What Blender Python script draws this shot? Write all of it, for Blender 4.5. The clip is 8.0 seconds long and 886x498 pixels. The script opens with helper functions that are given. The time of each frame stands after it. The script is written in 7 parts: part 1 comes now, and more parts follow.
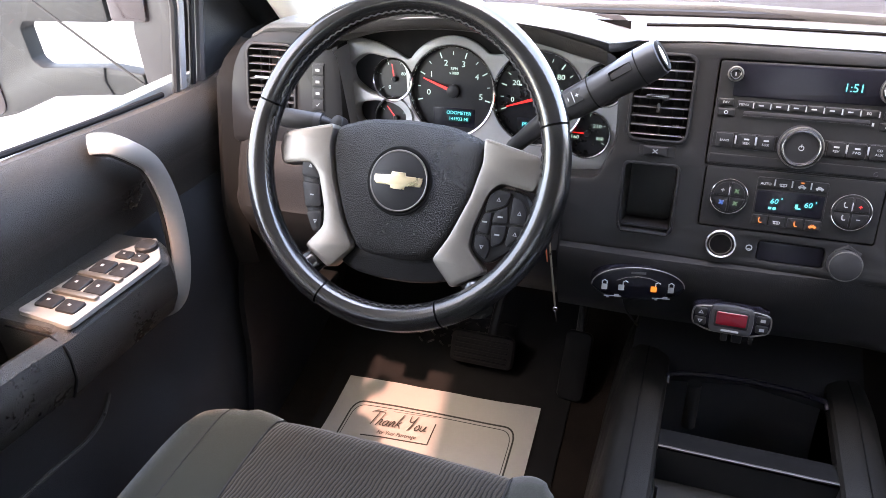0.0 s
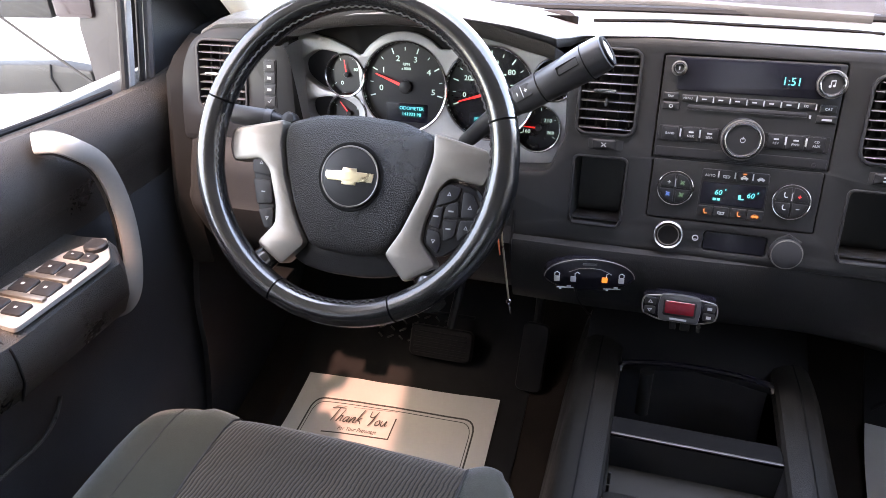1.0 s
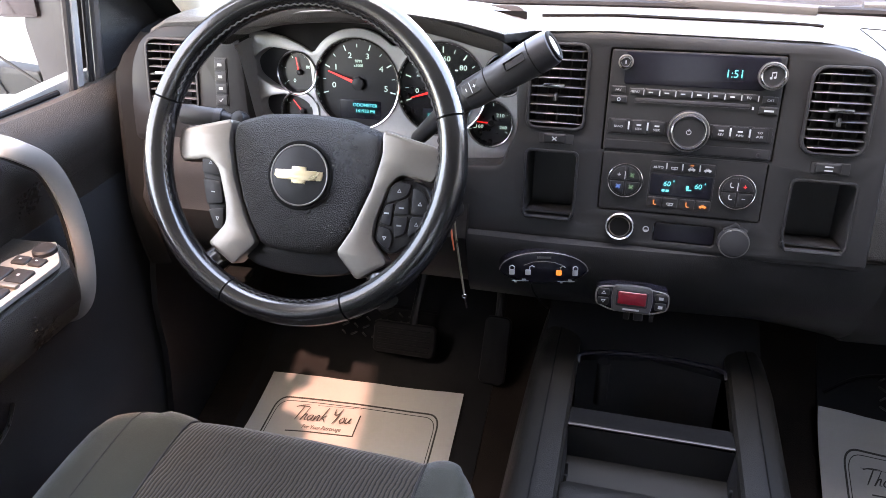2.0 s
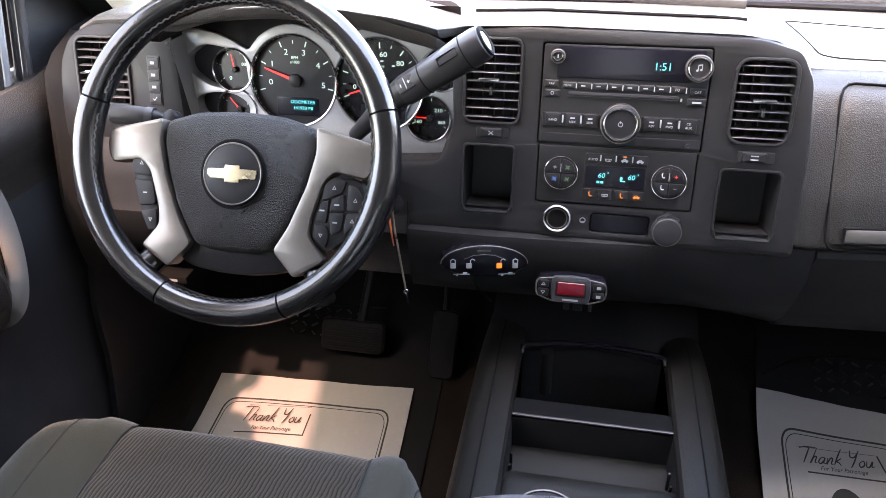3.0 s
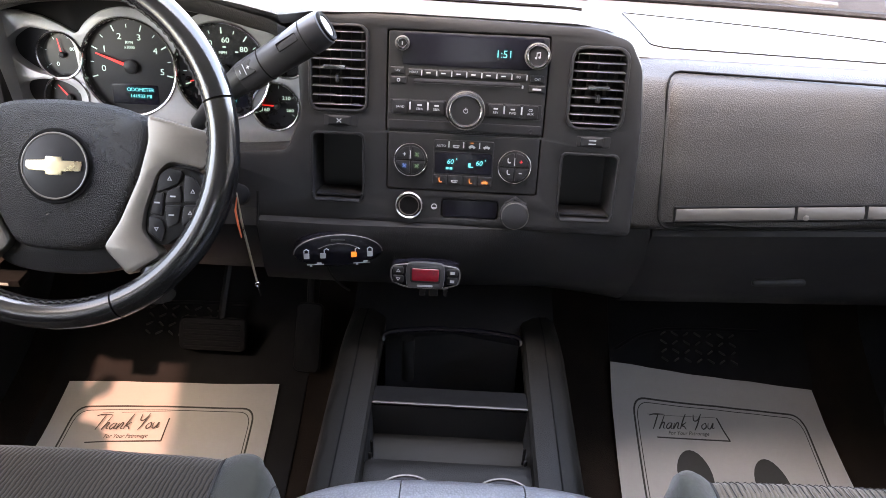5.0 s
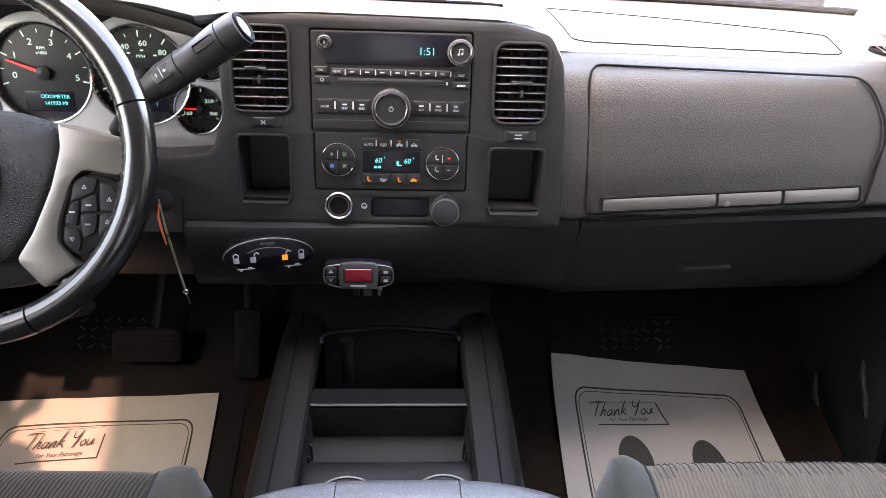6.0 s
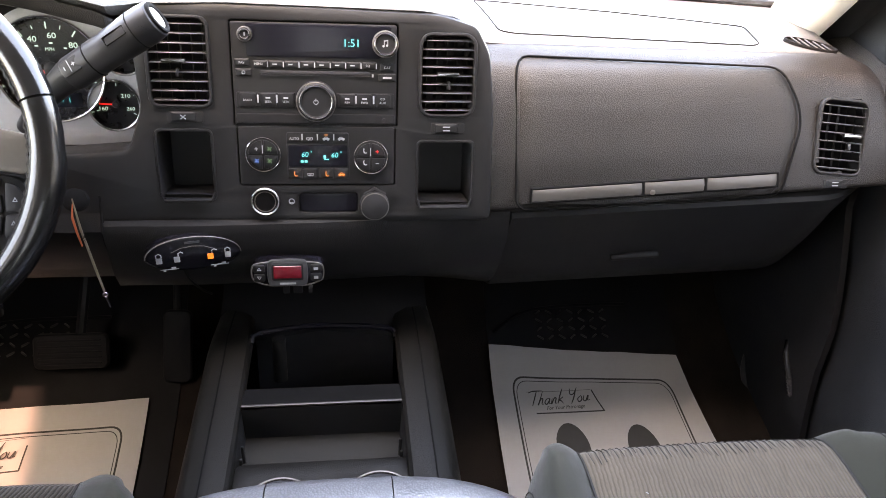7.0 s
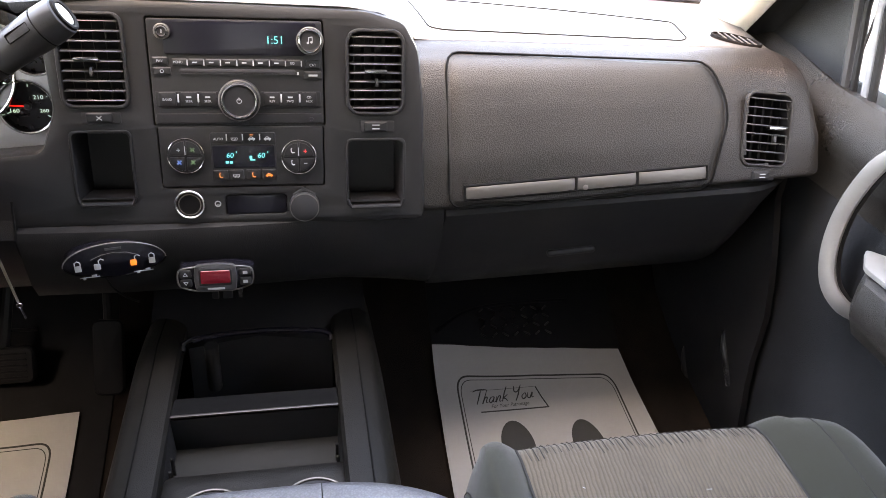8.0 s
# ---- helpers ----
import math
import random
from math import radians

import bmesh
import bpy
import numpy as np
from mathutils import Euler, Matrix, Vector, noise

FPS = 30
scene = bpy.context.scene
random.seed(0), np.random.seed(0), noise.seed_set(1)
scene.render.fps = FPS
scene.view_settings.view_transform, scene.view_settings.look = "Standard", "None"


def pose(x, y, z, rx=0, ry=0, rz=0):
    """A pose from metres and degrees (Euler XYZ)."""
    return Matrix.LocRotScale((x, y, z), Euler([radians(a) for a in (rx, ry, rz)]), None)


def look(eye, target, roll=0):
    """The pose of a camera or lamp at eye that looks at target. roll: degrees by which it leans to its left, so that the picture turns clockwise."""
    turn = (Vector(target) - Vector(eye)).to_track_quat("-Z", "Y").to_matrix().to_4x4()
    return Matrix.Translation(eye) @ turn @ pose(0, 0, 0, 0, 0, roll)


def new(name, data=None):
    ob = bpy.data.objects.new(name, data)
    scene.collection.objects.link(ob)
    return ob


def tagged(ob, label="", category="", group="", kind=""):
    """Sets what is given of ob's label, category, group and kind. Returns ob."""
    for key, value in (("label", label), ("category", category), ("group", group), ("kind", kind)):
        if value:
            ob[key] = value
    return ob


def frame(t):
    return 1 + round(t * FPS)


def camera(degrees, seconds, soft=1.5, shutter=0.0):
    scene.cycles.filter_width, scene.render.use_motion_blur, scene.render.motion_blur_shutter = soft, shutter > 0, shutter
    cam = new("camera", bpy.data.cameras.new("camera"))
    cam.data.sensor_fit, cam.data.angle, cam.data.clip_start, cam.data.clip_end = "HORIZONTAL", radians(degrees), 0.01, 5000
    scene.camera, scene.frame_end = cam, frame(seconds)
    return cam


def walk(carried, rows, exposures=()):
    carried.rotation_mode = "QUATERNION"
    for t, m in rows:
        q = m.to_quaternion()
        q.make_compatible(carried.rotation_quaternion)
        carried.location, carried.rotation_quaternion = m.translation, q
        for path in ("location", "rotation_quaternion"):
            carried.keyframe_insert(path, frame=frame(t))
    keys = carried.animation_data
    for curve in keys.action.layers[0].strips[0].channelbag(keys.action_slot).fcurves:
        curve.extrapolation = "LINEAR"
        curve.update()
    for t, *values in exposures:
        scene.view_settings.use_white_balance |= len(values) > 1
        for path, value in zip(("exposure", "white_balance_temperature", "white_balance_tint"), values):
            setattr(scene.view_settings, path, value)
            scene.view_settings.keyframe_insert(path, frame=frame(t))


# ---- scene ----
cam = camera(63.2, 8.0, 0.75)
PATH = [
    (0, (-0.108, -0.84, 0.964), (-0.735, 0.767, -0.048), -2.6),
    (0.5, (-0.099, -0.84, 0.966), (-0.682, 0.779, -0.053), -2.4),
    (1, (-0.093, -0.841, 0.966), (-0.626, 0.791, -0.061), -1.9),
    (1.5, (-0.082, -0.839, 0.967), (-0.583, 0.798, -0.067), -1.9),
    (3, (-0.046, -0.834, 0.97), (-0.393, 0.828, -0.086), -1.3),
    (3.5, (-0.034, -0.833, 0.969), (-0.32, 0.836, -0.095), -0.7),
    (4, (-0.027, -0.83, 0.967), (-0.224, 0.848, -0.105), 0.5),
    (5.5, (0.003, -0.83, 0.964), (0.051, 0.859, -0.106), 2.8),
    (6, (0.015, -0.831, 0.964), (0.129, 0.856, -0.105), 2.7),
    (6.5, (0.024, -0.828, 0.961), (0.222, 0.849, -0.111), 3.4),
    (7, (0.032, -0.827, 0.96), (0.301, 0.839, -0.114), 4.1),
    (7.5, (0.043, -0.825, 0.958), (0.379, 0.832, -0.11), 4.6),
    (8, (0.061, -0.822, 0.953), (0.453, 0.826, -0.11), 4.9),
]
walk(cam, [(t, look(e, g, r)) for t, e, g, r in PATH], [(0, 6.5, 9800, 17), (3.5, 6.44, 10100, 17), (8, 6.4, 12000, 17)])

# ---- daylight ----
SUN_FROM = Vector((-0.285, -0.50, 1.0)).normalized()
world = bpy.data.worlds.new("sky")
scene.world = world
world.use_nodes = True
wt = world.node_tree
sky = wt.nodes.new("ShaderNodeTexSky")
sky.sky_type, sky.sun_disc = "NISHITA", False
sky.sun_elevation = math.asin(SUN_FROM.z)
sky.sun_rotation = math.atan2(SUN_FROM.x, SUN_FROM.y)
sky.air_density, sky.dust_density = 0.6, 0.8
back = wt.nodes["Background"]
back.inputs["Strength"].default_value = 0.15
wt.links.new(sky.outputs[0], back.inputs["Color"])
sun_data = bpy.data.lights.new("sun", "SUN")
sun_data.energy, sun_data.angle, sun_data.color = 0.1, radians(1.6), (1.0, 0.63, 0.62)
sun = new("sun", sun_data)
sun.matrix_world = look(SUN_FROM * 20, (0, 0, 0))

# ---- shape helpers ----
WORLD_OF = {}


def thing(name, label, category, m=None, group="", kind=""):
    ob = new(name)
    m = m or Matrix()
    ob.matrix_basis = m
    ob.empty_display_size = 0.05
    WORLD_OF[ob] = m.copy()
    return tagged(ob, label, category, group, kind)


def finish(bm, name, mat, angle=38, smooth=True):
    bmesh.ops.recalc_face_normals(bm, faces=bm.faces)
    lim = radians(angle)
    for f in bm.faces:
        f.smooth = smooth
    for e in bm.edges:
        e.smooth = len(e.link_faces) == 2 and e.calc_face_angle(0) < lim
    me = bpy.data.meshes.new(name)
    bm.to_mesh(me)
    bm.free()
    me.materials.append(mat)
    return me


def part(name, bm, mat, parent, label="", m=None, angle=38, smooth=True):
    """One mesh under a thing or a part; m is its pose in the world."""
    me = bm if isinstance(bm, bpy.types.Mesh) else finish(bm, name, mat, angle, smooth)
    ob = new(name, me)
    m = m or Matrix()
    if parent is not None:
        ob.parent = parent
        ob.matrix_parent_inverse = WORLD_OF[parent].inverted()
    ob.matrix_basis = m
    WORLD_OF[ob] = m.copy()
    if label:
        tagged(ob, label)
    return ob


def solo(name, bm, mat, label, category, m=None, group="", kind="", angle=38):
    return tagged(part(name, bm, mat, None, "", m, angle), label, category, group, kind)


def rr(w, h, r, cx=0.0, cy=0.0, n=5):
    """Rounded rectangle, counter-clockwise."""
    r = min(r, w / 2 - 1e-5, h / 2 - 1e-5)
    out = []
    for qx, qy, a0 in ((1, -1, -90), (1, 1, 0), (-1, 1, 90), (-1, -1, 180)):
        for i in range(n + 1):
            a = radians(a0 + 90 * i / n)
            out.append((cx + qx * (w / 2 - r) + r * math.cos(a), cy + qy * (h / 2 - r) + r * math.sin(a)))
    return out


def circ(r, n=32, cx=0.0, cy=0.0, ry=None):
    ry = ry or r
    return [(cx + r * math.cos(2 * math.pi * i / n), cy + ry * math.sin(2 * math.pi * i / n)) for i in range(n)]


def rounded(pts, r, n=4):
    """A polygon with its corners rounded."""
    out, k = [], len(pts)
    for i in range(k):
        p, a, b = Vector(pts[i]), Vector(pts[i - 1]), Vector(pts[(i + 1) % k])
        da, db = (a - p), (b - p)
        q = min(r, da.length * 0.45, db.length * 0.45)
        s, e = p + da.normalized() * q, p + db.normalized() * q
        for j in range(n + 1):
            t = j / n
            out.append(tuple(s * (1 - t) ** 2 + p * 2 * t * (1 - t) + e * t * t))
    return out


def area2(pts):
    return sum(pts[i - 1][0] * pts[i][1] - pts[i][0] * pts[i - 1][1] for i in range(len(pts)))


def inset(pts, d):
    """Offset of a counter-clockwise outline inwards by d."""
    k, out = len(pts), []
    for i in range(k):
        a, p, b = Vector(pts[i - 1]), Vector(pts[i]), Vector(pts[(i + 1) % k])
        e1, e2 = (p - a), (b - p)
        n1, n2 = Vector((-e1.y, e1.x)), Vector((-e2.y, e2.x))
        n1 = n1.normalized() if n1.length > 1e-9 else n2.normalized()
        n2 = n2.normalized() if n2.length > 1e-9 else n1
        m = n1 + n2
        m = m / max(0.6, m.length_squared / 2) if m.length > 1e-6 else n1
        out.append(tuple(p + m * d))
    return out


def plate(outer, holes=(), depth=0.01, ch=0.001, back=False, rim=None):
    """A plate whose front lies at z = 0 and faces +z, with holes through it and softened rims."""
    from mathutils.geometry import tessellate_polygon
    loops = [list(outer) if area2(outer) > 0 else list(outer)[::-1]]
    loops += [list(h) if area2(h) > 0 else list(h)[::-1] for h in holes]
    bm = bmesh.new()
    front, mid, rear = [], [], []
    for i, lp in enumerate(loops):
        sgn = 1 if i == 0 else -1
        cr = ch if i else (rim or ch)
        f = inset(lp, sgn * cr)
        c = inset(lp, sgn * cr * 0.3)
        front.append([bm.verts.new((x, y, 0)) for x, y in f])
        mid.append([bm.verts.new((x, y, -cr * 0.3)) for x, y in c])
        mid[-1] = (mid[-1], [bm.verts.new((x, y, -cr)) for x, y in lp])
        rear.append([bm.verts.new((x, y, -depth)) for x, y in lp])
    flat = [v for lp in front for v in lp]
    for tri in tessellate_polygon([[v.co for v in lp] for lp in front]):
        try:
            bm.faces.new([flat[i] for i in tri])
        except ValueError:
            pass
    for f, (c, d), r in zip(front, mid, rear):
        for A, B in ((f, c), (c, d), (d, r)):
            for i in range(len(A)):
                bm.faces.new((A[i - 1], A[i], B[i], B[i - 1]))
    if back:
        flat = [v for lp in rear for v in lp]
        for tri in tessellate_polygon([[v.co for v in lp] for lp in rear]):
            try:
                bm.faces.new([flat[i] for i in tri])
            except ValueError:
                pass
    return bm


def pillow(outer, depth, dome, ch=0.003, steps=5):
    """A solid with a domed front: depth behind z = 0, dome in front of it."""
    o = list(outer) if area2(outer) > 0 else list(outer)[::-1]
    cx, cy = sum(p[0] for p in o) / len(o), sum(p[1] for p in o) / len(o)
    bm = bmesh.new()
    rings = [[bm.verts.new((x, y, -depth)) for x, y in o], [bm.verts.new((x, y, -ch)) for x, y in o]]
    q = inset(o, ch * 0.8)
    rings.append([bm.verts.new((x, y, 0)) for x, y in q])
    for i in range(1, steps):
        t = i / steps
        rings.append([bm.verts.new((cx + (x - cx) * (1 - t), cy + (y - cy) * (1 - t), dome * (1 - (1 - t) ** 2))) for x, y in q])
    for A, B in zip(rings, rings[1:]):
        for i in range(len(A)):
            bm.faces.new((A[i - 1], A[i], B[i], B[i - 1]))
    tip = bm.verts.new((cx, cy, dome))
    for i in range(len(o)):
        bm.faces.new((rings[-1][i - 1], rings[-1][i], tip))
    bm.faces.new(rings[0][::-1])
    return bm


def box(sx, sy, sz, bevel=0.0, seg=2, at=(0, 0, 0)):
    bm = bmesh.new()
    bmesh.ops.create_cube(bm, size=1, matrix=Matrix.Translation(at) @ Matrix.Diagonal((sx, sy, sz, 1)))
    if bevel:
        bmesh.ops.bevel(bm, geom=bm.edges[:], offset=bevel, segments=seg, affect="EDGES", profile=0.5)
    return bm


def lathe(profile, n=32, closed=False):
    """Turns (radius, z) pairs about z."""
    bm = bmesh.new()
    rows = [[bm.verts.new((max(r, 1e-5) * math.cos(2 * math.pi * i / n), max(r, 1e-5) * math.sin(2 * math.pi * i / n), z)) for i in range(n)] for r, z in profile]
    if closed:
        rows.append(rows[0])
    for A, B in zip(rows, rows[1:]):
        for i in range(n):
            bm.faces.new((A[i - 1], A[i], B[i], B[i - 1]))
    if not closed:
        for row, flip in ((rows[0], True), (rows[-1], False)):
            bm.faces.new(row[::-1] if flip else row)
    return bm


def hoop(R, r, n=48, k=10, flat=1.0):
    return lathe([(R + r * math.cos(2 * math.pi * i / k), flat * r * math.sin(2 * math.pi * i / k)) for i in range(k)], n, True)


def tube(points, radius, n=10, closed=False, flat=None):
    """A round (or flat: (w, h)) bar along points; radius may be a list."""
    P = [Vector(p) for p in points]
    k = len(P)
    R = radius if isinstance(radius, (list, tuple)) else [radius] * k
    bm, rows = bmesh.new(), []
    up = Vector((0, 0, 1))
    t0 = (P[1] - P[0]).normalized()
    if abs(t0.dot(up)) > 0.95:
        up = Vector((1, 0, 0))
    side = t0.cross(up).normalized()
    for i in range(k):
        a = P[i - 1] if (i or closed) else P[0]
        b = P[(i + 1) % k] if (i < k - 1 or closed) else P[-1]
        t = (b - a).normalized()
        side = (side - t * side.dot(t)).normalized()
        nrm = side.cross(t)
        w, h = (flat if flat else (1, 1))
        rows.append([bm.verts.new(P[i] + side * (R[i] * w * math.cos(2 * math.pi * j / n)) + nrm * (R[i] * h * math.sin(2 * math.pi * j / n))) for j in range(n)])
    pairs = list(zip(rows, rows[1:])) + ([(rows[-1], rows[0])] if closed else [])
    for A, B in pairs:
        for j in range(n):
            bm.faces.new((A[j - 1], A[j], B[j], B[j - 1]))
    if not closed:
        bm.faces.new(rows[0][::-1])
        bm.faces.new(rows[-1])
    return bm


def loft(rows, closed=False):
    """A skin over rows of points of equal length."""
    bm = bmesh.new()
    V = [[bm.verts.new(p) for p in row] for row in rows]
    for A, B in zip(V, V[1:]):
        k = len(A)
        for i in range(k if closed else k - 1):
            j = (i + 1) % k
            bm.faces.new((A[i], A[j], B[j], B[i]))
    return bm


def slab(rows, d):
    """A skin over rows of points with an underside d lower."""
    return loft([[*r, *[(p[0], p[1], p[2] - d) for p in r[::-1]]] for r in rows], True)


def thick(bm, d):
    """Gives an open skin a thickness d against its normals."""
    bmesh.ops.recalc_face_normals(bm, faces=bm.faces)
    bmesh.ops.solidify(bm, geom=bm.faces[:], thickness=d)
    return bm


def spline(pts, n):
    """n points on a smooth curve through pts (Catmull-Rom)."""
    P = [Vector(p) for p in pts]
    out, segs = [], len(P) - 1
    for i in range(n):
        u = i / (n - 1) * segs
        k = min(int(u), segs - 1)
        t = u - k
        a, b, c, d = P[max(k - 1, 0)], P[k], P[k + 1], P[min(k + 2, segs)]
        out.append(0.5 * ((2 * b) + (c - a) * t + (2 * a - 5 * b + 4 * c - d) * t * t + (3 * b - a - 3 * c + d) * t ** 3))
    return out


def interp(x, table):
    """Smoothstep between rows (x, value...)."""
    if x <= table[0][0]:
        return table[0][1:]
    for a, b in zip(table, table[1:]):
        if x <= b[0]:
            t = (x - a[0]) / (b[0] - a[0])
            return tuple(p + (q - p) * t for p, q in zip(a[1:], b[1:]))
    return table[-1][1:]


def words(body, size, deep=0.0003, shear=0.0, width=1.0):
    """Raised lettering as a bmesh, centred, in the xy plane."""
    cu = bpy.data.curves.new("lettering", "FONT")
    cu.body, cu.size, cu.extrude, cu.shear = body, size, deep, shear
    cu.align_x, cu.align_y, cu.resolution_u = "CENTER", "CENTER", 3
    ob = bpy.data.objects.new("lettering", cu)
    me = bpy.data.meshes.new_from_object(ob)
    bm = bmesh.new()
    bm.from_mesh(me)
    if width != 1.0:
        bmesh.ops.scale(bm, vec=(width, 1, 1), verts=bm.verts)
    bpy.data.objects.remove(ob)
    bpy.data.meshes.remove(me)
    return bm


def merge(*bms):
    """Joins bmeshes, each alone or with a matrix, into one."""
    out = bmesh.new()
    for b in bms:
        b, m = b if isinstance(b, tuple) else (b, None)
        if m is not None:
            b.transform(m)
        me = bpy.data.meshes.new("tmp")
        b.to_mesh(me)
        out.from_mesh(me)
        b.free()
        bpy.data.meshes.remove(me)
    return out


def face_at(y0, s, z0):
    """Poses on a face y = y0 + s (z - z0) that looks towards the cab: x, z, and how far proud."""
    k = math.sqrt(1 + s * s)

    def at(x, z, out=0.0, turn=0.0):
        m = Matrix(((1, 0, 0, x), (0, s / k, -1 / k, y0 + s * (z - z0) - out / k), (0, 1 / k, s / k, z + out * s / k), (0, 0, 0, 1)))
        return m @ pose(0, 0, 0, 0, 0, turn)
    return at


STACK = face_at(0.012, 0.25, 0.61)
GAUGE = face_at(0.075, 0.2, 0.645)

# ---- materials ----
def material(name, base, rough=0.5, metal=0.0, vary=0.25, scale=6.0, grain=0.0, grain_size=900.0, grain_kind="voronoi",
             coat=0.0, rough_vary=0.12, spec=0.5, sheen=0.0, tint=None, pit=0.0):
    mat = bpy.data.materials.new(name)
    mat.use_nodes = True
    nt = mat.node_tree
    N, L = nt.nodes, nt.links
    p = N["Principled BSDF"]
    geo = N.new("ShaderNodeNewGeometry")
    big = N.new("ShaderNodeTexNoise")
    big.inputs["Scale"].default_value, big.inputs["Detail"].default_value = scale, 6
    L.new(geo.outputs["Position"], big.inputs["Vector"])
    fine = N.new("ShaderNodeTexNoise")
    fine.inputs["Scale"].default_value, fine.inputs["Detail"].default_value = scale * 23, 4
    L.new(geo.outputs["Position"], fine.inputs["Vector"])
    mixf = N.new("ShaderNodeMath")
    mixf.operation = "MULTIPLY_ADD"
    L.new(fine.outputs[0], mixf.inputs[0])
    mixf.inputs[1].default_value = 0.35
    L.new(big.outputs[0], mixf.inputs[2])
    ramp = N.new("ShaderNodeMapRange")
    ramp.inputs["From Min"].default_value, ramp.inputs["From Max"].default_value = 0.45, 0.9
    L.new(mixf.outputs[0], ramp.inputs["Value"])
    col = N.new("ShaderNodeMix")
    col.data_type = "RGBA"
    b = Vector(base[:3])
    hi = Vector(tint) if tint else b * (1 + vary)
    col.inputs[6].default_value = (*(b * (1 - vary)), 1)
    col.inputs[7].default_value = (*hi, 1)
    L.new(ramp.outputs[0], col.inputs[0])
    L.new(col.outputs[2], p.inputs["Base Color"])
    rg = N.new("ShaderNodeMapRange")
    rg.inputs["From Min"].default_value, rg.inputs["From Max"].default_value = 0.45, 0.9
    rg.inputs["To Min"].default_value, rg.inputs["To Max"].default_value = max(0.02, rough - rough_vary), min(1, rough + rough_vary)
    L.new(mixf.outputs[0], rg.inputs["Value"])
    L.new(rg.outputs[0], p.inputs["Roughness"])
    p.inputs["Metallic"].default_value = metal
    p.inputs["Specular IOR Level"].default_value = spec
    p.inputs["Coat Weight"].default_value = coat
    p.inputs["Coat Roughness"].default_value = 0.15
    p.inputs["Sheen Weight"].default_value = sheen
    if grain:
        bump = N.new("ShaderNodeBump")
        bump.inputs["Distance"].default_value = 0.001
        bump.inputs["Strength"].default_value = grain
        if grain_kind == "voronoi":
            g = N.new("ShaderNodeTexVoronoi")
            g.feature = "F1"
            g.inputs["Scale"].default_value = grain_size
            out = g.outputs["Distance"]
        else:
            g = N.new("ShaderNodeTexNoise")
            g.inputs["Scale"].default_value = grain_size
            g.inputs["Detail"].default_value = 3
            out = g.outputs[0]
        L.new(geo.outputs["Position"], g.inputs["Vector"])
        # grain shading put into the base colour: darker between the cells
        if pit:
            pr, pm = N.new("ShaderNodeMapRange"), N.new("ShaderNodeMix")
            pm.data_type, pm.blend_type = "RGBA", "MULTIPLY"
            pr.inputs["From Min"].default_value, pr.inputs["From Max"].default_value = 0.1, 0.75
            pr.inputs["To Min"].default_value, pr.inputs["To Max"].default_value = 1 + pit, 1 - pit
            L.new(out, pr.inputs["Value"])
            pm.inputs[0].default_value = 1.0
            L.new(col.outputs[2], pm.inputs[6])
            L.new(pr.outputs[0], pm.inputs[7])
            L.new(pm.outputs[2], p.inputs["Base Color"])
        L.new(out, bump.inputs["Height"])
        L.new(bump.outputs[0], p.inputs["Normal"])
    return mat


def glow(name, color, strength, base=(0.02, 0.02, 0.02)):
    mat = material(name, base, 0.4, vary=0.1)
    p = mat.node_tree.nodes["Principled BSDF"]
    p.inputs["Emission Color"].default_value = (*color, 1)
    p.inputs["Emission Strength"].default_value = strength
    return mat


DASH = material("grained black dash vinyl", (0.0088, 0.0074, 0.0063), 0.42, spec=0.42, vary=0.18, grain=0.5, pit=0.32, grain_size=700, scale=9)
# same vinyl as DASH; the sun on the top is put into a lighter base
DASH_LIT = material("dash vinyl lightened as if sunlit", (0.045, 0.0437, 0.0418), 0.42, vary=0.18, grain=0.5, pit=0.28, grain_size=640, scale=9, spec=0.8)
BEZEL = material("smooth charcoal plastic", (0.0115, 0.0115, 0.0121), 0.48, spec=0.25, vary=0.15, grain=0.12, grain_size=1500, scale=12)
BLACK = material("matt black plastic", (0.012, 0.012, 0.0126), 0.45, spec=0.22, vary=0.2, scale=14)
# near-black colour that puts the shade of gaps onto tubes and plates
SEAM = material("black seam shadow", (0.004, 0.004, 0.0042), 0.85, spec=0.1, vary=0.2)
PIT = material("black cavity plastic", (0.026, 0.026, 0.029), 0.7, spec=0.2, vary=0.2)
SLAT = material("black vent plastic", (0.032, 0.032, 0.033), 0.34, vary=0.15, scale=20)
GLOSS = material("gloss black lens", (0.006, 0.006, 0.009), 0.24, vary=0.1, rough_vary=0.03, spec=0.2)
BUTTON = material("black rubber button", (0.0125, 0.0125, 0.0135), 0.45, spec=0.2, vary=0.2, scale=30)
SILVER = material("satin silver paint", (0.155, 0.142, 0.127), 0.36, metal=0.75, vary=0.08, grain=0.05, grain_size=2500, scale=10, rough_vary=0.03)
GREY_PAINT = material("grey painted cluster trim", (0.29, 0.29, 0.29), 0.40, metal=0.35, vary=0.08, scale=10, rough_vary=0.03)
STRIP = material("dull satin strip paint", (0.07, 0.066, 0.061), 0.42, metal=0.6, vary=0.08, scale=10, rough_vary=0.03)
CHROME = material("bright chrome", (0.42, 0.42, 0.43), 0.16, metal=1.0, vary=0.05, rough_vary=0.05)
LEATHER = material("worn black leather", (0.0045, 0.0044, 0.0046), 0.19, vary=0.3, grain=0.05, grain_size=420, scale=18, rough_vary=0.03, spec=0.75)
PAD = material("grained black horn pad", (0.0072, 0.0064, 0.0058), 0.32, spec=0.3, vary=0.15, grain=1.1, pit=0.5, grain_size=860, scale=10)
DOOR_TOP = material("grained black door vinyl", (0.0235, 0.0207, 0.018), 0.36, vary=0.2, grain=0.8, pit=0.5, grain_size=860, scale=8, spec=0.42)
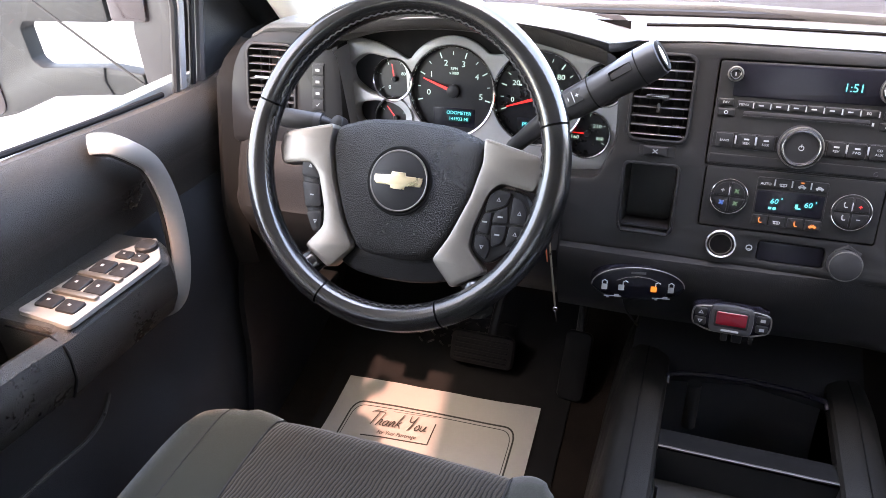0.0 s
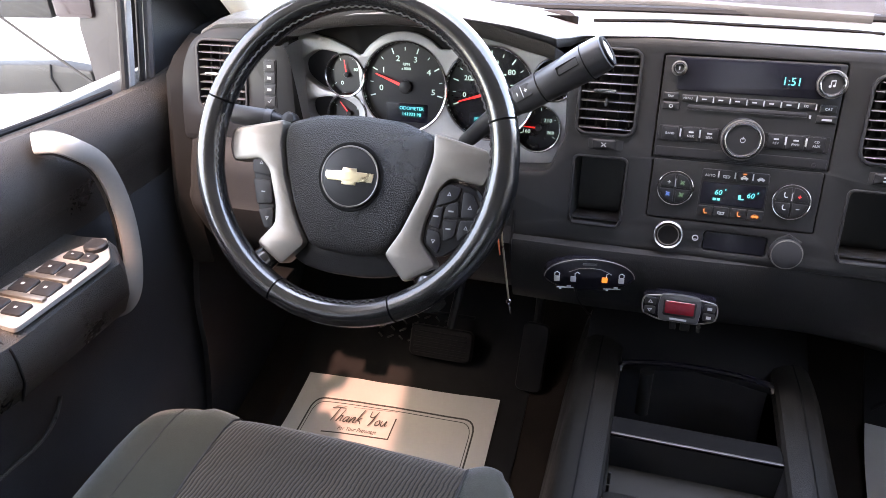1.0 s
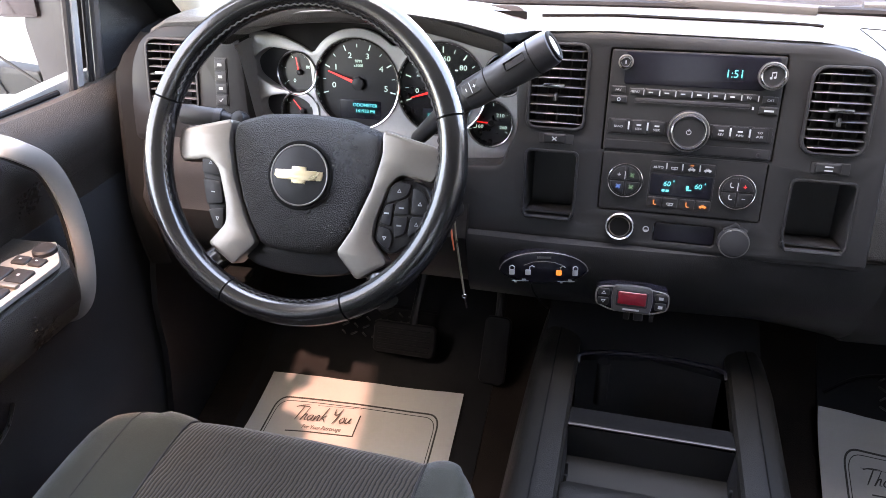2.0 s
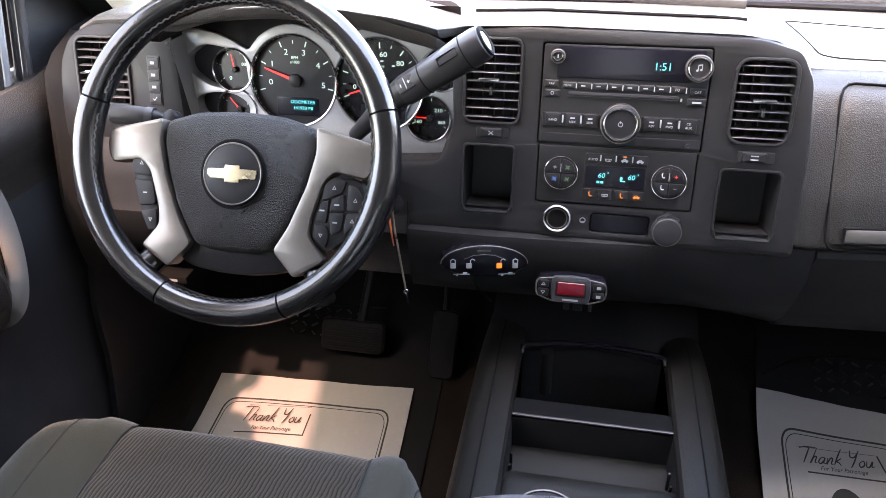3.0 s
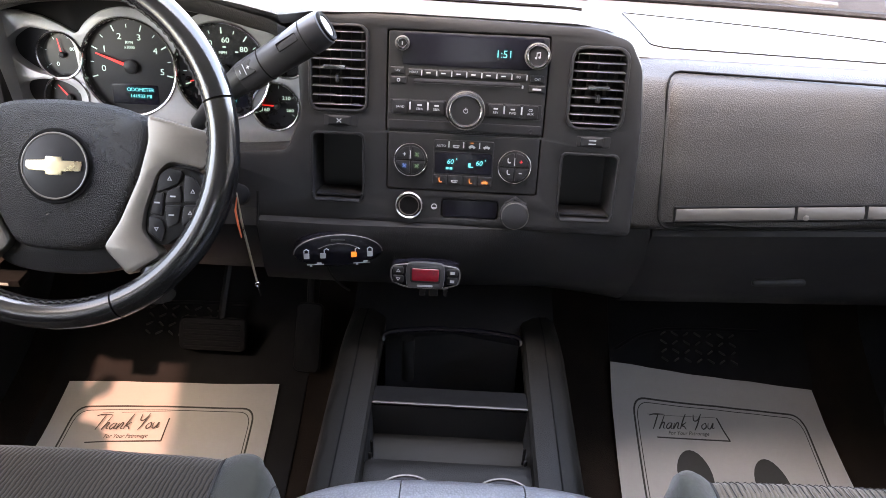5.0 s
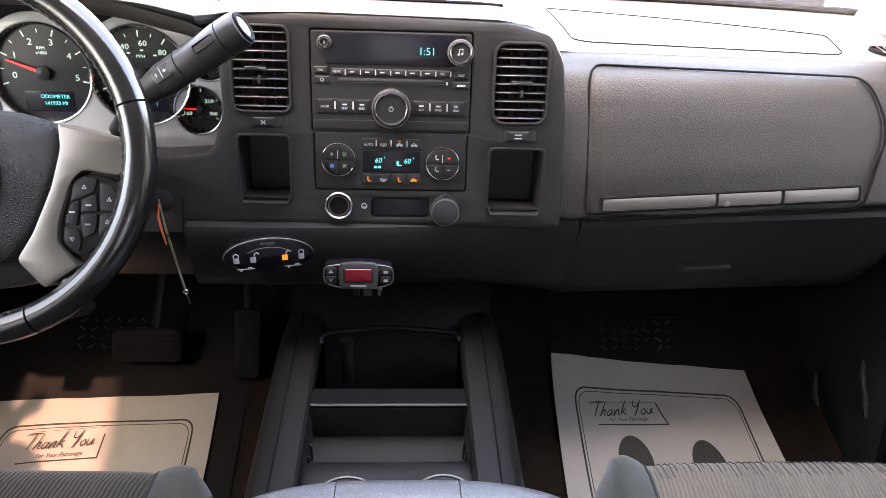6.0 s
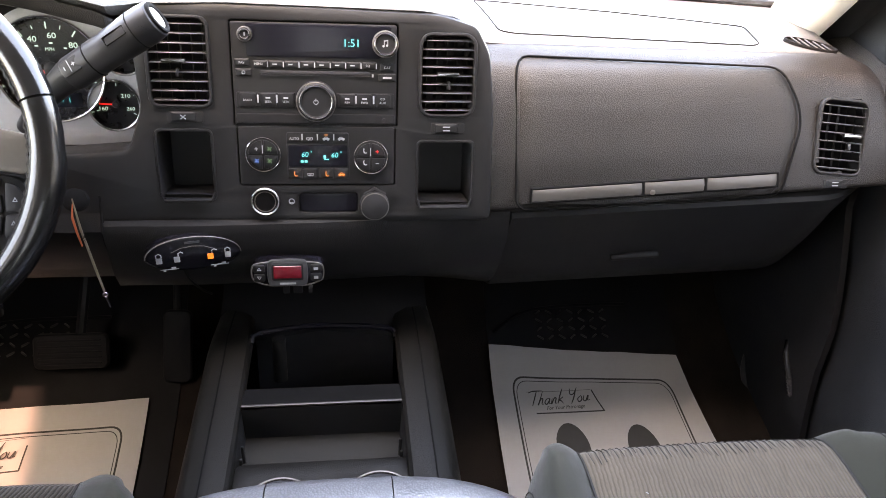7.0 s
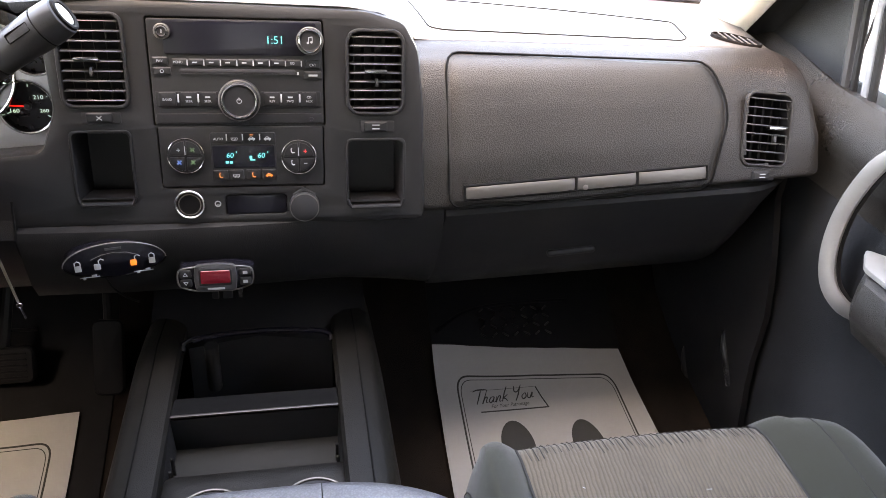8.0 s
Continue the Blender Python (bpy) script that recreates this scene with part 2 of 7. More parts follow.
DOOR_LOW = material("charcoal door plastic", (0.0135, 0.0144, 0.016), 0.55, vary=0.2, grain=0.3, grain_size=700, scale=8, spec=0.22)
CARPET = material("black carpet", (0.0115, 0.0084, 0.0068), 0.95, vary=0.4, grain=1.0, grain_size=700, grain_kind="noise", scale=20, spec=0.1)
RUBBER = material("black rubber", (0.0062, 0.0063, 0.007), 0.55, vary=0.3, scale=20, spec=0.1)
PAPER = material("white paper", (0.32, 0.312, 0.305), 0.8, vary=0.05, scale=7, spec=0.2, grain=0.06, grain_size=300, grain_kind="noise")
INK = material("black printed ink", (0.012, 0.012, 0.012), 0.6, vary=0.2)
BOLSTER = material("grey-green seat cloth", (0.0255, 0.026, 0.0195), 0.9, vary=0.12, grain=0.5, grain_size=1400, grain_kind="noise", scale=14, spec=0.15, sheen=0.25)
PIPING = material("dark seam thread", (0.02, 0.019, 0.018), 0.8, vary=0.2)
LINER = material("light grey headliner cloth", (0.58, 0.55, 0.51), 0.9, vary=0.06, grain=0.3, grain_size=900, grain_kind="noise", spec=0.1)
PILLAR = material("beige pillar plastic", (0.52, 0.47, 0.40), 0.5, vary=0.06, grain=0.15, grain_size=900)
MARK = material("white printed mark", (0.31, 0.322, 0.322), 0.5, vary=0.1)
STITCH = material("grey stitching thread", (0.035, 0.034, 0.032), 0.8, vary=0.1)
GOLD = material("gold emblem plate", (0.60, 0.50, 0.33), 0.3, metal=0.9, vary=0.1)
RED_LENS = material("dark red display lens", (0.16, 0.006, 0.012), 0.12, vary=0.2, rough_vary=0.04)
ORANGE = material("orange plastic tag", (0.60, 0.13, 0.05), 0.45, vary=0.1)
GREY_PLASTIC = material("grey grained mirror plastic", (0.0095, 0.0102, 0.01), 0.6, vary=0.15, grain=0.2, grain_size=400)
MAROON = material("maroon car paint", (0.01, 0.0036, 0.004), 0.2, vary=0.1, coat=0.6)
MAROON_GREY = material("faded maroon plastic", (0.012, 0.01, 0.0112), 0.5, vary=0.15)
SILVER_CAR = material("silver car paint", (0.58, 0.66, 0.72), 0.3, metal=0.3, vary=0.04, coat=0.5)
VAN_PAINT = material("pale grey van paint", (0.5, 0.5, 0.5), 0.4, vary=0.06, scale=2.0, coat=0.3)
CONCRETE = material("pale concrete paving", (0.46, 0.45, 0.43), 0.9, vary=0.15, scale=0.8, grain=0.4, grain_size=60, grain_kind="noise", spec=0.2)
FACADE = material("pale grey wall cladding", (0.50, 0.50, 0.49), 0.7, vary=0.08, scale=1.5)
CASE = material("dark grey plastic case", (0.032, 0.032, 0.034), 0.4, vary=0.1, scale=15)
BRASS = material("dull key metal", (0.36, 0.33, 0.24), 0.35, metal=0.9, vary=0.3, scale=60)
DULL_FRAME = material("grey window channel", (0.22, 0.22, 0.225), 0.45, vary=0.1, scale=15)
CYAN = glow("cyan backlit figures", (0.01, 0.56, 0.80), 0.032)
PALE = glow("pale backlit marks", (0.45, 0.85, 0.88), 0.013, (0.24, 0.30, 0.30))
NEEDLE = glow("red needle", (1.0, 0.03, 0.03), 0.014, (0.5, 0.02, 0.02))
AMBER = glow("amber tell-tale", (1.0, 0.30, 0.06), 0.015)
BLUE = glow("blue button mark", (0.05, 0.20, 0.9), 0.011)
GREEN = glow("green button mark", (0.2, 0.65, 0.35), 0.004)


def ribbed_cloth(name, base, low, turn):
    """Seat cloth with fine wavy ribs and pulled threads."""
    mat = material(name, base, 0.9, vary=0.14, scale=11, spec=0.15, sheen=0.2)
    nt = mat.node_tree
    N, L = nt.nodes, nt.links
    p = N["Principled BSDF"]
    geo = N.new("ShaderNodeNewGeometry")
    wav = N.new("ShaderNodeTexWave")
    wav.bands_direction = "X"
    wav.inputs["Scale"].default_value = 62
    wav.inputs["Distortion"].default_value = 3.0
    wav.inputs["Detail"].default_value = 2.0
    wav.inputs["Detail Scale"].default_value = 0.9
    spin = N.new("ShaderNodeMapping")
    spin.inputs["Rotation"].default_value[2] = radians(turn)
    L.new(geo.outputs["Position"], spin.inputs["Vector"])
    L.new(spin.outputs[0], wav.inputs["Vector"])
    weave = N.new("ShaderNodeTexNoise")
    weave.inputs["Scale"].default_value = 1300
    L.new(geo.outputs["Position"], weave.inputs["Vector"])
    add = N.new("ShaderNodeMath")
    add.operation = "MULTIPLY_ADD"
    L.new(weave.outputs[0], add.inputs[0])
    add.inputs[1].default_value = 0.5
    L.new(wav.outputs["Fac"], add.inputs[2])
    bump = N.new("ShaderNodeBump")
    bump.inputs["Strength"].default_value, bump.inputs["Distance"].default_value = 0.55, 0.0012
    L.new(add.outputs[0], bump.inputs["Height"])
    L.new(bump.outputs[0], p.inputs["Normal"])
    src = p.inputs["Base Color"].links[0].from_socket
    mul = N.new("ShaderNodeMix")
    mul.data_type, mul.blend_type = "RGBA", "MULTIPLY"
    # base colour drops to low along the rib troughs
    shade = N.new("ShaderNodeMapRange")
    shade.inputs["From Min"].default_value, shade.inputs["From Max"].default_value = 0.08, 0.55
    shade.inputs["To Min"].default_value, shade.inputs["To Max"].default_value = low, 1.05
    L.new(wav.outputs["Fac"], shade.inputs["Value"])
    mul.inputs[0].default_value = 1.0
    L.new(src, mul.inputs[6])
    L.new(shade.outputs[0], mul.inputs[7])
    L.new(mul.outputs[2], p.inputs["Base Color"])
    return mat


# one ribbed cloth in two tones: darker for the driver, lighter for the passenger
RIBBED = ribbed_cloth("darker ribbed seat cloth", (0.044, 0.036, 0.028), 0.2, 8)
RIBBED_PALE = ribbed_cloth("lighter ribbed seat cloth", (0.1, 0.08, 0.06), 0.7, 4)
# black lid; the sky's sheen on it is partly put into a greyer base
LID = material("lid leather with grey sheen in its base", (0.115, 0.115, 0.122), 0.32, vary=0.03, rough_vary=0.03, grain=0.3, pit=0.25, grain_size=420, spec=1.0, coat=0.7, scale=14)
KNOB = material("worn grey-black knob plastic", (0.019, 0.019, 0.0205), 0.38, vary=0.15, spec=0.25, scale=30)
RIDGE = material("shiny moulded ridge plastic", (0.02, 0.0205, 0.023), 0.30, vary=0.1, scale=12)
FASCIA = material("satin charcoal fascia plastic", (0.0072, 0.0074, 0.008), 0.4, vary=0.1, spec=0.16, scale=15)
KICK = material("dark kick panel plastic", (0.0085, 0.0086, 0.0095), 0.5, vary=0.2, spec=0.3, scale=8)
DIAL = material("charcoal dial face", (0.0075, 0.0075, 0.0088), 0.3, vary=0.1, spec=0.32)
FRAME = material("satin grey controller frame", (0.034, 0.034, 0.036), 0.4, vary=0.1, scale=15)
LOWER = material("smooth dark lower dash plastic", (0.0112, 0.0112, 0.0117), 0.48, spec=0.11, vary=0.2, grain=0.2, grain_size=900, scale=9)
HANDLE = material("satin silver handle paint", (0.32, 0.302, 0.28), 0.33, metal=0.55, vary=0.06, scale=10, rough_vary=0.03)
CONSOLE = material("dusty charcoal console plastic", (0.0064, 0.0058, 0.005), 0.5, vary=0.25, spec=0.16, grain=0.3, grain_size=900, scale=12)
TRAY = material("dusty grey tray liner", (0.019, 0.0178, 0.016), 0.75, vary=0.2, spec=0.2, scale=12)


def clear_glass(name, tint=(1, 1, 1)):
    mat = bpy.data.materials.new(name)
    mat.use_nodes = True
    nt = mat.node_tree
    nt.nodes.remove(nt.nodes["Principled BSDF"])
    tr, gl, mx, fr = (nt.nodes.new("ShaderNode" + k) for k in ("BsdfTransparent", "BsdfGlossy", "MixShader", "LayerWeight"))
    tr.inputs[0].default_value = (*tint, 1)
    gl.inputs["Roughness"].default_value = 0.02
    fr.inputs["Blend"].default_value = 0.5
    po, ad = nt.nodes.new("ShaderNodeMath"), nt.nodes.new("ShaderNodeMath")
    po.operation, ad.operation = "POWER", "MULTIPLY_ADD"
    po.inputs[1].default_value = 4.5
    ad.inputs[1].default_value, ad.inputs[2].default_value = 0.7, 0.03
    nt.links.new(fr.outputs["Facing"], po.inputs[0])
    nt.links.new(po.outputs[0], ad.inputs[0])
    nt.links.new(ad.outputs[0], mx.inputs[0])
    nt.links.new(tr.outputs[0], mx.inputs[1])
    nt.links.new(gl.outputs[0], mx.inputs[2])
    nt.links.new(mx.outputs[0], nt.nodes["Material Output"].inputs[0])
    return mat


GLASS = clear_glass("clear window glass", (0.94, 0.96, 0.95))
# darkening added to dim the bright yard and cut the side light
SIDE_GLASS = clear_glass("darkened side glass", (0.33, 0.342, 0.338))
TINTED = clear_glass("light-cutting rear glass", (0.22, 0.225, 0.225))

# ---- cab shell ----
FLOOR_LINE = [(-2.3, -0.05), (-0.08, -0.045), (0.03, -0.022), (0.13, 0.008), (0.2, 0.035), (0.3, 0.10), (0.45, 0.24), (0.6, 0.42), (0.66, 0.60)]


def floor_z(y):
    return interp(y, FLOOR_LINE)[0]


def make_floor():
    rows = []
    for i in range(41):
        x = -0.90 + 1.80 * i / 40
        row = []
        for j in range(60):
            y = -2.3 + 2.96 * j / 59 if j < 20 else -1.3 + 1.96 * (j - 20) / 39
            row.append((x, y, floor_z(y) + 0.002 * noise.noise((x * 9, y * 9, 0))))
        rows.append(sorted(row, key=lambda p: p[1]))
    solo("floor", slab(rows, 0.02), CARPET, "black carpeted cab floor rising to the toe board", "floor", kind="structure")


make_floor()

# firewall, kick panels, roof and the rear of the cab close the place
solo("wall_front", box(1.76, 0.03, 0.75, at=(0, 0.675, 0.33)), PIT, "black firewall behind the dashboard", "wall", kind="structure")
KICK_EDGE = [(-0.06, -0.05), (0.05, -0.03), (0.10, -0.016), (0.166, -0.004), (0.25, 0.0), (0.32, 0.02), (0.38, 0.045), (0.45, 0.08)]
for n, s in (("wall_kick_driver", -1), ("wall_kick_passenger", 1)):
    rows = []
    for i in range(13):
        z = -0.06 + 0.55 * i / 12
        rows.append([(s * (0.827 - 0.022 * math.sin(math.pi * min(1, max(0, (z + 0.06) / 0.5))) * max(0, 1 - abs(y - 0.3) / 0.35)), y, z) for y in (interp(z, KICK_EDGE)[0], 0.12, 0.16, 0.22, 0.3, 0.4, 0.5, 0.67)])
    kick = solo(n, thick(loft(rows), 0.012), KICK, "charcoal plastic kick panel beside the foot well", "wall", kind="structure")
    for ridge in () if s < 0 else ([(0.17, 0.075), (0.165, 0.05), (0.155, 0.028), (0.139, 0.008), (0.119, -0.015)], [(0.080, 0.180), (0.071, 0.158), (0.063, 0.145), (0.042, 0.120), (0.024, 0.090)], [(0.31, 0.17), (0.299, 0.124), (0.275, 0.053), (0.235, -0.038)]):
        part("moulded_ridge", tube(spline([(s * (0.8095 + 0.006 * (2 * k / (len(ridge) - 1) - 1) ** 2), y, z) for k, (y, z) in enumerate(ridge)], 14), 0.0075, 10), RIDGE, kick)


def roof_sheet():
    rows = []
    for i in range(25):
        x = -0.90 + 1.80 * i / 24
        rows.append([(x * (0.885 if y > -1.0 else 1.0), y - 0.03 * abs(x / 0.8) ** 2 * max(0, (y + 0.3) / 0.3), 1.245 - 0.09 * abs(x / 0.76) ** 4 - 0.06 * max(0, (y + 0.55) / 0.49) ** 2) for y in (-2.25, -1.8, -1.3, -0.9, -0.7, -0.55, -0.42, -0.32, -0.25, -0.19)])
    return thick(loft(rows), 0.03)


# unseen roof; its side and front edges are set to shape the sunlight
solo("ceiling", roof_sheet(), LINER, "light grey cloth headliner", "ceiling", kind="structure")
solo("wall_rear", plate(rr(1.70, 1.24, 0.05, 0, 0.57), [rr(1.46, 0.42, 0.06, 0, 0.93)], 0.05), LINER, "grey rear cab wall with its window opening", "wall",
     m=Matrix.Translation((0, -2.25, 0)) @ pose(0, 0, 0, 90, 0, 180), kind="structure")
for s, n in ((-1, "wall_side_driver"), (1, "wall_side_passenger")):
    out = [(-2.3, -0.06), (-0.98, -0.06), (-0.98, 0.66), (-1.0, 0.70), (-1.05, 1.18), (-2.3, 1.18)]
    hole = rounded([(-2.16, 0.64), (-1.10, 0.64), (-1.14, 1.12), (-2.1, 1.12)], 0.05)
    m = Matrix(((0, 0, -s, s * 0.86), (1, 0, 0, 0), (0, 1, 0, 0), (0, 0, 0, 1)))
    if s > 0:
        m = Matrix(((0, 0, -1, 0.86), (1, 0, 0, 0), (0, 1, 0, 0), (0, 0, 0, 1)))
    solo(n, plate(out, [hole], 0.04), DOOR_LOW, "charcoal rear door panel with a window opening", "wall", m=m, kind="structure")

# unseen dark glass added in the rear openings to cut light from behind
for n, pts in (("window_rear", [(-0.75, -2.262, 0.70), (0.75, -2.262, 0.70), (0.75, -2.262, 1.16), (-0.75, -2.262, 1.16)]),
               ("window_rear_driver", [(-0.878, -2.18, 0.62), (-0.878, -1.08, 0.62), (-0.878, -1.08, 1.14), (-0.878, -2.18, 1.14)]),
               ("window_rear_passenger", [(0.878, -2.18, 0.62), (0.878, -1.08, 0.62), (0.878, -1.08, 1.14), (0.878, -2.18, 1.14)])):
    solo(n, thick(loft([pts[:2], pts[3:1:-1]]), 0.004), TINTED, "unseen dark glass cutting light from the rear cab", "window", kind="structure")

# pillars: from the cowl up to the roof
for s, n in ((-1, "trim_pillar_driver"), (1, "trim_pillar_passenger")):
    line = spline([(s * 0.83, 0.46, 0.57), (s * 0.805, 0.34, 0.67), (s * 0.775, 0.20, 0.795), (s * 0.745, 0.06, 0.925), (s * 0.71, -0.10, 1.07), (s * 0.68, -0.22, 1.17), (s * 0.67, -0.34, 1.21)], 18)
    edge = spline([(s * 0.885, 0.36, 0.60), (s * 0.875, 0.27, 0.70), (s * 0.855, 0.18, 0.80), (s * 0.825, 0.06, 0.92), (s * 0.79, -0.07, 1.05), (s * 0.75, -0.20, 1.13), (s * 0.74, -0.32, 1.17)], 18)
    solo(n.replace("pillar", "seal"), thick(loft([[p, p.lerp(q, 0.5) + Vector((s * 0.006, 0, 0)), q] for p, q in zip(line, edge)]), 0.006), RUBBER, "black rubber pillar seal", "seal", kind="structure")
    solo(n, tube(line, 0.050, 14, flat=(0.8, 1.15)), PILLAR, "beige plastic windscreen pillar trim", "pillar", kind="structure")
    solo(n.replace("pillar", "door_frame"), tube(spline([(s * 0.885, 0.36, 0.60), (s * 0.855, 0.18, 0.80), (s * 0.80, -0.04, 1.02), (s * 0.75, -0.28, 1.17), (s * 0.74, -1.0, 1.18)], 22), 0.03, 10),
         DOOR_LOW, "dark door frame round the side window", "door frame", kind="structure")
# unseen posts, added so the driver's one keeps sun off the seat bolster
for s, n in ((-1, "shade_post_driver"), (1, "shade_post_passenger")):
    solo(n, loft([[(s * x, y, z) for x, y in ((xo, -0.86), (xo - 0.045, -0.84), (xo - 0.055, -0.74), (xo - 0.045, -0.62), (xo, -0.60), (xo + 0.01, -0.75), (xo, -0.86))] for xo, z in ((0.885, 0.30), (0.885, 0.62), (0.85, 0.85), (0.81, 1.05), (0.775, 1.20))]),
         PILLAR, "unseen beige centre post added to block side light", "pillar", kind="structure")
solo("trim_header", tube([(-0.70, -0.24, 1.155), (-0.4, -0.205, 1.185), (0, -0.185, 1.195), (0.4, -0.205, 1.185), (0.70, -0.24, 1.155)], 0.03, 10), LINER, "light grey headliner edge above the windscreen", "trim", kind="structure")


def windscreen():
    rows = []
    for i in range(21):
        x = -1 + 2 * i / 20
        lo = Vector((x * 0.86, 0.47 - 0.09 * abs(x) ** 2.2, 0.675 - 0.02 * abs(x) ** 2))
        hi = Vector((x * 0.68, -0.185 - 0.05 * abs(x) ** 2, 1.19 - 0.03 * abs(x) ** 2))
        rows.append([lo.lerp(hi, t / 8) for t in range(9)])
    return loft(rows)


pane = solo("window_windscreen", windscreen(), GLASS, "clear windscreen glass", "windscreen", kind="structure")
pane.visible_shadow = False

# ---- outside ----
def ground():
    bm = bmesh.new()
    bmesh.ops.create_grid(bm, x_segments=40, y_segments=40, size=400, matrix=Matrix.Translation((0, 0, -0.72)))
    return bm


solo("ground", ground(), CONCRETE, "pale sunlit concrete yard", "ground", kind="structure")


def hood():
    rows = []
    for i in range(25):
        x = -0.88 + 1.76 * i / 24
        bulge = 0.045 * (1 - min(1, abs(x) / 0.55) ** 4)
        rows.append([(x, y, 0.60 + bulge - 0.20 * ((y - 0.62) / 1.25) ** 2 - 0.06 * abs(x / 0.88) ** 3) for y in (0.55, 0.62, 0.75, 0.95, 1.2, 1.5, 1.75, 1.85)])
    return thick(loft(rows), 0.02)


bonnet = thing("bonnet", "silver truck bonnet seen through the windscreen", "bonnet", Matrix.Translation((0, 1.1, 0.5)))
part("panel", hood(), SILVER_CAR, bonnet)
part("cowl", thick(loft([[(-0.86 + 1.72 * i / 20, 0.47 - 0.09 * abs(-1 + i / 10) ** 2.2 + 0.01, 0.655), (-0.86 + 1.72 * i / 20, 0.57, 0.612)][::1] for i in range(21)]), 0.012), GREY_PLASTIC, bonnet, "grey plastic cowl panel")
for x0, x1 in ((-0.42, 0.20), (0.28, 0.62)):
    wiper = thing("windscreen_wiper", "dusty pale windscreen wiper resting on the cowl", "wiper", Matrix.Translation((x0, 0.5, 0.68)), "windscreen wipers")
    part("blade", tube([(x0, 0.50, 0.672), (x0 + (x1 - x0) * 0.5, 0.48, 0.682), (x1, 0.44, 0.678)], 0.009, 8, flat=(1.0, 1.3)), GREY_PLASTIC, wiper)
    part("arm", tube([(x0 - 0.05, 0.55, 0.655), (x0 + (x1 - x0) * 0.5, 0.49, 0.694)], 0.006, 8), BLACK, wiper)
solo("backdrop", box(26, 0.3, 4.2, at=(0, 24, 1.3)), FACADE, "pale building far across the yard", "building", kind="structure")


def garage(x, s):
    g = thing("garage_building", "pale grey service building with ribbed doors", "building", Matrix.Translation((x, -1, -0.72)))
    part("wall", box(0.3, 16, 4.5, at=(x + s * 0.2, 0, 1.53)), FACADE, g)
    for k in range(4):
        y0 = -6 + 4 * k
        d = part("door", box(0.08, 3.0, 3.0, 0.01, at=(x, y0, 0.78)), SILVER_CAR, g, "pale ribbed roller door")
        for j in range(6):
            part("panel", box(0.03, 2.9, 0.42, 0.01, at=(x - s * 0.05, y0, -0.45 + 0.49 * j)), SILVER_CAR, d)
    return g


garage(16.0, 1)


def parked_van(x, y0, y1):
    """A pale van standing beside the passenger door; its near side faces the cab."""
    v = thing("parked_van", "pale grey van parked beside the passenger door", "van", Matrix.Translation((x + 0.9, (y0 + y1) / 2, -0.72)))
    base, top = -0.40, 1.42
    side = [(y0, base), (y1, base), (y1, 0.45), (y1 - 0.75, 0.62), (y1 - 1.35, top), (y0, top)]
    openings = [rounded([(y1 - 2.15, 0.62), (y1 - 1.0, 0.62), (y1 - 1.42, 1.22), (y1 - 2.15, 1.22)], 0.05), rr(1.25, 0.6, 0.06, y0 + 0.95, 0.92)]
    to_side = Matrix(((0, 0, -1, x), (1, 0, 0, 0), (0, 1, 0, 0), (0, 0, 0, 1)))
    part("side_panel", plate(rounded(side, 0.06), openings, 0.05, 0.012), VAN_PAINT, v, "pale grey painted side", to_side)
    part("body_core", plate(rounded(side, 0.06), (), 1.75, 0.02, True), VAN_PAINT, v, "", to_side @ Matrix.Translation((0, 0, -0.06)))
    for o in openings:
        part("window", plate(inset(o, -0.01), (), 0.01, 0.002, True), GLOSS, v, "dark van window", to_side @ Matrix.Translation((0, 0, -0.03)))
    for yy in (y0 + 1.75, y1 - 2.3, y1 - 0.95):
        part("door_seam", box(0.006, 0.008, 1.5, at=(x, yy, 0.36)), RUBBER, v)
    part("rub_strip", box(0.03, y1 - y0 - 0.3, 0.09, 0.01, at=(x - 0.008, (y0 + y1) / 2, 0.10)), GREY_PLASTIC, v, "grey rub strip")
    for yy in (y0 + 0.9, y1 - 0.95):
        w = part("wheel", lathe([(0.34, -0.1), (0.36, -0.06), (0.36, 0.06), (0.34, 0.1), (0.22, 0.1), (0.21, 0.06), (0.0, 0.06)], 36), RUBBER, v, "black van wheel", pose(x + 0.08, yy, -0.36, 0, -90, 0))
        part("rim", lathe([(0.21, 0.062), (0.2, 0.085), (0.06, 0.09), (0.05, 0.1), (0.0, 0.1)], 28), SILVER_CAR, w, "", pose(x + 0.08, yy, -0.36, 0, -90, 0))
    return v


# also placed to hold back the side sky and return pale light
parked_van(1.75, -3.2, 2.0)

# ---- doors ----
DOOR_SKIN = [(0.885, 0.612), (0.872, 0.628), (0.854, 0.629), (0.840, 0.616), (0.829, 0.588), (0.830, 0.556), (0.842, 0.530), (0.846, 0.490), (0.838, 0.455),
             (0.832, 0.400), (0.838, 0.330), (0.836, 0.250), (0.815, 0.215), (0.805, 0.150), (0.812, 0.060), (0.84, -0.04)]


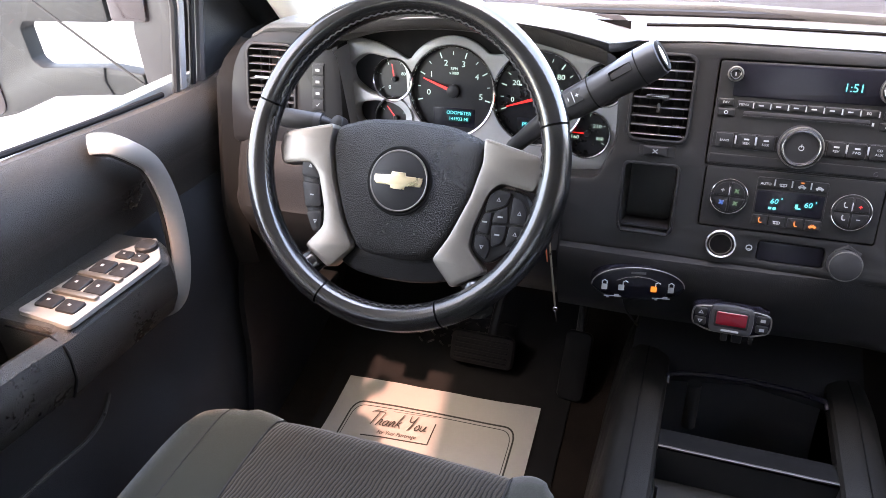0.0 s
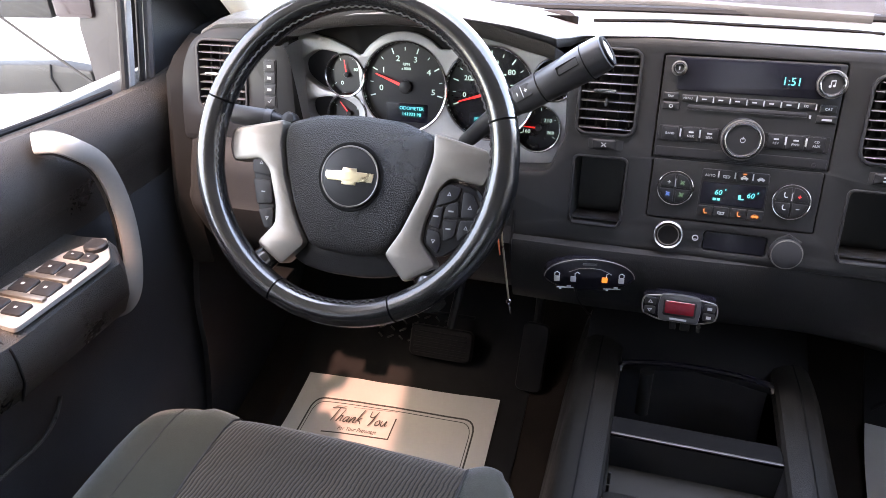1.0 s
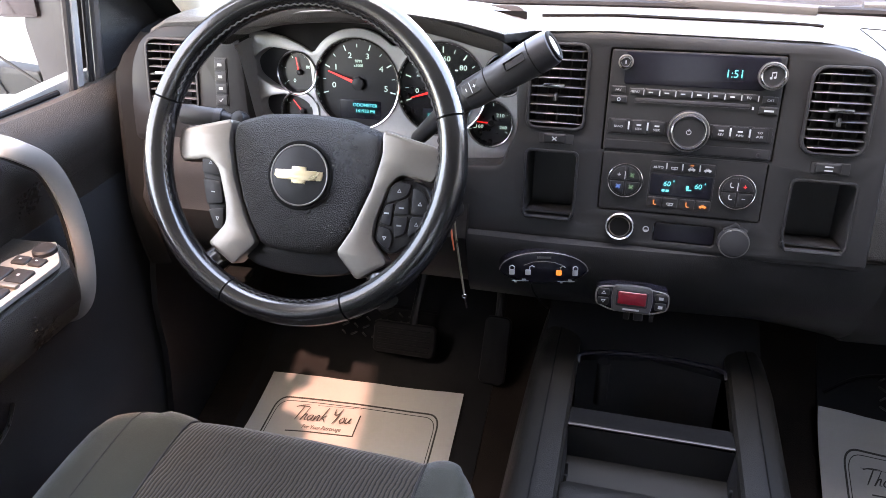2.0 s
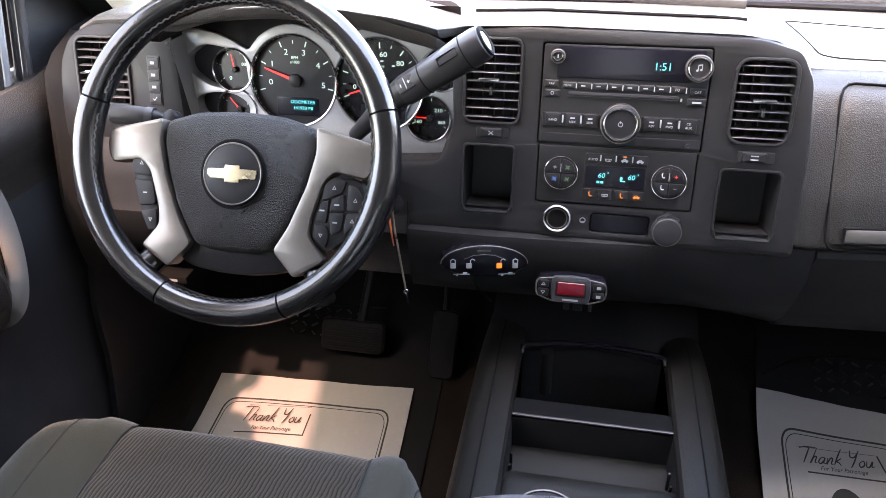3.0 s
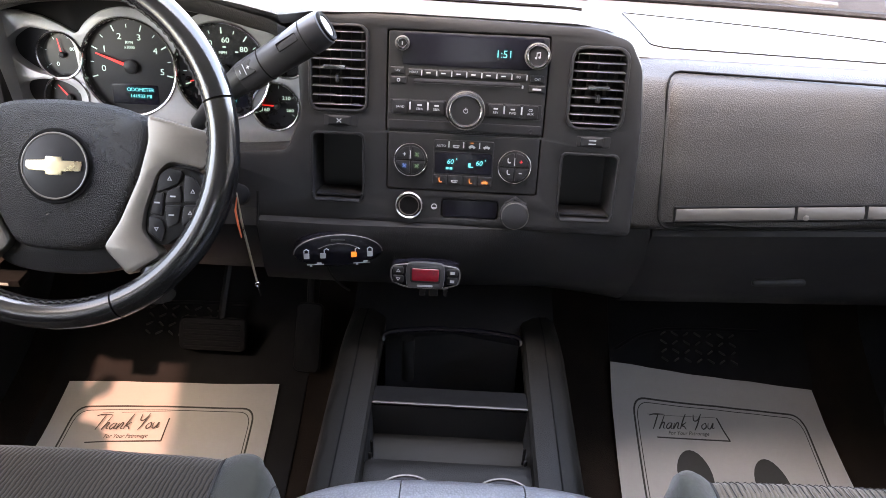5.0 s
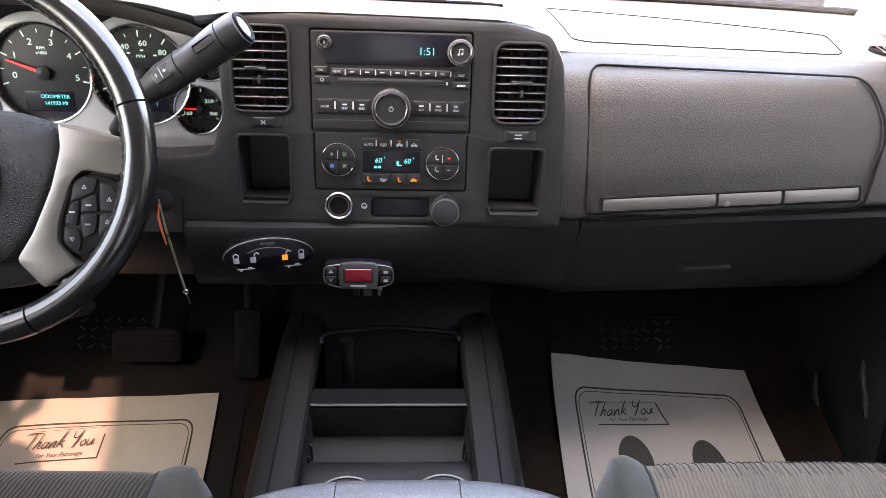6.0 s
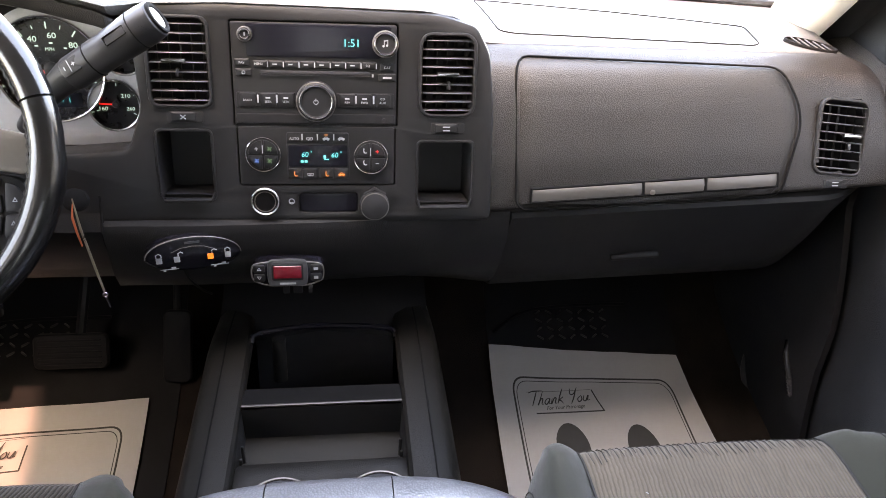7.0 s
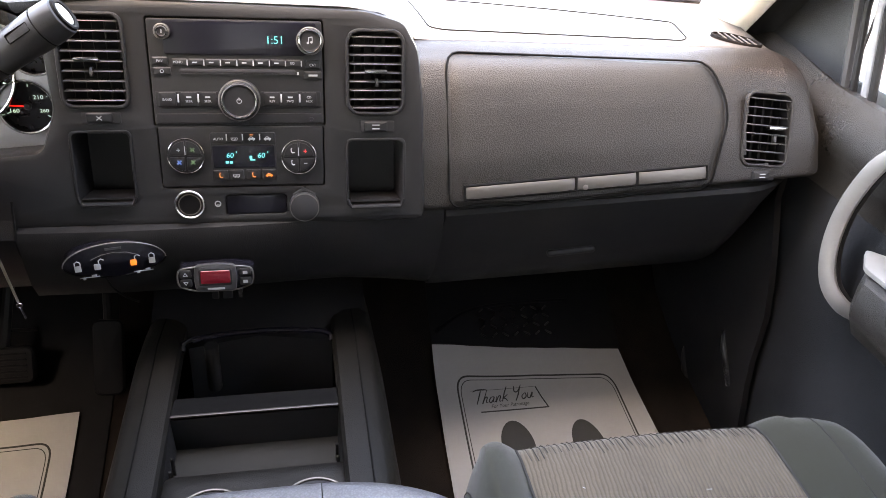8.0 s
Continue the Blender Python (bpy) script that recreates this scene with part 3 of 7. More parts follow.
def door(s, name, label):
    """The inside of a front door; s is the side of the cab."""
    d = thing(name, label, "car door", Matrix.Translation((s * 0.85, -0.45, 0)), kind="structure")
    ys = [0.36, 0.26, 0.20, 0.16, 0.12, 0.08, 0.04, 0.0, -0.05, -0.1, -0.15, -0.2, -0.3, -0.4, -0.5, -0.6, -0.7, -0.8, -0.9, -0.97]
    rows = []
    for y in ys:
        f = max(0.0, (y - 0.10) / 0.16)
        low = min(1.0, max(0.0, (-y) / 0.12))
        row = []
        for x, z in DOOR_SKIN:
            xx = 0.838 + (x - 0.838) * low if z < 0.24 else x
            zz = z + 0.006 * min(f, 1.0) if z > 0.5 else z
            if z > 0.57:
                zz += 0.07 * max(0, -y - 0.02) + 0.16 * max(0, y - 0.03) ** 1.3
            row.append((s * (xx + 0.012 * f), y, zz))
        rows.append(row)
    part("door_panel", loft([r[:8] for r in rows]), DOOR_TOP, d, "grained black vinyl door panel")
    part("lower_panel", loft([r[7:] for r in rows]), DOOR_LOW, d, "smooth charcoal lower door panel")
    part("outer_skin", box(0.03, 1.12, 0.70, 0.004, at=(s * 0.905, -0.41, 0.29)), SILVER_CAR, d)
    seal = [(s * 0.878, y, 0.632 + 0.07 * max(0, -y - 0.02)) for y in (-0.97, -0.7, -0.4, -0.2, -0.08, 0.0)]
    part("window_seal", tube(seal, 0.0045, 8), RUBBER, d)
    # armrest with its padded top
    rows = []
    for y, cup in ((-0.185, 0), (-0.20, 0), (-0.22, 0), (-0.28, 0), (-0.36, 0), (-0.388, 0), (-0.391, 0.004), (-0.397, 0.062), (-0.45, 0.064), (-0.56, 0.064), (-0.60, 0.06), (-0.606, 0), (-0.7, 0), (-0.8, 0), (-0.96, 0)):
        e = min(1.0, max(0.02, (-0.17 - y) / 0.05)) ** 0.5
        w = 0.118 * (0.35 + 0.65 * e)
        zt = 0.497 + 0.01 * min(1, max(0, (-y - 0.38) / 0.1))
        sec = [(0.846, zt - cup), (0.846 - w * 0.4, zt - cup), (0.846 - w * 0.72, zt + 0.002 - cup), (0.846 - w * 0.75, zt + 0.001 - cup * 0.5), (0.846 - w * 0.77, zt - 0.004 * (cup > 0)), (0.846 - w * 0.85, zt), (0.846 - w * 0.97, zt - 0.008), (0.846 - w, zt - 0.026),
               (0.846 - w * 0.98, zt - 0.055), (0.846 - w * 0.85, zt - 0.085), (0.846 - w * 0.5, zt - 0.11), (0.846 - w * 0.1, zt - 0.14)]
        rows.append([(s * x, y, z) for x, z in sec])
    bm = loft(rows)
    bm.verts.ensure_lookup_table()
    bm.faces.new([bm.verts[i] for i in range(12)])
    part("armrest", bm, DOOR_TOP, d, "padded black vinyl armrest")
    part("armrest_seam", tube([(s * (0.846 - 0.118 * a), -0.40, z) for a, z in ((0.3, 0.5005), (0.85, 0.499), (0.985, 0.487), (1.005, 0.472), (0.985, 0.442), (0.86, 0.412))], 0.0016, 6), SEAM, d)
    # pull handle: satin silver face on a black grip
    path = [(0.832, -0.196, 0.634), (0.806, -0.190, 0.635), (0.794, -0.174, 0.621), (0.790, -0.148, 0.592), (0.788, -0.136, 0.550), (0.786, -0.134, 0.500),
            (0.784, -0.143, 0.445), (0.786, -0.158, 0.400), (0.80, -0.168, 0.375), (0.828, -0.170, 0.362)]
    if s > 0:
        path = [(0.832, -0.165, 0.640), (0.806, -0.158, 0.642), (0.794, -0.145, 0.630), (0.790, -0.115, 0.600), (0.788, -0.098, 0.555), (0.786, -0.091, 0.505),
                (0.784, -0.098, 0.455), (0.786, -0.117, 0.415), (0.80, -0.140, 0.392), (0.828, -0.150, 0.380)]
    pts = spline([(s * x, y, z) for x, y, z in path], 40)
    part("pull_handle", strap(pts, 0.0135 if s < 0 else 0.0115, 0.006, s, 0.0), HANDLE, d, "satin silver pull handle")
    part("pull_grip", strap(pts, 0.0155 if s < 0 else 0.0135, 0.010, s, -0.009), BLACK, d, "black grip behind the handle")
    # pocket lip low on the door
    part("pocket_lip", tube(spline([(s * 0.806, -0.90, 0.30), (s * 0.808, -0.6, 0.295), (s * 0.81, -0.422, 0.288), (s * 0.814, -0.36, 0.281), (s * 0.820, -0.32, 0.287), (s * 0.832, -0.29, 0.300)], 24), 0.0028, 8), DOOR_TOP, d, "thin moulded pocket lip")
    # front sail panel and the window's run channel
    sail = rounded([(0.070, 0.58), (0.36, 0.58), (0.17, 0.80), (-0.04, 1.02), (0.03, 0.90), (0.095, 0.76)], 0.01)
    part("sail_panel", plate(sail, (), 0.012, 0.002, True), DOOR_LOW, d, "dark plastic sail panel", Matrix(((0, 0, -s, s * 0.862), (1, 0, 0, 0), (0, 1, 0, 0), (0, 0, 0, 1))))
    for dy, r, mt, dx in ((0.0, 0.006, BLACK, 0.0), (0.017, 0.008, DULL_FRAME, 0.004), (0.036, 0.005, BLACK, -0.004), (0.052, 0.008, CASE, -0.006)):
        part("window_channel", tube([(s * (0.876 + dx), 0.022 + dy, 0.60), (s * (0.864 + dx), 0.050 + dy, 0.75), (s * (0.845 + dx), 0.035 + dy * 0.9, 0.88), (s * (0.80 + dx), -0.08 + dy * 0.8, 1.05)], r, 8), mt, d)
    glass = part("window_pane", loft([[(s * 0.885, -0.97, 0.61), (s * 0.885, 0.09, 0.61)], [(s * 0.872, -0.99, 0.80), (s * 0.868, 0.10, 0.78)], [(s * 0.80, -1.0, 1.16), (s * 0.80, -0.12, 1.10)]]), SIDE_GLASS, d, "side window glass darkened to dim the yard")
    glass.visible_shadow = False
    return d


def strap(pts, w, h, s, out):
    """A flat bar along pts: w half wide along the door, h half deep away from it."""
    rows, k = [], len(pts)
    for i, p in enumerate(pts):
        t = (pts[min(i + 1, k - 1)] - pts[max(i - 1, 0)]).normalized()
        n = Vector((-s * 0.85, -0.42, 0.30))
        n = (n - t * n.dot(t))
        n = n.normalized() if n.length > 0.3 else Vector((0, t.z, -t.y)).normalized()
        if i and n.dot(last) < 0:
            n = -n
        last = n
        b = t.cross(n)
        c = p + n * out
        sec = []
        for j in range(12):
            a = 2 * math.pi * j / 12
            ca, sa = math.cos(a), math.sin(a)
            sec.append(c + b * (w * abs(ca) ** 0.6 * (1 if ca > 0 else -1)) + n * (h * abs(sa) ** 0.7 * (1 if sa > 0 else -1)))
        rows.append(sec)
    bm = loft(rows, True)
    bm.verts.ensure_lookup_table()
    bm.faces.new([bm.verts[i] for i in range(12)])
    bm.faces.new([bm.verts[len(bm.verts) - 1 - i] for i in range(12)])
    return bm


door_l = door(-1, "door_1", "closed driver door with black vinyl panel and silver pull")
door_r = door(1, "door_2", "closed passenger door with black vinyl panel and silver pull")


def switch_pack(s, outline, d, keys):
    m = pose(0, 0, 0.5035, 0, 0, 0)
    p = part("switch_plate", plate(rounded([(s * x, y) for x, y in outline], 0.008), (), 0.006, 0.0012), HANDLE, d, "satin silver switch plate", m)
    for x, y, w, h, a in keys:
        part("switch", pillow(rr(w, h, 0.003), 0.004, 0.0012, 0.0012, 3), BUTTON, p, "black rocker switch", pose(s * x, y, 0.5068, 5, 0, s * a))
        part("switch_mark", box(w * 0.14, h * 0.14, 0.0004), MARK, p, "", pose(s * x, y, 0.5080, 5, 0, s * a))
    return p


plate_l = switch_pack(-1, [(0.820, -0.376), (0.734, -0.384), (0.731, -0.232), (0.775, -0.186), (0.803, -0.238)], door_l,
                      [(0.793, -0.352, 0.028, 0.022, 0), (0.760, -0.354, 0.028, 0.022, 0), (0.790, -0.312, 0.028, 0.026, 0), (0.757, -0.312, 0.028, 0.026, 0),
                       (0.787, -0.272, 0.027, 0.026, 0), (0.756, -0.272, 0.027, 0.026, 0), (0.781, -0.240, 0.022, 0.016, 0), (0.757, -0.240, 0.020, 0.016, 0)])
part("mirror_knob", lathe([(0.015, 0), (0.0145, 0.005), (0.012, 0.007), (0.007, 0.0065), (0.0, 0.006)], 28), BUTTON, plate_l, "round mirror switch", pose(-0.767, -0.215, 0.5035))
for y in (-0.332, -0.292):
    part("plate_rib", box(0.066, 0.009, 0.005, 0.002, at=(-0.773, y, 0.506)), SILVER, plate_l)
switch_pack(1, [(0.820, -0.330), (0.742, -0.335), (0.738, -0.205), (0.770, -0.165), (0.806, -0.205)], door_r, [(0.787, -0.290, 0.028, 0.024, 0), (0.755, -0.290, 0.028, 0.024, 0), (0.775, -0.225, 0.03, 0.024, 0)])


def side_mirror(s):
    """A towing mirror on two arms; the yard shows between them."""
    q = thing("side_mirror", "large dusty grey towing mirror outside the driver window", "mirror", Matrix.Translation((s * 1.1, 0.1, 0.55)))
    m = face_at(0.085, 0.0, 0.0)(0, 0, 0)
    body = [(-1.50, 0.49), (-1.31, 0.532), (-1.20, 0.575), (-1.07, 0.588), (-0.985, 0.592), (-0.985, 0.630), (-1.06, 0.637), (-1.205, 0.628), (-1.222, 0.640), (-1.226, 0.694), (-1.215, 0.706), (-1.03, 0.712), (-1.03, 0.86), (-1.50, 0.86)]
    part("housing", plate(rounded([(s * -x, z) for x, z in body], 0.006), (), 0.03, 0.004, True), GREY_PLASTIC, q, "dusty grey housing and arms", m)
    # the reflection is painted: flat maroon in place of a mirror surface
    part("mirror_glass", plate(rr(0.20, 0.26, 0.03, s * 1.42, 0.66), (), 0.006, 0.002), MAROON, q, "mirror glass with its maroon reflection as flat colour", m @ Matrix.Translation((0, 0, 0.004)))
    part("arm_joint", plate(rounded([(s * 1.018, 0.714), (s * 0.945, 0.716), (s * 0.93, 0.86), (s * 1.018, 0.86)], 0.008), (), 0.07, 0.008, True), MAROON, q, "maroon arm cover", m @ Matrix.Translation((0, 0, 0.008)))
    part("base_plate", plate(rounded([(s * 0.983, 0.592), (s * 0.90, 0.60), (s * 0.89, 0.86), (s * 0.935, 0.86), (s * 0.985, 0.702)], 0.006), (), 0.05, 0.006, True), MAROON_GREY, q, "faded base plate", m @ Matrix.Translation((0, 0, 0.0)))
    part("lower_joint", tube([(s * 1.062, 0.638, 0.0), (s * 1.068, 0.615, 0.0015), (s * 1.058, 0.590, 0.0)], 0.0018, 6), BLACK, q, "", m @ Matrix.Translation((0, 0, 0.001)))
    part("wire", tube([(s * 1.115, 0.02, 0.765), (s * 1.02, 0.03, 0.69), (s * 0.93, 0.045, 0.615)], 0.0022, 6), GREY_PLASTIC, q, "thin stay wire")
    return q


side_mirror(-1)

# ---- dashboard ----
dash = thing("dashboard", "black grained truck dashboard with charcoal centre stack", "dashboard", Matrix.Translation((0, 0.2, 0.3)))

# crest height and front edge of the top pad, along x
CREST = [(-0.83, 0.635, 0.20), (-0.80, 0.665, 0.14), (-0.765, 0.705, 0.085), (-0.72, 0.727, 0.066), (-0.64, 0.735, 0.055), (-0.60, 0.738, 0.020), (-0.57, 0.742, 0.006), (-0.53, 0.755, -0.002), (-0.47, 0.767, -0.006), (-0.41, 0.771, -0.006),
         (-0.34, 0.769, -0.006), (-0.27, 0.760, -0.004), (-0.23, 0.750, 0.0), (-0.212, 0.744, 0.004), (-0.205, 0.742, 0.040), (-0.1, 0.744, 0.047), (0.13, 0.740, 0.050), (0.175, 0.732, 0.052), (0.205, 0.708, 0.056),
         (0.2175, 0.690, 0.080), (0.2185, 0.684, 0.118), (0.25, 0.682, 0.120), (0.45, 0.679, 0.122), (0.66, 0.675, 0.124), (0.75, 0.668, 0.126), (0.79, 0.655, 0.140), (0.815, 0.632, 0.18), (0.83, 0.60, 0.24)]


def top_pad():
    rows = []
    for i in range(121):
        x = -0.83 + 1.66 * i / 120
        z, y = interp(x, CREST)
        yb = 0.475 - 0.09 * abs(x / 0.86) ** 2.2
        zb = 0.672
        row = [(x, y + 0.018, z - 0.020), (x, y + 0.004, z - 0.012), (x, y, z - 0.005), (x, y + 0.004, z - 0.001), (x, y + 0.012, z)]
        for t in (0.12, 0.25, 0.4, 0.55, 0.7, 0.85, 1.0):
            yy = y + 0.012 + (yb - y - 0.012) * t
            row.append((x, yy, z + (zb - z) * (t * t * (3 - 2 * t)) + 0.004 * math.sin(math.pi * t)))
        rows.append(row)
    return loft(rows)


part("top_pad", top_pad(), DASH_LIT, dash, "dash top with sunlight put into its colour")
seam_y = [(x, interp(x, CREST)) for x in (-0.19, -0.1, 0.0, 0.1, 0.14)]
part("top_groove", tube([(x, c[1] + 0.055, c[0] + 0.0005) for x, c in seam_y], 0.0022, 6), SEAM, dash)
part("screen_seal", tube([(0.084 * t, 0.462 - 0.09 * abs(0.084 * t / 0.86) ** 2.2, 0.677) for t in range(-10, 11)], 0.007, 8), RUBBER, dash, "black windscreen base seal")


def pass_profile(dz):
    """Depth of the passenger fascia at height z."""
    return [(0.150, 0.6705), (0.132, 0.6765), (0.116, 0.6770), (0.103, 0.6735), (0.090, 0.6675), (0.077, 0.660), (0.062, 0.640), (0.046, 0.612), (0.030, 0.580), (0.016, 0.552), (0.006, 0.528), (-0.003, 0.506), (-0.007, 0.494), (-0.004, 0.488)]


def fascia(x0, x1, n):
    """The passenger fascia, open where the end vent sits."""
    prof = spline([(*p, 0) for p in pass_profile(0)], 41)
    rows = []
    for i in range(n + 1):
        x = x0 + (x1 - x0) * i / n
        e = max(0.0, (x - 0.784) / 0.058)
        drop = min(0.0, interp(x, CREST)[0] - 0.666) if x > 0.7 else 0.0
        rows.append([(x, y + 0.12 * e ** 2.6, z - 0.012 * max(0, (x - 0.3)) * (z - 0.48) / 0.19 + drop * min(1, max(0, (z - 0.55) / 0.11)) + 0.035 * max(0, (x - 0.26) / 0.5) * (0.671 - z) / 0.18) for y, z, w in prof])
    bm = loft(rows)
    gone = [f for f in bm.faces if abs((c := f.calc_center_median()).x - 0.718 - (c.z - 0.587) * 0.09) < 0.0315 and abs(c.z - 0.587) < 0.045]
    bmesh.ops.delete(bm, geom=gone, context="FACES")
    return bm


def pass_y(z):
    tab = sorted((q, p) for p, q in pass_profile(0)[3:])
    return interp(z, tab)[0]


part("passenger_fascia", fascia(0.218, 0.842, 124), DASH, dash, "grained dark fascia")


def curved_door(outline, lift, gap):
    """A panel that follows the passenger fascia, from an outline in x and z."""
    pts = outline if area2(outline) > 0 else outline[::-1]
    xs = [p[0] for p in pts]
    zs = [p[1] for p in pts]
    bm = bmesh.new()
    nx, nz = 40, 24
    x0, x1, z0, z1 = min(xs), max(xs), min(zs), max(zs)
    grid = []
    for j in range(nz + 1):
        z = z0 + (z1 - z0) * j / nz
        cuts = []
        for a, b in zip(pts, pts[1:] + pts[:1]):
            if (a[1] - z) * (b[1] - z) <= 0 and abs(a[1] - b[1]) > 1e-9:
                cuts.append(a[0] + (b[0] - a[0]) * (z - a[1]) / (b[1] - a[1]))
        if not cuts:
            cuts = [x0, x1]
        lo, hi = min(cuts), max(cuts)
        row = []
        for i in range(nx + 1):
            x = lo + (hi - lo) * i / nx
            edge = min(i, nx - i, j, nz - j)
            row.append(bm.verts.new((x, pass_y(z + shift(x, z)) - (lift if edge else lift - gap), z)))
        grid.append(row)
    for A, B in zip(grid, grid[1:]):
        for i in range(nx):
            bm.faces.new((A[i], A[i + 1], B[i + 1], B[i]))
    return bm


def shift(x, z):
    up = 0.035 * max(0, (x - 0.26) / 0.5)
    z_raw = (z - up * 0.671 / 0.18) / (1 - up / 0.18)
    return z_raw - z


GLOVE = rounded([(0.259, 0.494), (0.628, 0.512), (0.655, 0.60), (0.652, 0.625), (0.632, 0.664), (0.258, 0.669)], 0.018)
glove = part("glovebox_door", curved_door(GLOVE, 0.004, 0.006), DASH, dash, "grained dark glovebox door")
part("glovebox_gap", tube([(x, pass_y(z + shift(x, z)) - 0.0030, z) for x, z in inset(GLOVE, -0.0012)], 0.0015, 6, True), SEAM, glove, "black tube for the shade in the door gap")


def strip_bm(xa, xb):
    rows = []
    for i in range(13):
        x = xa + (xb - xa) * i / 12
        zl = 0.505 + (x - 0.278) / 0.344 * 0.0235
        e = 0.0012 if i in (0, 12) else 0.0
        row = []
        for dz, o in ((0.001, 0.004), (0.0, 0.007), (0.0015, 0.009), (0.008, 0.010), (0.0145, 0.009), (0.016, 0.007), (0.015, 0.004)):
            z = zl + dz
            row.append((x, pass_y(z + shift(x, z)) - o + e * 2, z))
        rows.append(row)
    return loft(rows)


for xa, xb in ((0.278, 0.4305), (0.4318, 0.5185), (0.5198, 0.622)):
    part("strip_shadow", tube([(xa + (xb - xa) * i / 8, pass_y(zz + shift(xa + (xb - xa) * i / 8, zz)) - 0.0066, zz) for i in range(9) for zz in [0.5045 + (xa + (xb - xa) * i / 8 - 0.278) / 0.344 * 0.0235]] + [(xb - (xb - xa) * i / 8, pass_y(zz + shift(xb - (xb - xa) * i / 8, zz)) - 0.0066, zz) for i in range(9) for zz in [0.5215 + (xb - (xb - xa) * i / 8 - 0.278) / 0.344 * 0.0235]], 0.0021, 6, True), SEAM, glove, "black tube for the shade round the strip")
    st = part("trim_strip", strip_bm(xa, xb), STRIP, glove, "satin silver trim strip")
part("lock_ring", hoop(0.0052, 0.0007, 20, 6), SEAM, glove, "", Matrix.Translation((0.444, pass_y(0.519) - 0.0108, 0.5195)) @ pose(0, 0, 0, 68, 0, 0))
part("lock", lathe([(0.0045, 0), (0.0045, 0.003), (0.003, 0.0035)], 16), SILVER, glove, "small round lock", Matrix.Translation((0.444, pass_y(0.519) - 0.0105, 0.5195)) @ pose(0, 0, 0, 68, 0, 0))
airbag = rounded([(0.248, 0.160), (0.268, 0.150), (0.62, 0.142), (0.634, 0.152), (0.65, 0.235), (0.46, 0.29), (0.240, 0.345)], 0.012)
def top_z(x, y):
    z, y0 = interp(x, CREST)
    yb = 0.475 - 0.09 * abs(x / 0.86) ** 2.2
    t = min(1, max(0, (y - y0 - 0.012) / (yb - y0 - 0.012)))
    return z + (0.672 - z) * (t * t * (3 - 2 * t)) + 0.004 * math.sin(math.pi * t)
ring = []
for a, b in zip(airbag, airbag[1:] + airbag[:1]):
    for k in range(3):
        x, y = a[0] + (b[0] - a[0]) * k / 3, a[1] + (b[1] - a[1]) * k / 3
        ring.append((x, y, top_z(x, y) + 0.0004))
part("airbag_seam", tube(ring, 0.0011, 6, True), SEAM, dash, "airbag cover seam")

# side demister grille at the passenger end
dm = pose(0.722, 0.162, top_z(0.722, 0.162) + 0.0045, 3, 6, -20)
grille = part("demister_grille", plate(circ(0.0395, 32, ry=0.0195), [circ(0.0365, 32, ry=0.0165)], 0.016, 0.0012), SEAM, dash, "small demister grille", dm)
# the pad is not cut here; a black plate paints the dark of the opening
part("grille_shade", plate(circ(0.0375, 32, ry=0.0175), (), 0.002, 0.0003), SEAM, grille, "", dm @ Matrix.Translation((0, 0, -0.0030)))
for k in range(-2, 3):
    h = 0.0165 * math.sqrt(1 - (k * 0.0115 / 0.0365) ** 2)
    part("slat", box(0.0022, h * 2.0, 0.0016, 0.0003, 1), STRIP, grille, "", dm @ pose(k * 0.0115, 0, -0.0008, 0, 0, 24))


# lower dash
def lower_dash(x0, x1, prof, off, n, sag=0.0):
    """A lower dash panel; sag lets its foot drop to meet the glovebox."""
    rows = []
    for i in range(n + 1):
        x = x0 + (x1 - x0) * i / n
        o = interp(x, off)[0]
        d = sag * min(1.0, max(0.0, (x - 0.10) / 0.15)) ** 1.5
        rows.append([(x, y + o * w + 0.8 * d * min(1, max(0, 0.44 - z) / 0.08), z - d * min(1, max(0, 0.44 - z) / 0.08)) for y, z, w in prof])
    return loft(rows)


CENTRE_LOW = [(0.02, 0.492, 0.3), (-0.002, 0.489, 0.6), (-0.010, 0.484, 0.9), (-0.013, 0.474, 1), (-0.011, 0.44, 1), (-0.006, 0.41, 1), (0.006, 0.385, 1), (0.03, 0.366, 0.8), (0.08, 0.352, 0.4), (0.2, 0.345, 0.2), (0.42, 0.34, 0)]
part("lower_centre_panel", lower_dash(-0.262, 0.2535, CENTRE_LOW, [(-0.27, -0.018), (-0.15, -0.020), (0, -0.014), (0.15, -0.002), (0.2535, 0.010)], 40, 0.058), LOWER, dash, "smooth dark lower centre panel")
PASS_LOW = [(0.03, 0.488, 0), (-0.002, 0.484, 0), (-0.006, 0.478, 0), (0.004, 0.46, 0), (0.025, 0.42, 0), (0.045, 0.380, 0), (0.066, 0.338, 0), (0.085, 0.305, 0), (0.12, 0.285, 0), (0.2, 0.275, 0), (0.42, 0.27, 0)]


def pass_low():
    rows = []
    for i in range(41):
        x = 0.256 + 0.574 * i / 40
        e = max(0.0, (x - 0.70) / 0.13)
        up = 0.035 * max(0, (x - 0.26) / 0.5)
        rows.append([(x, y + 0.09 * e ** 2, z + up * (0.8 if z > 0.4 else 0.6) + 0.02 * e * e * (0.49 - z) / 0.15) for y, z, w in PASS_LOW])
    return loft(rows)


part("lower_glovebox", pass_low(), LOWER, dash, "dark lower glovebox")
part("latch", box(0.075, 0.010, 0.010, 0.004, 3), BEZEL, dash, "moulded glovebox pull", pose(0.462, 0.034, 0.388, -25, -4, 0))
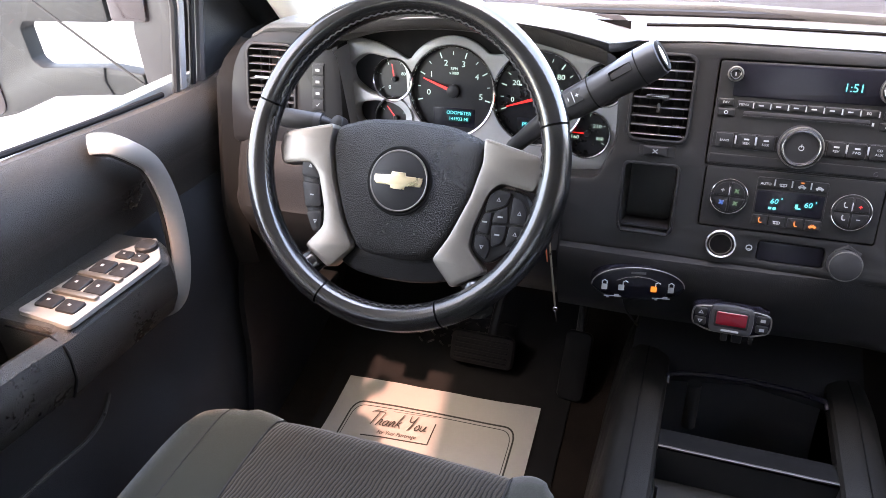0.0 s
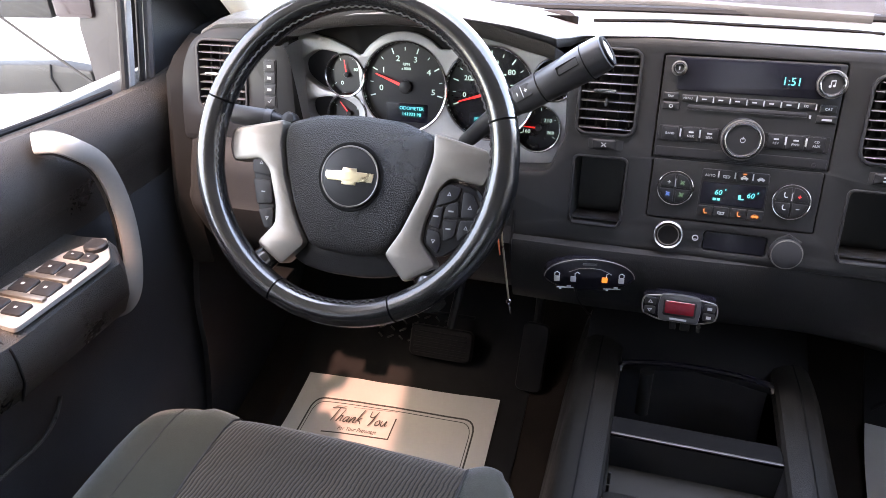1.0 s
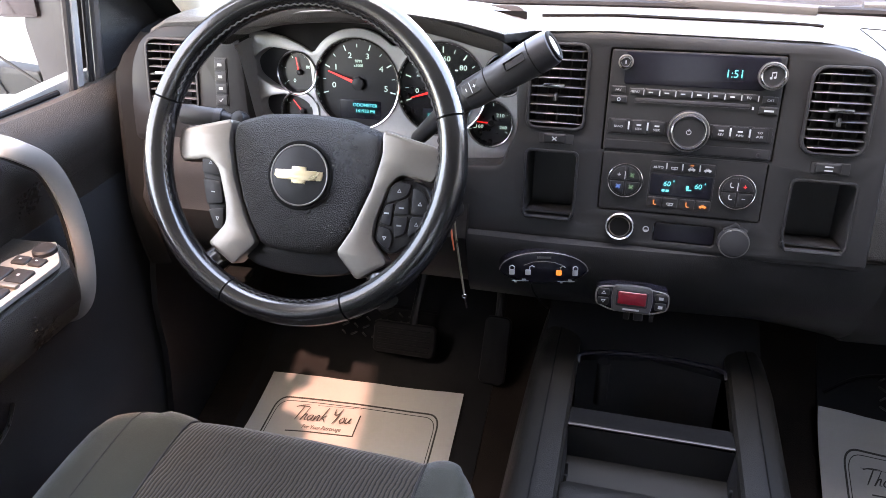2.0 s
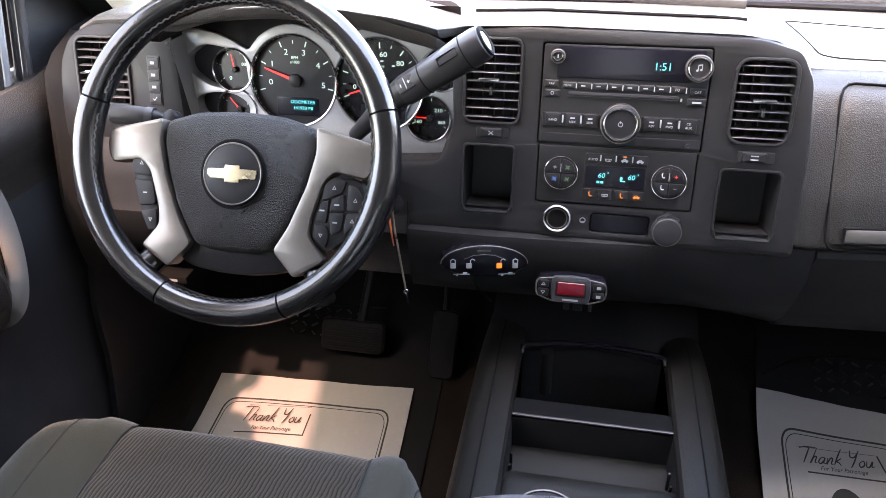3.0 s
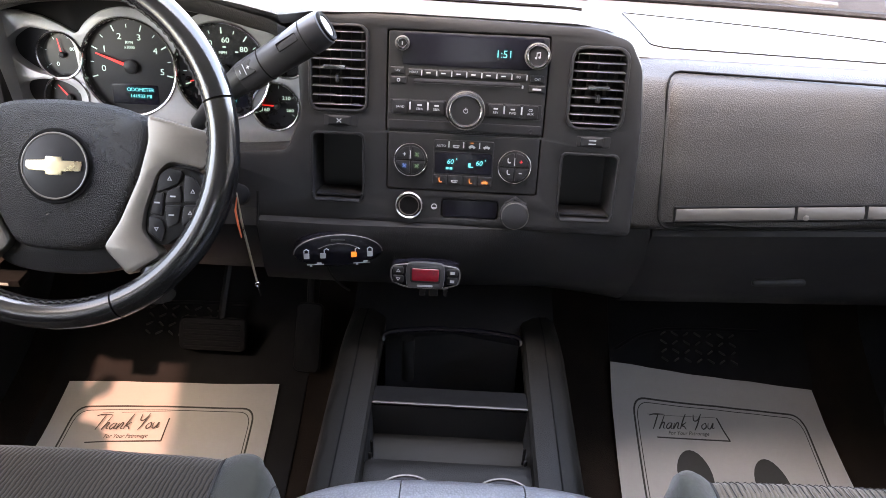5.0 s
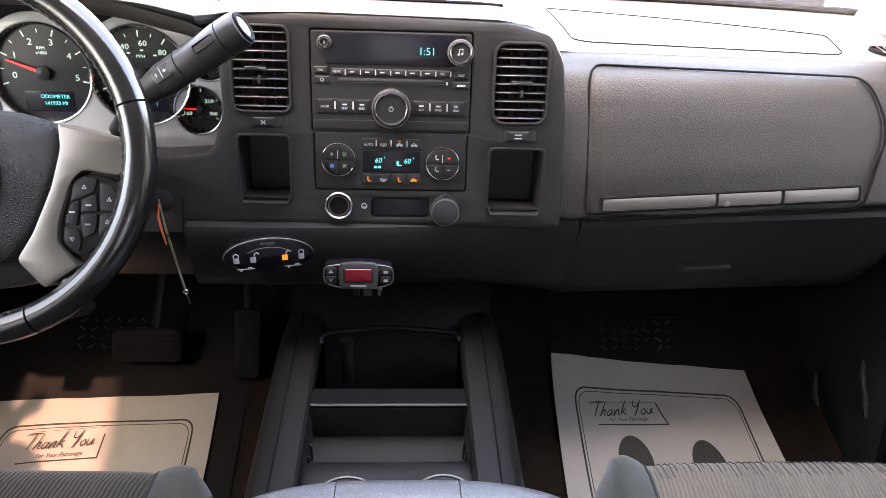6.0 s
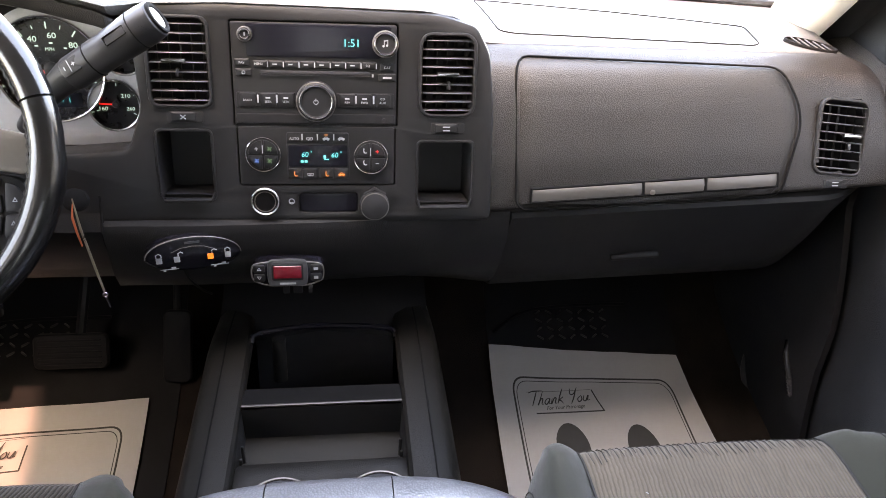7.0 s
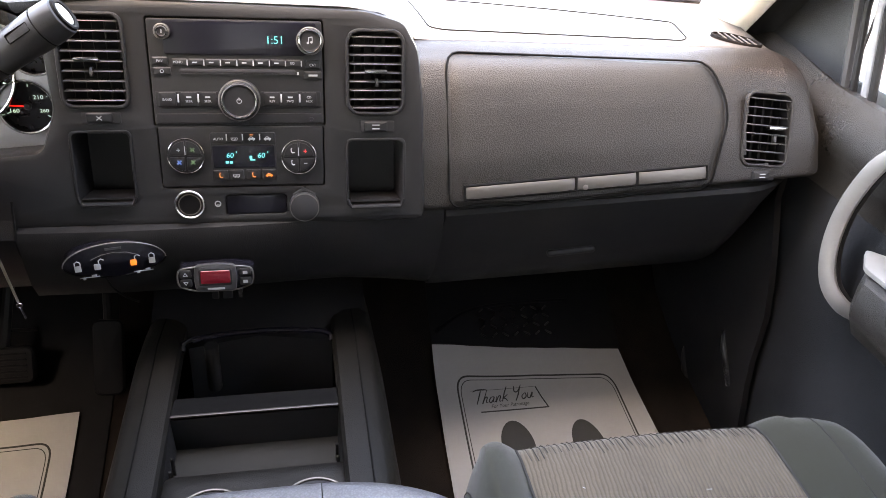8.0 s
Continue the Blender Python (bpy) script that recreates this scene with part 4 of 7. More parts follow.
KNEE = [(0.075, 0.575, 0), (0.03, 0.570, 0), (0.005, 0.555, 0), (-0.012, 0.52, 0), (-0.022, 0.49, 0), (-0.030, 0.478, 0), (-0.028, 0.46, 0), (-0.010, 0.42, 0), (0.01, 0.385, 0), (0.05, 0.36, 0), (0.12, 0.345, 0), (0.42, 0.34, 0)]


def knee():
    rows = []
    for i in range(41):
        x = -0.83 + 0.566 * i / 40
        e = max(0.0, (-x - 0.74) / 0.09)
        drop = 0.018 * min(1, max(0, (x + 0.40) / 0.06))
        rows.append([(x, y + 0.16 * e ** 2, z - (drop if z > 0.5 else 0)) for y, z, w in KNEE])
    return loft(rows)


part("knee_panel", knee(), LOWER, dash, "dark driver knee panel")
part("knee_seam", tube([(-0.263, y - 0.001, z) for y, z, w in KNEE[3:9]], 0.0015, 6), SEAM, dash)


def end_cap(s, zt):
    """The rounded end of the dash beside the door."""
    rows = []
    for i in range(17):
        z0 = 0.345 if s < 0 else 0.41
        z = z0 + (zt - z0) * i / 16
        y = (0.040 + 0.25 * (z - 0.65)) if s < 0 else pass_y(min(0.668, max(0.49, z))) + 0.006
        y += 0.035 * max(0, (0.47 - z) / 0.12) ** 1.5
        b = 0.07 * max(0, (z - zt + 0.05) / 0.05) ** 2
        rows.append([(s * x, y + d + b, z) for x, d in ((0.770, 0.012), (0.786, 0.006), (0.802, 0.004), (0.814, 0.012), (0.823, 0.05), (0.826, 0.14), (0.832, 0.30))])
    return loft(rows)


# gap colour instead of dash vinyl, so the end reads as out of the sun
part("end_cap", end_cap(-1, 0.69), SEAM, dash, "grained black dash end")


# ---- air vents ----
def air_vent(m, w, h, slats, tab_x, vanes=5, edge=0.008, round_r=0.010, tab=True, face=BEZEL):
    """Frame, dark well, upright vanes behind level slats, and the bright tab that aims them."""
    v = part("air_vent", plate(rr(w + edge, h + edge, round_r + 0.003), [rr(w, h, round_r)], 0.006, 0.0015), face, dash, "black louvred air vent", m @ Matrix.Translation((0, 0, 0.0025)))
    part("well", box(w + 0.002, h + 0.002, 0.004, at=(0, 0, -0.040)), PIT, v, "", m)
    wall = [rr(w + 0.001, h + 0.001, round_r)]
    bm = bmesh.new()
    A = [bm.verts.new((x, y, -0.001)) for x, y in wall[0]]
    B = [bm.verts.new((x, y, -0.040)) for x, y in wall[0]]
    for i in range(len(A)):
        bm.faces.new((A[i - 1], A[i], B[i], B[i - 1]))
    part("well_wall", bm, PIT, v, "", m)
    me = finish(box(w - 0.001, 0.0016, 0.011, 0.0006, 1), "slat", SLAT)
    for k in range(slats):
        y = -h / 2 + h * (k + 0.5) / slats
        part("slat", me, SLAT, v, "", m @ pose(0, y, -0.005, 8, 0, 0))
    mv = finish(box(0.0016, h * 0.94, 0.010), "vane", BLACK)
    for k in range(vanes):
        part("vane", mv, BLACK, v, "", m @ pose(-w / 2 + w * (k + 0.5) / vanes, 0, -0.022, 0, 18, 0))
    if tab:
        part("tab", box(0.027, 0.0048, 0.012, 0.0018, 2), CHROME, v, "bright vent tab", m @ pose(tab_x, 0.002, 0.002, 0, 0, 0))
        part("tab_stem", box(0.004, 0.010, 0.008, 0.001, 1), SLAT, v, "", m @ pose(tab_x + 0.002, -0.012, -0.003))
    return v


VZ = 1.031
air_vent(STACK(-0.158, 0.674, 0.001), 0.066, 0.098, 9, -0.004)
air_vent(STACK(0.160, 0.664, 0.001), 0.064, 0.094, 9, 0.0, round_r=0.014)
air_vent(Matrix.Translation((0.717, pass_y(0.587 - 0.016) - 0.003, 0.587)) @ face_at(0, 0.48, 0)(0, 0, 0.0) @ pose(0, 0, 0, 0, 0, -5), 0.068, 0.098, 8, 0.012, edge=0.008, round_r=0.012, face=DASH)

# centre stack bezel, with its openings
V0 = 0.61


def sv(x, z):
    return (x, (z - V0) * VZ)


outer = rounded([sv(-0.33, 0.482), sv(0.224, 0.482), sv(0.221, 0.62), sv(0.214, 0.690), sv(0.196, 0.722), sv(0.150, 0.734), sv(0.0, 0.738), sv(-0.205, 0.741), sv(-0.213, 0.735), sv(-0.207, 0.62), sv(-0.225, 0.574), sv(-0.33, 0.566)], 0.010)
holes = [rr(0.068, 0.100, 0.010, *sv(-0.158, 0.674)), rr(0.066, 0.096, 0.014, *sv(0.160, 0.664)),
         rr(0.062, 0.083, 0.006, *sv(-0.159, 0.555)), rr(0.068, 0.082, 0.006, *sv(0.160, 0.544)),
         rr(0.197, 0.122, 0.003, *sv(0.0, 0.662)), rr(0.192, 0.074, 0.003, *sv(0.0, 0.567)),
         rr(0.074, 0.025, 0.005, *sv(0.012, 0.508))]
part("centre_bezel", plate(outer, holes, 0.075, 0.0025, False, 0.008), BEZEL, dash, "smooth charcoal centre bezel", STACK(0, V0, 0.0))


def storage_bin(x, z, w, h):
    m = STACK(x, z, 0.0)
    bm = bmesh.new()
    A = [bm.verts.new((p, q, -0.002)) for p, q in rr(w, h, 0.006)]
    B = [bm.verts.new((p * 0.9, q * 0.92, -0.055)) for p, q in rr(w, h, 0.006)]
    for i in range(len(A)):
        bm.faces.new((A[i - 1], A[i], B[i], B[i - 1]))
    bm.faces.new(B)
    b = part("storage_bin", bm, BLACK, dash, "open black storage cubby", m)
    part("bin_frame", plate(rr(w + 0.007, h + 0.007, 0.008), [rr(w, h, 0.006)], 0.003, 0.0012), BLACK, b, "thin black frame", m @ Matrix.Translation((0, 0, 0.0012)))
    part("bin_lip", tube([(-w / 2 - 0.001, -h / 2 + 0.008, 0.003), (-w / 2 + 0.003, -h / 2 - 0.002, 0.004), (w / 2 - 0.003, -h / 2 - 0.002, 0.004), (w / 2 + 0.001, -h / 2 + 0.008, 0.003)], 0.0022, 8), BEZEL, b, "", m)
    part("bin_mat", box(w * 0.92, 0.002, 0.045, at=(0, -h / 2 + 0.004, -0.026)), BLACK, b, "", m)


storage_bin(-0.159, 0.555, 0.062, 0.083)
storage_bin(0.160, 0.544, 0.068, 0.082)


def push_switch(x, z, glyph, w=0.042, at=None):
    m = at or STACK(x, z, 0.001)
    b = part("switch_recess", plate(rr(w, 0.014, 0.002), (), 0.003, 0.0006), BLACK, dash, "", m)
    part("switch", pillow(rr(w * 0.68, 0.012, 0.002), 0.003, 0.001, 0.0008, 3), BUTTON, b, "black push switch", m @ Matrix.Translation((-0.002, 0, 0.0015)))
    if glyph == "x":
        g = merge((box(0.0075, 0.0011, 0.0004), pose(0, 0, 0, 0, 0, 40)), (box(0.0075, 0.0011, 0.0004), pose(0, 0, 0, 0, 0, -40)))
    else:
        g = merge((box(0.009, 0.0014, 0.0004), pose(0, 0.0022, 0)), (box(0.009, 0.0014, 0.0004), pose(0, -0.0022, 0)))
    part("switch_mark", g, MARK, b, "", m @ Matrix.Translation((-0.002, 0, 0.0028)))


push_switch(-0.155, 0.6125, "x")
push_switch(0.162, 0.601, "=")
push_switch(0.712, 0.529, "=", 0.036, Matrix.Translation((0.712, pass_y(0.511) - 0.005, 0.529)) @ face_at(0, 0.40, 0)(0, 0, 0.0))


def ring_knob(parent, name, m, r, rise, cap, lab="", face=BUTTON, ring_mat=CHROME, tyre=0.004):
    k = part(name, lathe([(r, 0), (r, rise * 0.55), (r - 0.001, rise * 0.8), (r - tyre, rise), (r - tyre - 0.0012, rise - 0.001), (0.0, rise - 0.0006)], 40), face, parent, lab, m)
    part("ring", hoop(r - 0.0010, 0.0009, 40, 8, 1.2), SILVER, k, "dull chrome outer ring", m @ Matrix.Translation((0, 0, rise * 0.80)))
    part("ring", hoop(r - tyre * 0.85, 0.0013, 40, 8, 1.0), ring_mat, k, "bright chrome ring", m @ Matrix.Translation((0, 0, rise)))
    return k


# ---- radio ----
radio = thing("radio", "black car radio with chrome-ringed knobs and clock display", "radio", STACK(0, 0.662, 0))
M = STACK
part("faceplate", plate(rr(0.194, 0.1195, 0.003), (), 0.03, 0.0012), BEZEL, radio, "charcoal faceplate", M(0, 0.662, 0.0015))
part("display", plate(rounded([(-0.080, -0.0185), (0.076, -0.0185), (0.090, -0.008), (0.090, 0.0185), (-0.080, 0.0185)], 0.003), (), 0.002, 0.0005), GLOSS, radio, "dark glossy display", M(0, 0.700, 0.0028))
part("clock_readout", words("1:51", 0.0125, 0.0002), CYAN, radio, "cyan clock figures", M(0.043, 0.6985, 0.0033))
ring_knob(radio, "small_knob", M(-0.080, 0.7065, 0.002), 0.0088, 0.008, None, "small ringed knob")
ring_knob(radio, "tone_knob", M(0.083, 0.699, 0.002), 0.0158, 0.010, None, "ringed tone knob")
part("note_mark", merge((box(0.0008, 0.0058, 0.0003), pose(-0.0016, 0.0006, 0)), (box(0.0008, 0.0058, 0.0003), pose(0.0026, 0.0014, 0)), (box(0.0050, 0.0013, 0.0003), pose(0.0005, 0.0040, 0, 0, 0, 10)), (lathe([(0.0014, 0), (0.0014, 0.0003)], 12), pose(-0.0025, -0.0022, 0)), (lathe([(0.0014, 0), (0.0014, 0.0003)], 12), pose(0.0017, -0.0014, 0))), MARK, radio, "", M(0.083, 0.699, 0.0115))
part("small_mark", box(0.0015, 0.004, 0.0003), MARK, radio, "", M(-0.080, 0.7065, 0.0095))
for k in range(8):
    x = -0.064 + k * 0.0183
    b = part("preset_button", pillow(rr(0.0172, 0.0085, 0.001), 0.003, 0.0008, 0.0006, 3), BUTTON, radio, "", M(x, 0.6735, 0.003))
    part("preset_mark", words({0: "MENU", 7: "EQ"}[k], 0.0038, 0.0002) if k in (0, 7) else box(0.0052, 0.0014, 0.0003), MARK, b, "", M(x - 0.002, 0.6738, 0.0041))
    part("preset_light", box(0.0012, 0.0062, 0.0004), MARK, b, "", M(x + 0.0082, 0.6735, 0.0042))
for x, z, w, txt in ((-0.0855, 0.675, 0.017, "FAV"), (-0.084, 0.664, 0.019, "o"), (0.0855, 0.672, 0.017, "CAT"), (0.0855, 0.6605, 0.021, "")):
    b = part("side_button", pillow(rr(w, 0.0088, 0.001), 0.003, 0.0008, 0.0006, 3), BUTTON, radio, "", M(x, z, 0.003))
    part("side_mark", hoop(0.0018, 0.0004, 16, 6) if txt == "o" else words(txt, 0.0040, 0.0002) if txt else box(w * 0.5, 0.0022, 0.0003), MARK, b, "", M(x, z, 0.0042))
part("disc_slot", plate(rr(0.130, 0.0045, 0.002), (), 0.002, 0.0008), PIT, radio, "dark disc slot", M(0.0, 0.6645, 0.0025))
part("slot_lip", box(0.130, 0.0012, 0.0016), BUTTON, radio, "", M(0.0, 0.6612, 0.0025))
part("slot_light", box(0.002, 0.0035, 0.0006), MARK, radio, "", M(0.068, 0.6625, 0.003))
for xc in (-0.059, 0.059):
    part("key_bed", plate(rr(0.070, 0.0185, 0.002), (), 0.002, 0.0006), BLACK, radio, "", M(xc, 0.633, 0.0022))
for x, txt in ((-0.081, "BAND"), (-0.057, "SEEK"), (-0.036, "SEEK"), (0.037, "REV"), (0.058, "FWD"), (0.080, "AUX")):
    b = part("function_key", pillow(rr(0.019, 0.0165, 0.0015), 0.003, 0.001, 0.0007, 3), BUTTON, radio, "", M(x, 0.633, 0.0036))
    part("key_mark", words(txt, 0.0038, 0.0002), MARK, b, "", M(x, 0.6312 if x > -0.07 else 0.633, 0.0052))
    if x > -0.07:
        part("key_sign", words("CD", 0.0038, 0.0002) if x > 0.07 else box(0.0055, 0.0018, 0.0003), MARK, b, "", M(x, 0.6358, 0.0051))
for x in (-0.069, -0.0468, 0.0475, 0.069):
    part("key_light", box(0.0018, 0.0095, 0.0014, 0.0004, 1), MARK, radio, "pale divider light", M(x, 0.6345, 0.004))
knob = ring_knob(radio, "volume_knob", M(0.0, 0.633, 0.002), 0.0238, 0.017, None, "large ringed volume knob", BUTTON, CHROME, 0.0055)
part("power_mark", merge((hoop(0.0026, 0.0004, 20, 6), None), (box(0.0009, 0.0035, 0.0004), pose(0, 0.0024, 0))), MARK, knob, "", M(0, 0.633, 0.0183))
part("lower_rail", plate(rr(0.19, 0.0115, 0.002), (), 0.002, 0.0008), BUTTON, radio, "", M(0.0, 0.6115, 0.0025))
part("aux_socket", lathe([(0.0028, 0), (0.0028, 0.001), (0.0016, 0.001), (0.0016, -0.002)], 16), PIT, radio, "", M(0.082, 0.610, 0.003))

# ---- climate panel ----
def sign(kind):
    """A small key symbol about 8 mm wide: a car, a heated pane, a fan or a seat."""
    if kind == "car":
        body = plate(rounded([(-0.0042, -0.001), (0.0042, -0.001), (0.0042, 0.0008), (0.0022, 0.0012), (0.001, 0.0026), (-0.0016, 0.0026), (-0.0028, 0.001), (-0.0042, 0.0006)], 0.0005, 2), [rr(0.0026, 0.0008, 0.0002, -0.0004, 0.0015, 2)], 0.0003, 0.0001)
        return merge(body, *[(lathe([(0.0009, 0), (0.0009, 0.0003)], 10), pose(x, -0.0013, -0.0003)) for x in (-0.0024, 0.0024)])
    if kind == "pane":
        pane = plate(rounded([(-0.0034, -0.0016), (0.0034, -0.0016), (0.0042, 0.0016), (-0.0042, 0.0016)], 0.0006, 2), [rounded([(-0.0028, -0.001), (0.0028, -0.001), (0.0034, 0.001), (-0.0034, 0.001)], 0.0004, 2)], 0.0003, 0.0001)
        return merge(pane, *[(box(0.0005, 0.0036, 0.0003), pose(x, -0.0004, 0, 0, 0, 12)) for x in (-0.0016, 0.0, 0.0016)])
    if kind == "fan":
        return merge((lathe([(0.0007, 0), (0.0007, 0.0003)], 10), None), *[(plate(circ(0.0017, 12, 0.0018, 0.0006, 0.0010), (), 0.0003, 0.0001), pose(0, 0, 0.0002, 0, 0, 25 + 90 * k)) for k in range(4)])
    return merge((tube([(-0.0014, 0.0026, 0), (-0.0008, -0.0008, 0), (0.0004, -0.0018, 0), (0.0026, -0.0014, 0)], 0.0006, 6), None), (lathe([(0.0008, 0), (0.0008, 0.0003)], 10), pose(-0.0008, 0.0034, 0)))



clim = thing("climate_control_panel", "black climate panel with two ringed pads and display", "climate control", STACK(0, 0.567, 0))
part("faceplate", plate(rr(0.190, 0.0725, 0.003), (), 0.03, 0.0012), BEZEL, clim, "charcoal faceplate", M(0, 0.567, 0.0012))
for xc, cols in ((-0.066, (MARK, GREEN, BLUE, GREEN)), (0.0655, (MARK, NEEDLE, MARK, MARK))):
    zc = 0.569 if xc < 0 else 0.566
    pad = part("round_pad", lathe([(0.0208, -0.002), (0.0208, 0.0035), (0.0195, 0.0042), (0.0, 0.0042)], 40), BLACK, clim, "round four-way pad", M(xc, zc, 0.001))
    part("ring", hoop(0.0208, 0.0008, 44, 8, 1.3), CHROME, pad, "thin chrome ring", M(xc, zc, 0.0045))
    for i, (qx, qz) in enumerate(((-1, 1), (1, 1), (-1, -1), (1, -1))):
        o = [(qx * 0.0012, qz * 0.0012)] + [(qx * (0.0012 + 0.0165 * math.cos(a)), qz * (0.0012 + 0.0165 * math.sin(a))) for a in [math.pi / 2 * j / 6 for j in range(7)]]
        part("quadrant_key", plate(o, (), 0.002, 0.0006), BUTTON, pad, "", M(xc, zc, 0.0062))
        mk = sign("fan") if i in (1, 2, 3) and xc < 0 else sign("seat") if i in (0, 2) and xc > 0 else box(0.004, 0.0008, 0.0003) if i == 3 else merge((box(0.004, 0.0008, 0.0003), None), (box(0.0008, 0.004, 0.0003), None))
        part("key_mark", mk, cols[i], pad, "", M(xc + qx * 0.0078, zc + qz * 0.0072, 0.0066))
    part("centre_mark", box(0.0009, 0.010, 0.0003), MARK, pad, "", M(xc - 0.0004, zc + 0.0068, 0.0066))
part("display_frame", plate(rr(0.076, 0.0575, 0.003), (), 0.002, 0.0006), BLACK, clim, "", M(0.0005, 0.5675, 0.002))
part("display", plate(rr(0.072, 0.027, 0.002), (), 0.002, 0.0004), GLOSS, clim, "dark glossy display", M(0.0005, 0.567, 0.0026))
for x, z in ((-0.017, 0.5685), (0.0195, 0.568)):
    part("temperature_readout", words("60", 0.0088, 0.0002, 0.15), CYAN, clim, "cyan temperature figures", M(x + 0.001, z, 0.003))
    part("degree_mark", box(0.0012, 0.0022, 0.0003), CYAN, clim, "", M(x + 0.009, z + 0.004, 0.003))
part("fan_bars", merge((box(0.0035, 0.0028, 0.0003), pose(-0.0024, 0, 0)), (box(0.0035, 0.0028, 0.0003), pose(0.0024, 0, 0))), CYAN, clim, "", M(-0.017, 0.5605, 0.003))
part("vent_sign", merge((box(0.003, 0.004, 0.0003), None), (box(0.006, 0.0013, 0.0003), pose(0.002, -0.003, 0))), CYAN, clim, "", M(0.0085, 0.566, 0.003))
for i, x in enumerate((-0.028, -0.0095, 0.0105, 0.029)):
    for zz, row in ((0.589, 0), (0.5455, 1)):
        b = part("mode_key", pillow(rr(0.0175, 0.0125, 0.0015), 0.002, 0.0006, 0.0005, 3), BUTTON, clim, "", M(x, zz, 0.0028))
        lit = row == 1 and i != 1
        part("mode_mark", words("AUTO", 0.0042, 0.0002) if (row, i) == (0, 0) else sign(("pane", "pane", "car", "car")[i] if row == 0 else ("seat", "pane", "seat", "car")[i]), AMBER if lit else MARK, b, "lit amber sign" if lit else "", M(x, zz - 0.001, 0.0039))
        if (row, i) == (0, 2):
            part("tell_tale", box(0.0042, 0.0016, 0.0005, 0.0002, 1), AMBER, b, "lit amber tell-tale", M(x, zz + 0.0038, 0.0037))
    if i < 3:
        part("key_light", box(0.0013, 0.0075, 0.0008), MARK, clim, "", M(x + 0.0095, 0.590, 0.0032))

# ---- sockets below the climate panel ----
lighter = thing("power_socket", "open chrome-ringed lighter socket in the dash", "socket", STACK(-0.0665, 0.511, 0))
part("ring", hoop(0.0165, 0.0021, 40, 10, 1.1), CHROME, lighter, "chrome ring", STACK(-0.0665, 0.511, 0.004))
part("inner_ring", hoop(0.0128, 0.0009, 36, 8, 1.1), SILVER, lighter, "dull inner ring", STACK(-0.0665, 0.511, 0.0035))
part("barrel", lathe([(0.0145, 0.003), (0.0125, 0.002), (0.012, -0.012), (0.0, -0.012)], 32), SEAM, lighter, "", STACK(-0.0665, 0.511, 0.001))
part("insert", lathe([(0.0095, 0.0), (0.0095, 0.003), (0.008, 0.004), (0, 0.0035)], 28), SEAM, lighter, "", STACK(-0.0665, 0.511, -0.006))
capo = thing("outlet_cap", "black capped power outlet in the dash", "outlet cap", STACK(0.070, 0.507, 0))
part("cap", lathe([(0.0185, 0), (0.0185, 0.010), (0.0165, 0.0135), (0.012, 0.0148), (0.0, 0.015)], 36), KNOB, capo, "", STACK(0.070, 0.506, 0.0))
part("cap_rim", hoop(0.0172, 0.0007, 36, 6), SILVER, capo, "thin silver rim of the cap", STACK(0.070, 0.506, 0.0125))
part("tether", tube([(-0.012, 0.012, 0.004), (0, 0.020, 0.005), (0.013, 0.012, 0.004)], 0.0035, 8), BUTTON, capo, "", STACK(0.070, 0.507, 0.0))
sl = part("blank_slot", plate(rr(0.072, 0.0245, 0.004), (), 0.004, 0.001), GLOSS, dash, "dark blank slot", STACK(0.012, 0.508, -0.003))
part("socket_sign", merge((hoop(0.0033, 0.0006, 16, 6), None), (box(0.004, 0.0012, 0.0003), pose(0, -0.0015, 0))), MARK, dash, "", STACK(-0.034, 0.5105, 0.0012))

# ---- instrument cluster ----
G = GAUGE
clus = thing("instrument_cluster", "lit instrument cluster with chrome-ringed dials and red needles", "gauges", GAUGE(-0.41, 0.645, 0))
GK = math.sqrt(1.04)


def gv(x, z):
    return (x + 0.41, (z - 0.645) * GK)




def lobe_top(x):
    """Height of the surround's upper edge: it runs concentric with the two large dials."""
    arcs = [0.645 + math.sqrt(max(0.0, 0.074 ** 2 - (x - c) ** 2)) for c in (-0.442, -0.3195)]
    return max(arcs + [interp(x, [(-0.615, 0.708), (-0.58, 0.7095), (-0.55, 0.704), (-0.525, 0.694), (-0.50, 0.68), (-0.42, 0.68), (-0.39, 0.698), (-0.37, 0.698), (-0.34, 0.69), (-0.262, 0.702), (-0.225, 0.694), (-0.205, 0.665)])[0]])


top_edge = [(x, lobe_top(x)) for x in [-0.206 - 0.41 * k / 80 for k in range(81)]]
out = [gv(*p) for p in [(-0.613, 0.565), (-0.30, 0.548), (-0.24, 0.549), (-0.222, 0.562), (-0.208, 0.60)] + top_edge]
# dark strip on the dial plane stands in for the hood's shadowed underside
part("hood_strip", loft([[(x, 0.082 + 0.2 * (z - 0.645), z - 0.006), (x, 0.080 + 0.2 * (z - 0.645), z + 0.006), (x, 0.072 + 0.2 * (z - 0.645), max(z + 0.02, 0.728)), (x, 0.075, max(z + 0.03, 0.752))] for x, z in top_edge]), FASCIA, dash, "dark strip standing in for the hood underside")
